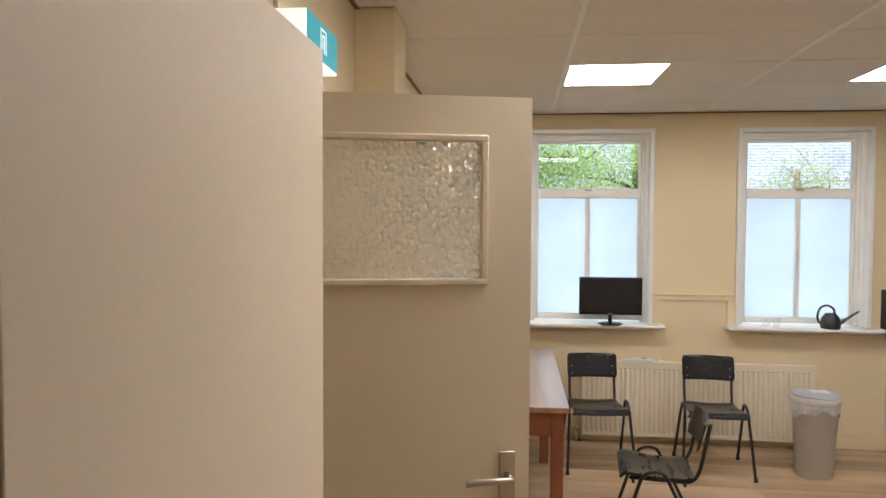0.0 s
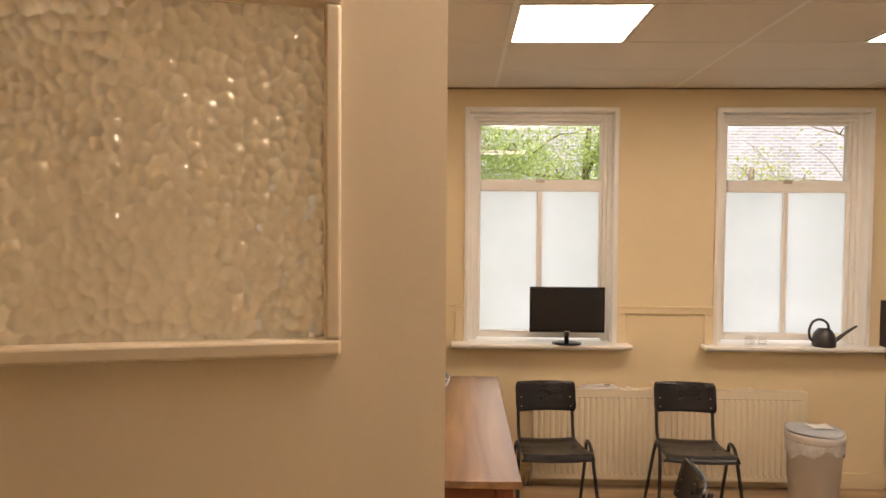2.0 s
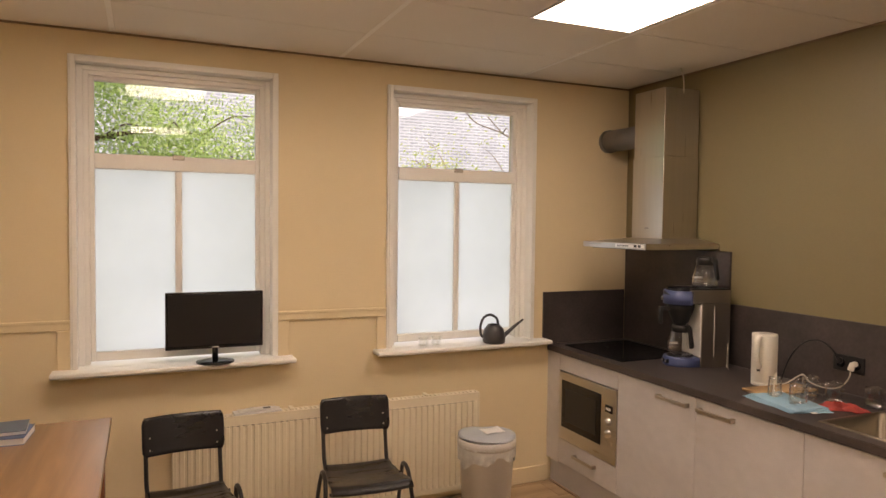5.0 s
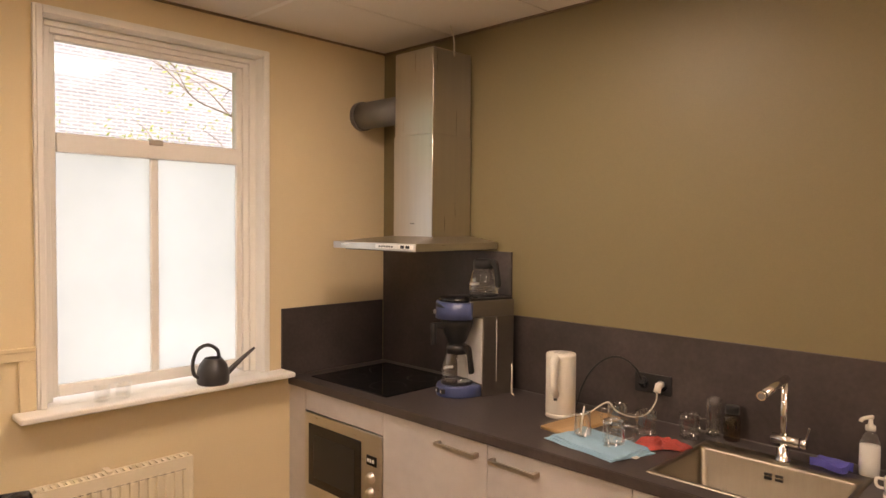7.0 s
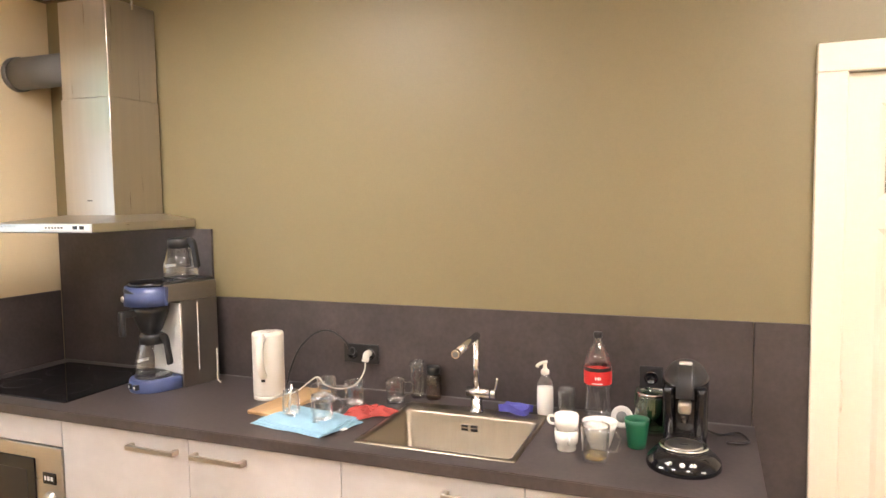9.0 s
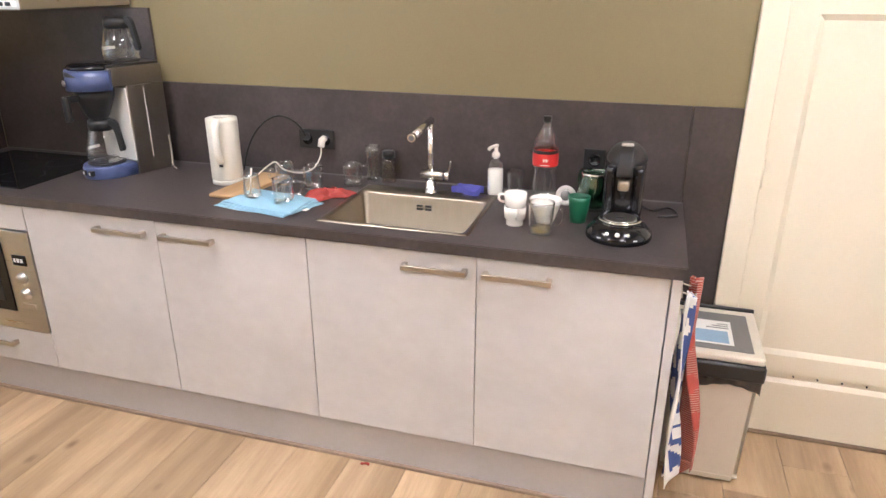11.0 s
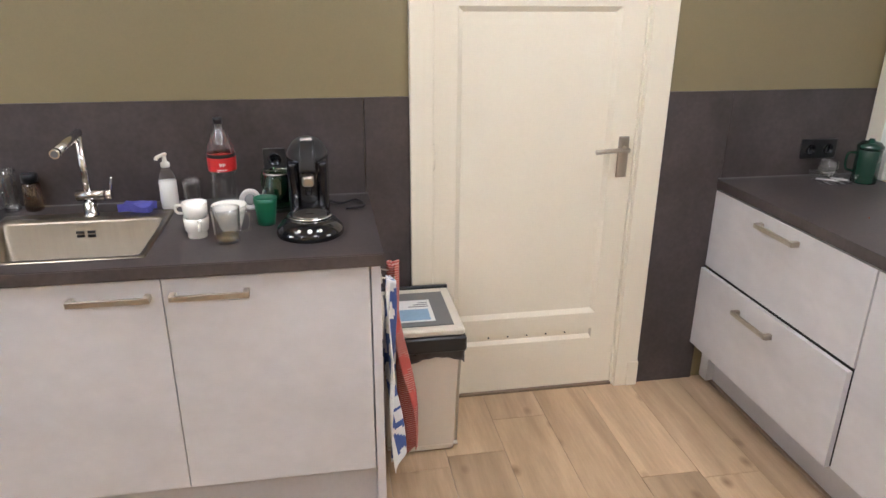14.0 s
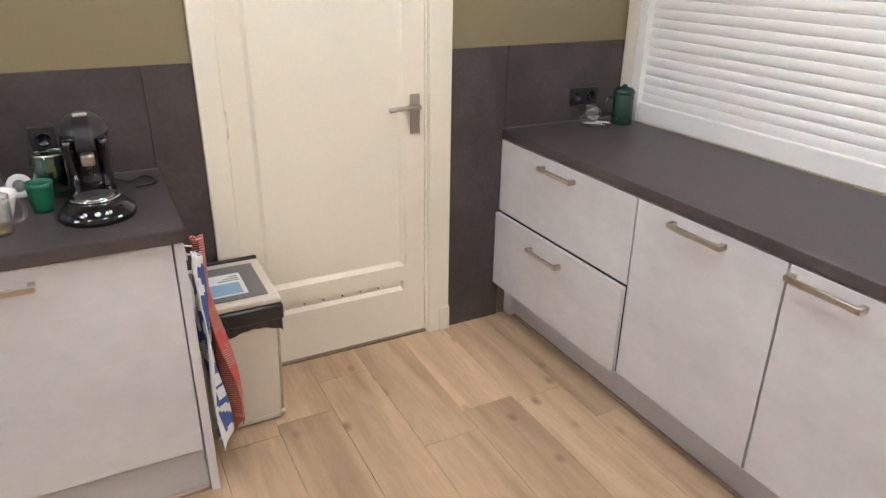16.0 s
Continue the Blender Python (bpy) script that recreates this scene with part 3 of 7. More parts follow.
# ---- windows ----
def window(n, x0, x1, g0, g1):
    w = tagged(new("window_%d" % n), "white painted sash window with frosted lower panes", "window", kind="structure")
    w.matrix_world = pose(x0, YW, 0)
    W = x1 - x0
    i = 0.034
    # casing with a stepped profile
    bm = bmesh.new()
    for e, y0, y1 in ((0.0, -0.022, 0.0), (0.010, -0.03, -0.022)):
        cuboid(bm, e, i, y0, y1, WZ0, WZ1 - e, 0.003)
        cuboid(bm, W - i, W - e, y0, y1, WZ0, WZ1 - e, 0.003)
        cuboid(bm, i, W - i, y0, y1, WZ1 - i, WZ1 - e, 0.003)
    part("casing", bm, WHITEPAINT, w)
    # deep lining and the box frame
    gx0, gx1 = g0 - x0, g1 - x0
    zt, zm1, zm0, zb = 2.478, 2.10, 2.02, 1.05
    bm = bmesh.new()
    cuboid(bm, i - 0.01, i, 0.0, 0.2, WZ0, WZ1 - i)
    cuboid(bm, W - i, W - i + 0.01, 0.0, 0.2, WZ0, WZ1 - i)
    cuboid(bm, i - 0.01, W - i + 0.01, 0.0, 0.2, WZ1 - i, WZ1 - i + 0.01)
    for f0, f1, y0 in ((0.0, 0.36, 0.055), (0.36, 0.68, 0.068)):
        l0, l1 = i + (gx0 - i) * f0, i + (gx0 - i) * f1
        r0, r1 = W - i - (W - i - gx1) * f0, W - i - (W - i - gx1) * f1
        t0, t1 = WZ1 - i - (WZ1 - i - zt) * f0, WZ1 - i - (WZ1 - i - zt) * f1
        cuboid(bm, l0, l1, y0, 0.13, WZ0, t0, 0.003)
        cuboid(bm, r1, r0, y0, 0.13, WZ0, t0, 0.003)
        cuboid(bm, l1, r1, y0, 0.13, t1, t0, 0.003)
    part("window_frame", bm, WHITEPAINT, w)
    l, r, m = i + (gx0 - i) * 0.68, W - i - (W - i - gx1) * 0.68, (gx0 + gx1) / 2
    tt = WZ1 - i - (WZ1 - i - zt) * 0.68
    bm = bmesh.new()
    for q in ((l, gx0, 0.08, 0.12, 1.0, tt), (gx1, r, 0.08, 0.12, 1.0, tt), (gx0, gx1, 0.08, 0.12, zt, tt), (gx0, gx1, 0.068, 0.12, zm0, zm1), (gx0, gx1, 0.08, 0.12, 1.0, zb), (m - 0.018, m + 0.018, 0.083, 0.12, zb, zm0)):
        cuboid(bm, *q, 0.005)
    s = part("sash", bm, WHITEPAINT, w)
    part("catch", box_bm(m - 0.03, m + 0.03, 0.056, 0.07, zm1 - 0.02, zm1 + 0.006, 0.003), NICKEL, s)
    for a, b, c, d, mat in ((gx0, gx1, zm1, zt, WINDOWPANE), (gx0, m - 0.018, zb, zm0, FROST), (m + 0.018, gx1, zb, zm0, FROST)):
        p = part("pane", box_bm(a - 0.004, b + 0.004, 0.098, 0.102 if mat is WINDOWPANE else 0.0985, c - 0.004, d + 0.004), mat, w, "clear glass" if mat is WINDOWPANE else "frosted glass")
        p.visible_shadow = mat is not WINDOWPANE
    # sill with a rounded nose
    bm = bmesh.new()
    cuboid(bm, -0.085, W + 0.085, -0.128, -0.002, WZ0 - 0.026, WZ0, 0.008)
    cuboid(bm, 0.032, W - 0.032, -0.002, 0.2, WZ0 - 0.0265, WZ0 - 0.001)
    cuboid(bm, -0.05, W + 0.05, -0.03, -0.001, WZ0 - 0.05, WZ0 - 0.026, 0.004)
    part("window_sill", bm, WHITEPAINT, w)
    return w


for n, (a, b) in enumerate(WIN):
    window(n + 1, a, b, *PANES[n])

# low framed boarding between and beside the windows
bm = bmesh.new()
for x0, x1 in ((XL, WIN[0][0]), (WIN[0][1], WIN[1][0]), (WIN[1][1], 2.978)):
    if x1 - x0 < 0.2:
        continue
    cuboid(bm, x0, x1, YW - 0.016, YW, 1.185, 1.238, 0.003)
    cuboid(bm, x0, x1, YW - 0.022, YW - 0.016, 1.222, 1.238, 0.003)
    if x0 > 0:
        cuboid(bm, x0, x0 + 0.06, YW - 0.016, YW, 0.96, 1.185, 0.003)
    cuboid(bm, x1 - 0.06, x1, YW - 0.016, YW, 0.96, 1.185, 0.003)
cuboid(bm, XL, XL + 0.016, 3.26, YW - 0.022, 1.185, 1.238, 0.003)
cuboid(bm, XL + 0.016, XL + 0.022, 3.26, YW - 0.022, 1.222, 1.238, 0.003)
structure("trim", bm, CREAM, "cream painted wooden boarding frame between the windows", "trim")
bm = bmesh.new()
cuboid(bm, XL, 3.0, YW - 0.016, YW, 0, 0.11, 0.004)
cuboid(bm, XL, XL + 0.016, 3.26, YW - 0.016, 0, 0.11, 0.004)
structure("baseboard", bm, CREAM, "low cream painted skirting board", "baseboard")

# ---- charcoal wall panels behind the worktops ----
splash = tagged(new("backsplash"), "charcoal laminate splash panels with thin joints", "backsplash", kind="structure")
for q in ((XR - 0.014, XR, 4.888, YW - 0.014, TOP, 1.603), (XR - 0.012, XR, 2.66, 4.886, TOP, 1.298), (XR - 0.012, XR, 2.492, 2.658, 0.0, 1.298), (2.950, XR - 0.015, YW - 0.014, YW, TOP, 1.294), (XR - 0.012, XR, YF, 1.20, TOP - 0.05, 1.298), (XR - 0.012, XR, 1.202, 1.480, 0.0, 1.298)):
    part("panel", box_bm(*q, 0.001), SLATE, splash)

# ---- kitchen door in the olive wall ----
bm = bmesh.new()
for q in ((2.405, 2.492, 0.0, 2.10), (1.482, 1.584, 0.0, 2.10), (1.482, 2.492, 2.10, 2.19)):
    cuboid(bm, XR - 0.03, XR + 0.02, q[0], q[1], q[2], q[3], 0.004)
cuboid(bm, XR - 0.004, XR + 0.1, 2.404, 2.434, 0.0, 2.118)
cuboid(bm, XR - 0.004, XR + 0.1, 1.546, 1.592, 0.0, 2.118)
cuboid(bm, XR - 0.034, XR + 0.02, 1.477, 1.53, 0.0, 0.12, 0.004)
structure("trim", bm, DOORWHITE, "ivory painted door casing", "trim")


def panel_leaf(t, y0, y1, z0, z1, x, panels, mat):
    """Door leaf facing -x at x, with sunk panels (y0, y1, z0, z1, kind)."""
    bm = bmesh.new()
    ys = sorted({y0, y1, *[q[0] for q in panels], *[q[1] for q in panels]})
    pz = sorted(panels, key=lambda q: q[2])
    z = z0
    for a, b, c, d, kind in pz:
        cuboid(bm, x, x + 0.04, y0, y1, z, c)
        cuboid(bm, x, x + 0.04, y0, a, c, d)
        cuboid(bm, x, x + 0.04, b, y1, c, d)
        z = d
    cuboid(bm, x, x + 0.04, y0, y1, z, z1)
    bmesh.ops.remove_doubles(bm, verts=bm.verts[:], dist=0.0001)
    leaf = part("leaf", bm, mat, t)
    for a, b, c, d, kind in pz:
        bm = bmesh.new()
        w = 0.02
        depth = 0.014
        # sloped moulding round the panel
        o = [(a, c), (b, c), (b, d), (a, d)]
        i = [(a + w, c + w), (b - w, c + w), (b - w, d - w), (a + w, d - w)]
        if d - c < 0.06:
            i = [(a + 0.006, c + 0.016), (b - 0.006, c + 0.016), (b - 0.006, d - 0.004), (a + 0.006, d - 0.004)]
        ov = [bm.verts.new((x, p, q)) for p, q in o]
        iv = [bm.verts.new((x + depth, p, q)) for p, q in i]
        for k in range(4):
            bm.faces.new((ov[k], ov[(k + 1) % 4], iv[(k + 1) % 4], iv[k]))
        if kind == "wood":
            bm.faces.new(iv)
        bmesh.ops.recalc_face_normals(bm, faces=bm.faces[:])
        part("panel", bm, mat, leaf)
        if kind == "glass":
            part("pane", box_bm(x + 0.0145, x + 0.019, a + w - 0.004, b - w + 0.004, c + w - 0.004, d - w + 0.004), HAMMERX, leaf, "hammered glass")
    return leaf


def lever(t, at, length=0.13, plate=(0.045, 0.165), label="satin nickel lever handle on a long plate"):
    """Lever on a back plate; the plate stands in the local x-z plane facing -y, the lever points to -x."""
    bm = cuboid(bmesh.new(), -plate[0] / 2, plate[0] / 2, -0.009, 0, -plate[1] / 2, plate[1] / 2, 0.004)
    tube([(0, -0.005, 0.035), (0, -0.05, 0.035)], 0.01, 12, bm=bm, smooth=False)
    tube([(0.006, -0.05, 0.035), (-0.04, -0.052, 0.036), (-length * 0.7, -0.05, 0.034), (-length, -0.046, 0.03)], 0.0095, 10, bm=bm)
    return part("door_handle", bm, NICKEL, t, label, at)


d = tagged(new("door_1"), "closed ivory painted panel door with a small pane of hammered glass", "door", kind="structure")
kd = panel_leaf(d, 1.594, 2.402, 0.012, 2.095, XR + 0.004, [(1.69, 2.312, 0.360, 1.61, "wood"), (1.70, 2.29, 0.238, 0.285, "wood"), (1.69, 2.312, 1.70, 2.0, "glass")], DOORWHITE)
lever(d, pose(XR + 0.004, 1.638, 1.045, 0, 0, -90))
bm = bmesh.new()
for k in range(5):
    tube([(XR + 0.006, 1.82 + 0.085 * k, 0.272), (XR + 0.012, 1.82 + 0.085 * k, 0.272)], 0.0035, 8, bm=bm, smooth=False)
part("screws", bm, BLACKPL, d)
bm = bmesh.new()
tube([(XR - 0.004, 2.404, 1.02), (XR - 0.004, 2.404, 1.12)], 0.008, 10, bm=bm, smooth=False)
part("hinge", bm, DOORWHITE, d)
structure("threshold", box_bm(XR - 0.012, XR + 0.1, 1.59, 2.405, 0.0, 0.012, 0.003), surface("worn threshold", (0.24, 0.17, 0.11), 0.6, vary=0.3), "worn wooden door threshold", "trim")

# ---- entrance door, standing open along the walk ----
d = tagged(new("door_2"), "flat cream painted entrance door standing open", "door", kind="structure")
part("leaf", box_bm(-0.372, -0.332, 0.585, 1.457, 0.01, 2.149, 0.003), DOORPAINT, d)
# ---- side door with a hammered pane, standing open across the room ----
d = tagged(new("door_3"), "cream painted door with a hammered glass pane standing open", "door", kind="structure")
d.matrix_world = pose(0.098, 1.962, 0, 0, 0, 14)
W = 0.79
GX0, GX1, GZ0, GZ1 = -0.68, -0.132, 1.650, 2.025
bm = bmesh.new()
for q in ((-W, 0, 0.01, GZ0), (-W, GX0, GZ0, GZ1), (GX1, 0, GZ0, GZ1), (-W, 0, GZ1, 2.14)):
    cuboid(bm, q[0], q[1], 0.0, 0.04, q[2], q[3])
bmesh.ops.remove_doubles(bm, verts=bm.verts[:], dist=0.0001)
leaf = part("leaf", bm, DOORPAINT, d)
bm = bmesh.new()
for q in ((GX0 - 0.012, GX1 + 0.012, GZ0 - 0.012, GZ0 + 0.006), (GX0 - 0.012, GX1 + 0.012, GZ1 - 0.006, GZ1 + 0.012), (GX0 - 0.012, GX0 + 0.006, GZ0 + 0.006, GZ1 - 0.006), (GX1 - 0.006, GX1 + 0.012, GZ0 + 0.006, GZ1 - 0.006)):
    cuboid(bm, q[0], q[1], -0.012, 0.014, q[2], q[3], 0.004)
part("glazing_bead", bm, DOORPAINT, leaf)
PEB = random.Random(12)
CELL = 0.0138
seeds = {(i, k): ((i + 0.5 + PEB.uniform(-0.42, 0.42)) * CELL, (k + 0.5 + PEB.uniform(-0.42, 0.42)) * CELL, PEB.uniform(0.75, 1.25)) for i in range(-2, 44) for k in range(-2, 31)}


def pebble(px, pz):
    """Relief of the cast pane: shallow domes of uneven size, packed together."""
    px, pz = px + 0.0007 * math.sin(pz * 230), pz + 0.0007 * math.sin(px * 210 + 1)
    ci, ck = int(px // CELL), int(pz // CELL)
    best = max(0.0030 * s - ((px - sx) ** 2 + 0.8 * (pz - sz) ** 2) / 0.0175 for i in (ci - 1, ci, ci + 1) for k in (ck - 1, ck, ck + 1) for sx, sz, s in [seeds.get((i, k), (9, 9, 1))])
    return best


bm = bmesh.new()
nx, nz = 330, 226
gx, gz = GX1 - GX0, GZ1 - GZ0
front = [[bm.verts.new((GX0 + gx * i / nx, 0.016 - pebble(gx * i / nx, gz * k / nz), GZ0 + gz * k / nz)) for k in range(nz + 1)] for i in range(nx + 1)]
for i in range(nx):
    for k in range(nz):
        bm.faces.new((front[i][k], front[i + 1][k], front[i + 1][k + 1], front[i][k + 1])).smooth = True
back = [bm.verts.new((x, 0.022, z)) for x, z in ((GX0, GZ0), (GX1, GZ0), (GX1, GZ1), (GX0, GZ1))]
bm.faces.new(back[::-1])
bm.faces.new([front[i][0] for i in range(nx + 1)][::-1] + [back[0], back[1]])
bm.faces.new([front[i][nz] for i in range(nx + 1)] + [back[2], back[3]])
bm.faces.new([front[0][k] for k in range(nz + 1)] + [back[3], back[0]])
bm.faces.new([front[nx][k] for k in range(nz + 1)][::-1] + [back[1], back[2]])
pn = part("pane", bm, HAMMER, leaf, "hammered obscure glass")
lever(d, pose(-0.062, 0, 1.085, 0, 0, 0), 0.12, (0.045, 0.2))
bm = bmesh.new()
for y0, y1, z0, z1 in ((1.72, 1.80, 0, 2.14), (2.58, 2.66, 0, 2.14), (1.72, 2.66, 2.14, 2.22)):
    cuboid(bm, XL, XL + 0.018, y0, y1, z0, z1, 0.004)
structure("trim", bm, DOORPAINT, "cream painted casing of the side doorway", "trim")
bm = bmesh.new()
for x0, x1, z0, z1 in ((-0.44, -0.375, 0, 2.16), (0.56, 0.63, 0, 2.16), (-0.44, 0.63, 2.16, 2.23)):
    cuboid(bm, x0, x1, YF, YF + 0.018, z0, z1, 0.004)
structure("trim", bm, DOORPAINT, "cream painted casing of the entrance", "trim")


# ---- fitted cupboards ----
FX = 3.0              # face of the long run


def bar_handle(t, at, length=0.22):
    """Square bar handle along local x, standing off a face that looks to -y."""
    bm = bmesh.new()
    h = length / 2
    cuboid(bm, -h, h, -0.034, -0.024, -0.009, 0.009, 0.002)
    cuboid(bm, -h, -h + 0.018, -0.026, 0.0, -0.010, 0.010, 0.002)
    cuboid(bm, h - 0.018, h, -0.026, 0.0, -0.010, 0.010, 0.002)
    return part("handle", bm, NICKEL, t, "satin nickel bar handle", at)


def base_unit(y0, y1, hy, label):
    """Floor cupboard of the long run, its door looking to -x."""
    t = thing("cabinet", FX, (y0 + y1) / 2, 0, label, "cabinet", "kitchen base cabinets")
    w = (y1 - y0) / 2
    part("body", box_bm(0.022, 0.6, -w + 0.001, w - 0.001, 0.165, 0.74 if "sink" in label else TOP - 0.042), DARKGAP, t, "dark carcass edge")
    dr = part("door", box_bm(0, 0.019, -w + 0.0015, w - 0.0015, 0.176, TOP - 0.046, 0.0015), FRONT, t)
    bar_handle(dr, pose(0, hy - (y0 + y1) / 2, 0.845, 0, 0, -90))
    return t


base_unit(4.49, 5.10, 4.642, "light grey concrete-look base cabinet with nickel handle")
base_unit(3.88, 4.49, 4.352, "light grey concrete-look base cabinet with nickel handle")
base_unit(3.28, 3.88, 3.418, "light grey concrete-look cabinet under the sink")
base_unit(2.692, 3.28, 3.148, "light grey concrete-look end cabinet beside the hanging towels")
t = thing("cabinet_end_panel", FX, 2.675, 0, "light grey end panel of the kitchen run", "panel")
part("board", box_bm(0.0, XR - FX - 0.013, -0.014, 0.014, 0.0, TOP - 0.042, 0.0015), FRONT, t)

t = thing("oven_cabinet", FX, 5.40, 0, "light grey cabinet housing the microwave with a drawer", "cabinet")
part("body", box_bm(0.022, 0.6, -0.299, 0.299, 0.165, TOP - 0.042), DARKGAP, t)
part("top_rail", box_bm(0, 0.019, -0.2985, 0.2985, 0.792, TOP - 0.046, 0.0015), FRONT, t)
dr = part("drawer", box_bm(0, 0.019, -0.2985, 0.2985, 0.176, 0.335, 0.0015), FRONT, t)
bar_handle(dr, pose(0, 0.0, 0.27, 0, 0, -90))
t = thing("filler_panel", FX, 5.775, 0, "light grey filler panel against the window wall", "panel")
part("board", box_bm(0, 0.019, -0.074, 0.074, 0.165, TOP - 0.042, 0.0015), FRONT, t)

t = thing("microwave", FX, 5.40, 0.34, "built-in stainless steel microwave with dark glass door", "microwave")
part("front_panel", box_bm(-0.006, 0.019, -0.297, 0.297, 0.0, 0.447, 0.003), STEEL, t, "brushed steel front")
part("door_glass", box_bm(-0.011, -0.004, -0.155, 0.262, 0.085, 0.395, 0.004), BLACKGLASS, t, "dark glass window")
part("inner_window", box_bm(-0.0125, -0.010, -0.11, 0.215, 0.13, 0.345, 0.001), SCREEN, t)
part("display", box_bm(-0.010, -0.004, -0.265, -0.195, 0.30, 0.345, 0.002), BLACKGLASS, t, "small dark display")
bm = bmesh.new()
for k, (y0, y1) in enumerate(((-0.25, -0.238), (-0.232, -0.22), (-0.214, -0.205))):
    cuboid(bm, -0.0112, -0.0098, y0, y1, 0.315, 0.331)
part("digits", bm, PAPER, t, "pale display bars")
for z in (0.175, 0.245):
    bm = lathe([(0.0, 0.0), (0.026, 0.0), (0.026, 0.006), (0.021, 0.01), (0.020, 0.022), (0.0, 0.024)], 24)
    part("knob", bm, STEEL, t, "steel rotary knob", pose(-0.006, -0.228, z, 0, -90, 0))
part("push_button", box_bm(-0.012, -0.004, -0.262, -0.196, 0.105, 0.132, 0.003), STEEL, t)

bm = bmesh.new()
cuboid(bm, FX + 0.024, FX + 0.04, 2.69, YW - 0.017, 0.0, 0.165, 0.001)
structure("plinth", bm, PLINTH, "grey plinth under the kitchen run", "plinth")
bm = bmesh.new()
cuboid(bm, FX + 0.008, FX + 0.024, 2.692, YW - 0.017, 0.0, 0.014, 0.003)
structure("trim", bm, surface("floor bead", (0.30, 0.22, 0.16), 0.5, vary=0.15), "brown floor bead along the plinth", "trim")

# long worktop with a real cut-out for the sink
SX0, SX1, SY0, SY1 = 3.055, 3.515, 3.325, 3.865
t = thing("worktop", FX, 4.25, TOP, "charcoal laminate worktop of the long kitchen run", "worktop")
bm = bmesh.new()
xs, ys = (-0.017, SX0 + 0.012 - FX, SX1 - 0.075 - FX, XR - FX - 0.0145), (2.652 - 4.25, SY0 + 0.012 - 4.25, SY1 - 0.012 - 4.25, YW - 0.0145 - 4.25)
g = {}
for z in (-0.04, 0.0):
    for i, x in enumerate(xs):
        for j, y in enumerate(ys):
            g[i, j, z] = bm.verts.new((x, y, z))
for i in range(3):
    for j in range(3):
        if (i, j) == (1, 1):
            continue
        for z in (-0.04, 0.0):
            q = [g[i, j, z], g[i + 1, j, z], g[i + 1, j + 1, z], g[i, j + 1, z]]
            bm.faces.new(q if z == 0.0 else q[::-1])
for i, j, k, l in [(0, j, 0, j + 1) for j in range(3)] + [(3, j, 3, j + 1) for j in range(3)] + [(i, 0, i + 1, 0) for i in range(3)] + [(i, 3, i + 1, 3) for i in range(3)] + [(1, 1, 1, 2), (2, 1, 2, 2), (1, 1, 2, 1), (1, 2, 2, 2)]:
    bm.faces.new((g[i, j, 0.0], g[k, l, 0.0], g[k, l, -0.04], g[i, j, -0.04]))
bmesh.ops.recalc_face_normals(bm, faces=bm.faces[:])
es = [e for e in bm.edges if e.calc_face_angle(0) > 1.2 and all(v.co.x < 0.0 for v in e.verts)]
bmesh.ops.bevel(bm, geom=es, offset=0.003, segments=2, affect="EDGES")
part("top", bm, SLATE, t)
part("joint_strip", box_bm(XR - FX - 0.019, XR - FX - 0.0145, 2.652 - 4.25, YW - 0.02 - 4.25, 0.0, 0.003), DARKGREY, t, "thin pale sealing strip")

# second run under the hatch, faces to +y
FY = 1.215


def base_unit_b(x0, x1, label):
    t = thing("cabinet", (x0 + x1) / 2, FY, 0, label, "cabinet", "cabinets under the hatch")
    w = (x1 - x0) / 2
    part("body", box_bm(-w + 0.001, w - 0.001, -0.6, -0.022, 0.175, TOP - 0.042), DARKGAP, t)
    return t, w


t, w = base_unit_b(2.742, 3.625, "light grey drawer cabinet, lower drawer slightly open")
for z0, z1, hz, out, hx in ((0.562, TOP - 0.046, 0.850, 0.0, 0.010), (0.19, 0.552, 0.482, 0.018, 0.032)):
    dr = part("drawer", box_bm(-w + 0.002, w - 0.002, out - 0.019, out, z0, z1, 0.0015), FRONT2, t)
    bar_handle(dr, pose(hx, out, hz, 0, 0, 180))
t, w = base_unit_b(2.147, 2.740, "light grey cabinet beside the drawers with nickel handle")
dr = part("door", box_bm(-w + 0.002, w - 0.002, -0.019, 0, 0.19, TOP - 0.046, 0.0015), FRONT2, t)
bar_handle(dr, pose(0.018, 0, 0.862, 0, 0, 180))
t, w = base_unit_b(1.552, 2.143, "light grey cabinet with a wide gap to its neighbour")
dr = part("door", box_bm(-w + 0.002, w - 0.002, -0.019, 0, 0.19, TOP - 0.046, 0.0015), FRONT2, t)
bar_handle(dr, pose(0.178, 0, 0.864, 0, 0, 180))
t = thing("cabinet_end_panel", 1.538, FY - 0.3, 0, "light grey end panel of the short run", "panel")
part("board", box_bm(-0.012, 0.012, -0.34, 0.3, 0, TOP - 0.042, 0.0015), FRONT, t)
t = thing("worktop", 2.58, FY, TOP, "charcoal laminate worktop under the serving hatch", "worktop")
part("top", box_bm(-1.06, XR - 2.58 - 0.0145, YF - FY + 0.006, 0.003, -0.04, 0.0, 0.003), SLATE, t)
part("joint_strip", box_bm(XR - 2.58 - 0.02, XR - 2.58 - 0.0125, YF - FY + 0.01, 0.001, 0.0, 0.003), DARKGREY, t)
bm = bmesh.new()
cuboid(bm, 1.552, XR - 0.013, FY - 0.105, FY - 0.09, 0.0, 0.175, 0.001)
structure("plinth", bm, PLINTH, "grey plinth under the short run", "plinth")
structure("trim", box_bm(1.552, XR - 0.013, FY - 0.09, FY - 0.075, 0.0, 0.014, 0.003), bpy.data.materials["floor bead"], "brown floor bead along the short plinth", "trim")
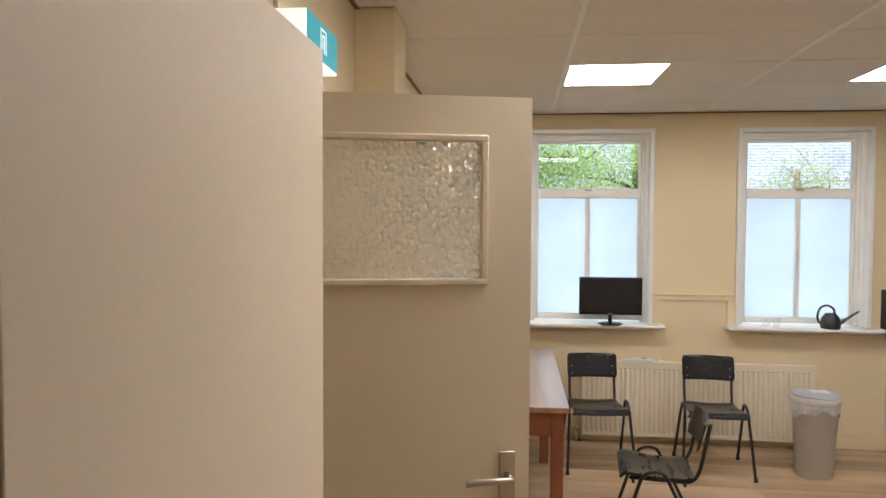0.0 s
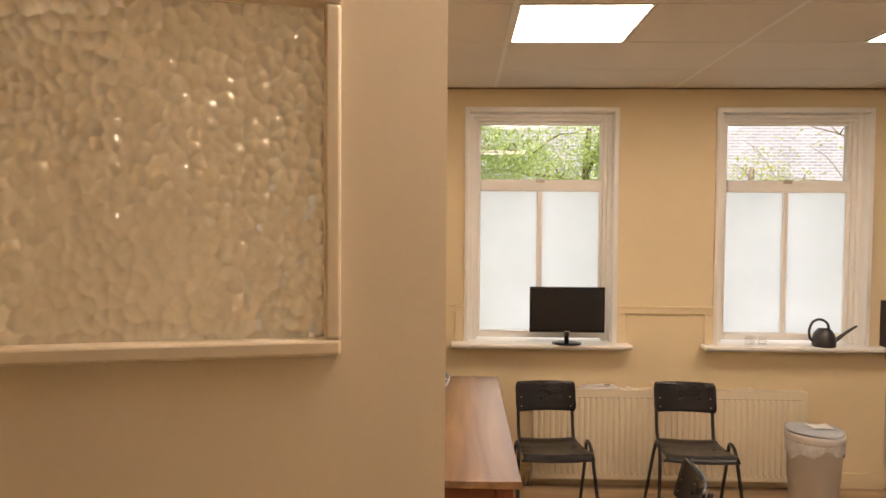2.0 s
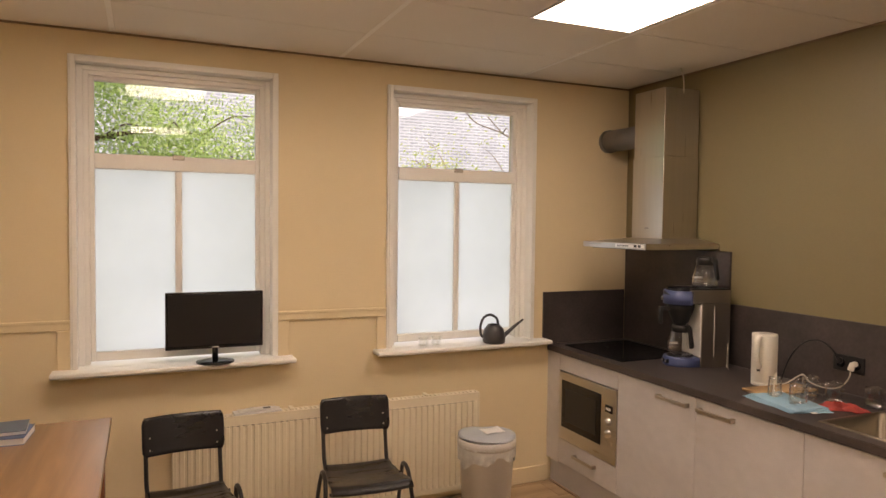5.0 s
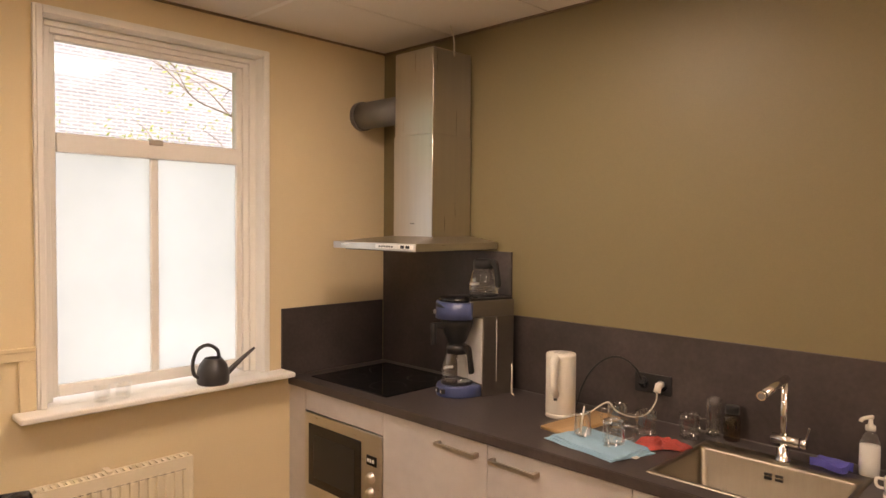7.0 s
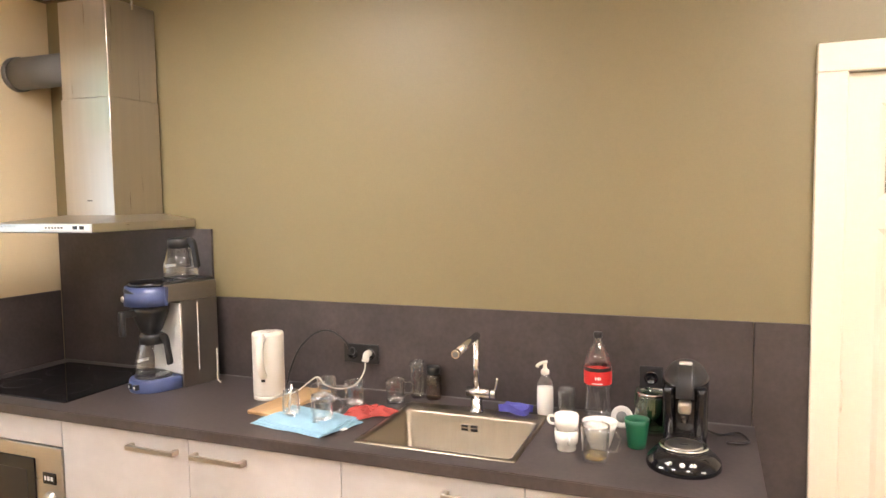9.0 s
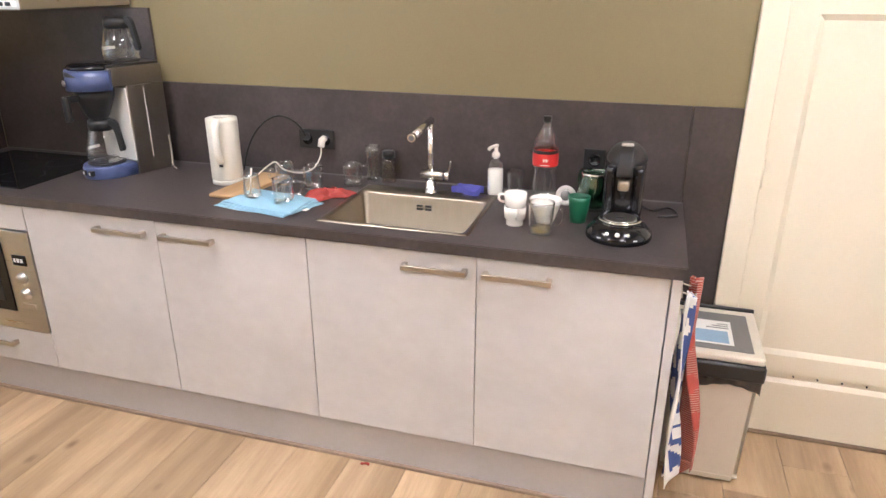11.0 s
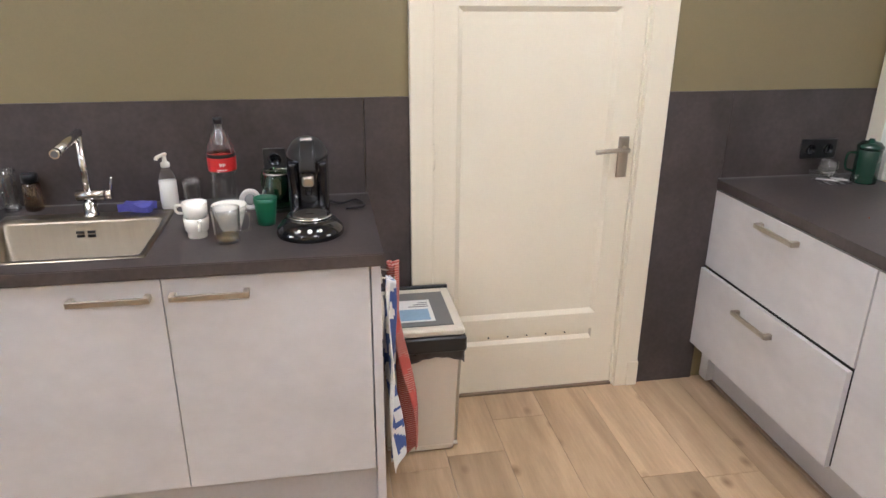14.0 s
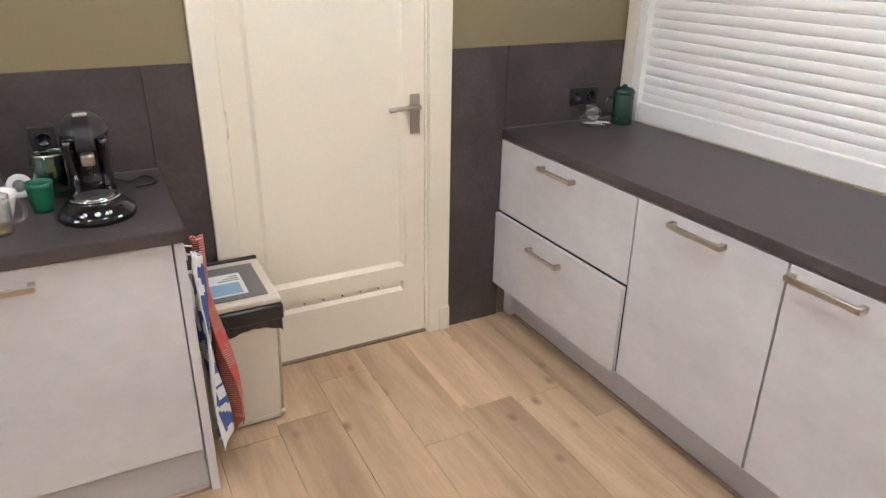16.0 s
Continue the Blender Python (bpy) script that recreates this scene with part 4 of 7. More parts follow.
structure("filler_post", box_bm(3.57, 3.627, FY - 0.10, FY - 0.055, 0.012, 0.19), FRONT, "light grey corner post", "trim")

# ---- roller shutter of the serving hatch ----
t = thing("roller_shutter", 1.30, YF, TOP, "white closed roller shutter over the serving hatch", "roller shutter")
SW = 2.25
part("side_guide", box_bm(SW - 0.05, SW, -0.05, 0.012, 0.0, 1.25, 0.003), WHITEPAINT, t)
part("side_guide", box_bm(0, 0.05, -0.05, 0.012, 0.0, 1.25, 0.003), WHITEPAINT, t)
part("bottom_rail", box_bm(0.052, SW - 0.052, -0.035, 0.004, 0.003, 0.088, 0.004), BAR, t)
bm = bmesh.new()
n = 8
prof = [(0.0 + 0.0065 * math.sin(math.pi * k / n) ** 0.6, 0.0415 * k / n) for k in range(n + 1)]
pv = [[bm.verts.new((x, -0.022 + y, z)) for y, z in prof] for x in (0.052, SW - 0.052)]
bv = [[bm.verts.new((x, -0.028, z)) for z in (0.0, 0.0415)] for x in (0.052, SW - 0.052)]
for k in range(n):
    f = bm.faces.new((pv[0][k], pv[0][k + 1], pv[1][k + 1], pv[1][k]))
    f.smooth = True
bm.faces.new((bv[0][0], bv[1][0], bv[1][1], bv[0][1]))
bm.faces.new((bv[0][0], pv[0][0], pv[1][0], bv[1][0]))
bm.faces.new((bv[0][1], bv[1][1], pv[1][n], pv[0][n]))
bmesh.ops.recalc_face_normals(bm, faces=bm.faces[:])
slat = finish("slat", bm, BAR)
for k in range(28):
    s = new("slat", slat)
    s.parent = t
    s.location = (0, 0, 0.088 + 0.0415 * k)
bm = bmesh.new()
for x0, x1, z0, z1 in ((3.55, 3.625, TOP + 0.001, 2.28), (1.22, 1.30, TOP + 0.001, 2.28), (1.22, 3.625, 2.20, 2.28)):
    cuboid(bm, x0, x1, YF, YF + 0.016, z0, z1, 0.003)
structure("trim", bm, DOORWHITE, "ivory painted casing of the serving hatch", "trim")


# ---- table and chairs ----
def dining_table():
    x0, x1, y0, y1, z = -0.59, 0.339, 3.612, 5.315, 0.858
    t = thing("table", (x0 + x1) / 2, (y0 + y1) / 2, 0, "long brown wooden table with square reddish legs", "table")
    w, l = (x1 - x0) / 2, (y1 - y0) / 2
    part("tabletop", box_bm(-w, w, -l, l, z - 0.03, z, 0.004), TABLEWOOD, t, "worn brown wooden top")
    for nm, q in (("apron", (w - 0.06, w - 0.035, -l + 0.09, l - 0.09)), ("apron", (-w + 0.035, -w + 0.06, -l + 0.09, l - 0.09)), ("apron", (-w + 0.09, w - 0.09, -l + 0.035, -l + 0.06)), ("apron", (-w + 0.09, w - 0.09, l - 0.06, l - 0.035))):
        part(nm, box_bm(*q, z - 0.16, z - 0.03, 0.002), LEGWOOD, t)
    for sx in (-1, 1):
        for sy in (-1, 1):
            cx, cy = sx * (w - 0.06), sy * (l - 0.06)
            part("leg", box_bm(cx - 0.033, cx + 0.033, cy - 0.033, cy + 0.033, 0.0, z - 0.03, 0.004), LEGWOOD, t)
    return t


dining_table()


def school_chair():
    """Stacking chair: bent ply seat and back on a bent tube frame; it looks to -y."""
    t = thing("chair", 0.667, 5.255, 0, "black stained plywood school chair with black tube frame beside the radiator", "chair", "black school chairs", 4)

    def seat(u, v):
        x = (u - 0.5) * (0.41 - 0.05 * v)
        y = -0.22 + 0.40 * v
        edge = (abs(u - 0.5) * 2) ** 2
        roll = 0.034 * (max(0.0, 0.12 - v) / 0.12) ** 2
        return (x, y, 0.463 - 0.036 * v + 0.009 * edge - 0.012 * math.sin(math.pi * min(1, v * 1.1)) - roll + 0.012 * max(0, v - 0.85) / 0.15)
    part("seat", sheet(seat, 14, 24, 0.011), BLACKPLY, t)

    def back(u, v):
        a = (u - 0.5) * 2
        w = 0.19 - 0.012 * max(0.0, abs(v - 0.5) * 2 - 0.75) * 4
        return (a * w, 0.232 + 0.045 * (v - 0.5) - 0.028 * a * a, 0.615 + 0.18 * v)
    part("backrest", sheet(back, 16, 10, 0.010), BLACKPLY, t)
    for s in (-1, 1):
        bm = tube([(s * 0.16, -0.17, 0.425), (s * 0.165, 0.05, 0.425), (s * 0.168, 0.15, 0.43), (s * 0.172, 0.195, 0.49), (s * 0.172, 0.222, 0.62), (s * 0.172, 0.25, 0.775)], 0.0105, 10)
        part("back_post", bm, BLACKTUBE, t)
    for y in (-0.15, 0.12):
        part("cross_tube", tube([(-0.205, y, 0.418), (0.205, y, 0.418)], 0.009, 8, smooth=False), BLACKTUBE, t)
    for s in (-1, 1):
        bm = tube([(s * 0.245, -0.235, 0.012), (s * 0.222, -0.135, 0.36), (s * 0.216, -0.10, 0.455), (s * 0.214, -0.055, 0.485), (s * 0.214, 0.0, 0.482), (s * 0.216, 0.03, 0.445), (s * 0.222, 0.07, 0.36), (s * 0.235, 0.235, 0.012)], 0.0105, 10)
        leg = part("leg", bm, BLACKTUBE, t, "bent tube leg pair with loop")
        for y in (-0.235, 0.235):
            part("foot_cap", lathe([(0.0, 0.0), (0.014, 0.0), (0.015, 0.006), (0.0125, 0.035), (0.0, 0.036)], 12, s * (0.245 if y < 0 else 0.235), y), BLACKPL, leg)
    for x in (-0.155, 0.155):
        for z in (0.645, 0.70):
            a = x / 0.19
            y = 0.232 + 0.045 * ((z - 0.615) / 0.18 - 0.5) - 0.028 * a * a
            part("rivet", tube([(x, y - 0.005, z), (x, y - 0.0075, z)], 0.0045, 8, smooth=False), STEEL, t, "small steel rivet")
    return t


chair = school_chair()
c2 = copy_thing(chair, pose(1.515, 5.27, 0, 0, 0, -4))
c3 = tagged(copy_thing(chair, pose(0.878, 4.065, 0, 0, 0, -96) @ Matrix.Diagonal((1, 1, 0.94, 1))), "black stained plywood school chair pulled out beside the table")


# ---- radiator ----
def radiator():
    x0, x1, z0, z1 = 0.612, 2.43, 0.068, 0.675
    t = thing("radiator", (x0 + x1) / 2, YW, 0, "cream ribbed panel radiator under the windows", "radiator")
    w = (x1 - x0) / 2
    bm = bmesh.new()
    n = 46
    prof = []
    for k in range(n):
        a = -w + 0.02 + (2 * w - 0.04) * k / n
        p = (2 * w - 0.04) / n
        prof += [(a, -0.088), (a + p * 0.30, -0.088), (a + p * 0.40, -0.098), (a + p * 0.90, -0.098)]
    prof = [(-w, -0.094), (-w + 0.018, -0.094)] + prof + [(w - 0.018, -0.094), (w, -0.094)]
    zs = (z0, z0 + 0.03, z0 + 0.045, z1 - 0.06, z1 - 0.045, z1)
    rows = [[bm.verts.new((x, -0.094 if k in (0, 1, 4, 5) else y, z)) for x, y in prof] for k, z in enumerate(zs)]
    for a, b in zip(rows, rows[1:]):
        for i in range(len(prof) - 1):
            bm.faces.new((a[i], a[i + 1], b[i + 1], b[i]))
    bmesh.ops.recalc_face_normals(bm, faces=bm.faces[:])
    part("front_panel", bm, RADPAINT, t)
    part("rear_panel", box_bm(-w, w, -0.04, -0.028, z0, z1, 0.003), RADPAINT, t)
    part("side_cover", box_bm(w - 0.002, w + 0.004, -0.096, -0.028, z0 + 0.02, z1 + 0.004, 0.002), RADPAINT, t)
    part("side_cover", box_bm(-w - 0.004, -w + 0.002, -0.096, -0.028, z0 + 0.02, z1 + 0.004, 0.002), RADPAINT, t)
    bm = bmesh.new()
    cuboid(bm, -w, w, -0.096, -0.086, z1 - 0.001, z1 + 0.006, 0.002)
    cuboid(bm, -w, w, -0.036, -0.028, z1 - 0.001, z1 + 0.006, 0.002)
    for k in range(64):
        x = -w + 0.03 + (2 * w - 0.06) * k / 63
        cuboid(bm, x - 0.006, x + 0.006, -0.086, -0.036, z1 - 0.004, z1 + 0.003)
    part("top_grille", bm, RADPAINT, t)
    bm = bmesh.new()
    for k in range(66):
        x = -w + 0.04 + (2 * w - 0.08) * k / 65
        cuboid(bm, x - 0.008, x + 0.008, -0.0955, -0.0935, z1 - 0.052, z1 - 0.049)
    part("punched_slots", bm, GAP, t, "row of small dark slots")
    bm = bmesh.new()
    tube([(-w - 0.02, -0.06, 0.0), (-w - 0.02, -0.06, 0.12)], 0.008, 10, bm=bm, smooth=False)
    tube([(-w - 0.055, -0.06, 0.0), (-w - 0.055, -0.06, 0.10)], 0.008, 10, bm=bm, smooth=False)
    tube([(-w - 0.055, -0.06, 0.10), (-w + 0.01, -0.06, 0.115)], 0.014, 10, bm=bm, smooth=False)
    part("pipes", bm, NICKEL, t, "metal valve and feed pipes")
    for x in (-0.3 * w, 0.62 * w):
        bm = box_bm(x - 0.012, x + 0.012, -0.07, 0.0, z1 - 0.02, z1 + 0.012, 0.002)
        cuboid(bm, x - 0.012, x + 0.012, -0.028, -0.0, 0.1, z1 - 0.02)
        part("bracket", bm, RADPAINT, t)
    return t


radiator()


# ---- waste bins ----
def round_bin():
    t = thing("waste_bin", 2.215, 5.235, 0, "grey round plastic waste bin with blue-grey lid and bag", "waste bin")
    part("body", lathe([(0.0, 0.004), (0.118, 0.0), (0.124, 0.006), (0.152, 0.535), (0.156, 0.54), (0.15, 0.54), (0.146, 0.52), (0.12, 0.02), (0.0, 0.018)], 40, cap=False), GREYPL, t)
    part("rim", lathe([(0.156, 0.525), (0.163, 0.53), (0.163, 0.572), (0.157, 0.576), (0.15, 0.576), (0.15, 0.53), (0.156, 0.525)], 40, cap=False), GREYPL, t)

    def lid(u, v):
        a, r = 2 * math.pi * u, 0.16 * (v * 0.999 + 0.001)
        x, y = r * math.cos(a), r * math.sin(a)
        return (x, y, 0.586 + 0.016 * (1 - v * v) - 0.012 * math.exp(-((x - 0.05) / 0.06) ** 2) * v)
    part("lid", sheet(lid, 40, 8, 0.006), GREYLID, t, "blue-grey swing lid")
    rng = random.Random(3)
    ph = [rng.random() * 6 for _ in range(3)]

    def bag(u, v):
        a = 2 * math.pi * u
        drop = 0.085 + 0.025 * math.sin(2 * a + ph[0]) + 0.015 * math.sin(7 * a + ph[1])
        r = 0.163 + 0.004 * math.sin(23 * a + 5 * v) * v + 0.003 * math.sin(11 * a + ph[2]) * v - 0.006 * v
        return (r * math.cos(a), r * math.sin(a), 0.545 - drop * v)
    part("bag", sheet(bag, 90, 6), BAG, t, "thin pale bag folded over the rim")
    part("paper", sheet(lambda u, v: (-0.04 + 0.13 * u, -0.07 + 0.1 * v + 0.02 * u, 0.607 + 0.004 * math.sin(5 * u + 2 * v)), 8, 6, 0.0008), PAPER, t, "white paper on the lid")


round_bin()


def pedal_bin():
    t = thing("kitchen_bin", 3.43, 2.50, 0, "cream rectangular kitchen bin with dark lid band", "waste bin")
    bm = bmesh.new()
    r0, r1 = (-0.152, 0.15, -0.135, 0.13), (-0.185, 0.165, -0.145, 0.14)
    ring = lambda q, z: [bm.verts.new(p) for p in ((q[0], q[2], z), (q[1], q[2], z), (q[1], q[3], z), (q[0], q[3], z))]
    a, b = ring(r0, 0.0), ring(r1, 0.46)
    bm.faces.new(a[::-1])
    bm.faces.new(b)
    for k in range(4):
        bm.faces.new((a[k], a[(k + 1) % 4], b[(k + 1) % 4], b[k]))
    bmesh.ops.bevel(bm, geom=[e for e in bm.edges], offset=0.016, segments=3, affect="EDGES")
    for f in bm.faces:
        f.smooth = f.calc_area() < 0.006
    part("body", bm, BINWHITE, t)
    part("base_ridge", box_bm(-0.156, 0.152, -0.138, 0.132, 0.03, 0.036, 0.002), BINWHITE, t)
    part("bag", sheet(lambda u, v: ((-0.19 + 0.003 * math.sin(40 * u), -0.148 + 0.288 * u, 0.465 - (0.05 + 0.02 * math.sin(3 + 5 * u)) * v)), 30, 4, 0.001), BLACKBAG, t, "black bag edge under the lid")
    part("bag", sheet(lambda u, v: ((-0.19 + 0.36 * u, -0.149 + 0.003 * math.sin(40 * u), 0.465 - (0.045 + 0.015 * math.sin(1 + 5 * u)) * v)), 30, 4, 0.001), BLACKBAG, t)
    part("band", box_bm(-0.205, 0.172, -0.156, 0.148, 0.458, 0.52, 0.01), BLACKPL, t, "black collar")
    lid = part("lid", box_bm(-0.196, 0.168, -0.150, 0.144, 0.5195, 0.548, 0.009), BINWHITE, t)
    part("lid_panel", box_bm(-0.165, 0.12, -0.115, 0.115, 0.5485, 0.551, 0.001), DARKGREY, lid, "grey inlay")
    part("sticker", box_bm(-0.13, 0.05, -0.055, 0.085, 0.5512, 0.5522), PAPER, lid, "white printed sticker")
    part("sticker_picture", box_bm(-0.12, -0.03, -0.04, 0.07, 0.5523, 0.5528), BLUEPRINT, lid, "pale blue picture")
    bm = bmesh.new()
    for k in range(3):
        cuboid(bm, -0.01 + 0.016 * k, -0.004 + 0.016 * k, -0.045, 0.03 - 0.02 * k, 0.5523, 0.5528)
    part("print", bm, DARKGREY, lid)
    part("back_edge", box_bm(0.165, 0.18, -0.15, 0.144, 0.515, 0.558, 0.006), BLACKPL, t)


pedal_bin()


# ---- tea towels on the end panel ----
def towel(name, x0, x1, y, z0, z1, seed, mats, label, folds=3, skew=0.0, amp=0.016, out=0.0):
    t = thing(name, x0, y, z1, label, "tea towel")
    rng = random.Random(seed)
    ph = [rng.random() * 6.28 for _ in range(4)]
    bm = bmesh.new()
    nu, nv = 34, 60

    def fn(u, v):
        gather = 0.35 + 0.65 * min(1, v * 1.6)
        x = (x1 - x0) * (u * gather) + skew * v
        yy = amp * math.sin(folds * 2 * math.pi * u + ph[0] + 1.6 * v) * (0.45 + 0.55 * v) + 0.5 * amp * math.sin(5.2 * v + ph[1]) * (0.3 + v) * 0.6 + 0.008 * math.sin(11 * u + 9 * v + ph[2]) - out * v ** 1.2
        zz = -(z1 - z0) * v * (1 - 0.16 * abs(math.sin(math.pi * u + ph[2])) * v) + 0.006 * math.sin(12 * u + ph[3])
        return (x, yy, zz)
    sheet(fn, nu, nv, 0.003, bm)
    bm.faces.ensure_lookup_table()
    for k, f in enumerate(bm.faces):
        i, j = (k % (nu * nv)) // nv, k % nv
        f.material_index = mats[1](i / nu, j / nv)
    part("cloth", bm, mats[0], t)
    part("loop", tube([(0.02, 0.0, -0.015), (0.03, 0.012, 0.006), (0.04, 0.0, -0.015)], 0.003, 6), mats[0][0], t)
    return t


def blue_print(u, v):
    if u < 0.06 or u > 0.94 or v > 0.97:
        return 0
    if 0.60 < v < 0.77:
        return 1 if (int(u * 14) % 5 == 1 or int(v * 60) % 5 == 1) else 0
    return 1 if math.sin(21 * u + 14 * v) + math.sin(37 * v - 9 * u + 1) + 0.6 * math.sin(40 * u * v) > -0.25 else 0


def red_print(u, v):
    return 1 if 0.15 < v < 0.72 and math.sin(30 * v) + math.sin(9 * u + 2) > 0.9 else 0


towel("tea_towel", 3.002, 3.14, 2.630, 0.10, 0.845, 2, ([TOWELWHITE, TOWELBLUE], blue_print), "white tea towel with blue print hanging on the end panel", 2.3, 0.0, 0.017, 0.012)
towel("tea_towel", 3.06, 3.22, 2.612, 0.08, 0.87, 7, ([TOWELSTRIPE, TOWELRED], red_print), "red and white patterned tea towel hanging on the end panel", 2.1, 0.0, 0.024, 0.05)
t = thing("towel_hook_rail", 3.03, 2.661, 0.835, "small steel towel hook rail on the end panel", "hook")
part("rail", box_bm(-0.02, 0.16, -0.006, 0.0, 0.0, 0.02, 0.002), NICKEL, t)
for x in (0.0, 0.07):
    part("hook", tube([(x, -0.004, 0.012), (x, -0.038, 0.004), (x, -0.044, 0.014)], 0.003, 8), NICKEL, t)


# ---- cooker hood, hob, sink, tap ----
def hood():
    t = thing("cooker_hood", 3.35, 5.27, 1.615, "stainless steel chimney cooker hood over the hob", "cooker hood")
    bm = bmesh.new()
    cuboid(bm, -0.28, 0.275, -0.298, 0.298, 0.0, 0.034, 0.002)
    vs = lambda q, z: [bm.verts.new(p) for p in ((q[0], q[2], z), (q[1], q[2], z), (q[1], q[3], z), (q[0], q[3], z))]
    a, b = vs((-0.26, 0.27, -0.28, 0.28), 0.034), vs((0.0, 0.27, -0.12, 0.17), 0.06)
    for k in range(4):
        bm.faces.new((a[k], a[(k + 1) % 4], b[(k + 1) % 4], b[k]))
    part("canopy", bm, STEEL, t)
    part("filter", box_bm(-0.24, 0.25, -0.25, 0.25, -0.006, 0.001, 0.002), DARKGREY, t, "grey filter underneath")
    part("chimney", box_bm(0.0, 0.274, -0.115, 0.165, 0.05, 0.56, 0.003), STEELV, t, "lower chimney sleeve")
    part("chimney", box_bm(0.004, 0.274, -0.111, 0.161, 0.56, 0.975, 0.003), STEELV, t, "upper chimney sleeve")
    part("control_strip", box_bm(-0.2825, -0.278, -0.285, -0.03, 0.008, 0.028, 0.001), BAR, t, "pale control strip")
    for y in (-0.25, -0.215):
        part("button", box_bm(-0.286, -0.281, y - 0.011, y + 0.011, 0.011, 0.025, 0.001), BLACKPL, t)
    bm = bmesh.new()
    for k in range(6):
        cuboid(bm, -0.2832, -0.2822, -0.15 + 0.017 * k, -0.139 + 0.017 * k, 0.013, 0.022)
    part("badge", bm, DARKGREY, t, "small printed marks")
    part("seam_clip", box_bm(-0.0015, 0.003, 0.01, 0.04, 0.12, 0.124), BLACKPL, t)
    return t


hood()
t = thing("exhaust_duct", 3.465, 5.435, 2.335, "grey exhaust duct from the hood to the wall", "duct")
part("pipe", tube([(0, 0.0, 0), (0, YW - 5.435, 0)], 0.074, 28, smooth=False), DARKGREY, t)
part("collar", tube([(0, YW - 5.435 - 0.03, 0), (0, YW - 5.435 - 0.002, 0)], 0.08, 28, smooth=False), DARKGREY, t)
t = thing("hood_cable", 3.48, 5.17, 2.59, "short white cable hanging from the ceiling", "cable")
part("wire", tube([(0, 0, 0.124), (0.004, -0.02, 0.06), (0, -0.03, -0.03)], 0.004, 8), CABLEWHITE, t)

t = thing("hob", 3.315, 5.445, TOP, "black glass hob set in the worktop", "hob")
part("glass", box_bm(-0.255, 0.255, -0.295, 0.295, -0.0, 0.006, 0.002), BLACKGLASS, t)
for x, y, r in ((-0.11, -0.14, 0.09), (-0.11, 0.14, 0.075), (0.12, -0.14, 0.075), (0.12, 0.14, 0.09)):
    part("zone_ring", lathe([(r, 0.0061), (r, 0.0066), (r - 0.001, 0.0066), (r - 0.001, 0.0061)], 36, x, y, cap=False), BLACKPL, t)


def sink():
    t = thing("sink", (SX0 + SX1) / 2, (SY0 + SY1) / 2, TOP, "stainless steel inset sink with a square bowl", "sink")
    a, b = (SX1 - SX0) / 2, (SY1 - SY0) / 2
    bm = bmesh.new()
    # rim, sloped walls and floor of the bowl as nested rounded rings

    def ring(x0, x1, y0, y1, z, r, n=5):
        pts = []
        for cx, cy, a0 in ((x1 - r, y1 - r, 0), (x0 + r, y1 - r, 90), (x0 + r, y0 + r, 180), (x1 - r, y0 + r, 270)):
            for k in range(n + 1):
                g = radians(a0 + 90 * k / n)
                pts.append(bm.verts.new((cx + r * math.cos(g), cy + r * math.sin(g), z)))
        return pts
    bx0, bx1, by0, by1 = -a + 0.022, a - 0.09, -b + 0.022, b - 0.022
    rs = [ring(-a, a, -b, b, 0.0005, 0.006), ring(-a + 0.002, a - 0.002, -b + 0.002, b - 0.002, 0.004, 0.008), ring(bx0 - 0.004, bx1 + 0.004, by0 - 0.004, by1 + 0.004, 0.003, 0.02), ring(bx0, bx1, by0, by1, -0.004, 0.022), ring(bx0 + 0.006, bx1 - 0.006, by0 + 0.006, by1 - 0.006, -0.15, 0.03), ring(bx0 + 0.022, bx1 - 0.022, by0 + 0.022, by1 - 0.022, -0.168, 0.03), ring(bx0 + 0.13, bx1 - 0.13, by0 + 0.18, by1 - 0.18, -0.172, 0.03)]
    for p, q in zip(rs, rs[1:]):
        m = len(p)
        for k in range(m):
            f = bm.faces.new((p[k], p[(k + 1) % m], q[(k + 1) % m], q[k]))
            f.smooth = True
    bm.faces.new(rs[-1])
    bmesh.ops.recalc_face_normals(bm, faces=bm.faces[:])
    for f in bm.faces:
        f.normal_flip()
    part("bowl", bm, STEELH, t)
    part("drain", lathe([(0.0, -0.168), (0.035, -0.168), (0.04, -0.1705), (0.042, -0.1715)], 24, (bx0 + bx1) / 2, 0), CHROME, t, "round drain strainer")
    bm = bmesh.new()
    for y in (-0.03, 0.005):
        for z in (-0.035, -0.048):
            cuboid(bm, bx1 - 0.006, bx1 - 0.0005, y, y + 0.024, z - 0.004, z + 0.004)
    part("overflow", bm, BLACKPL, t, "dark overflow slots")


sink()


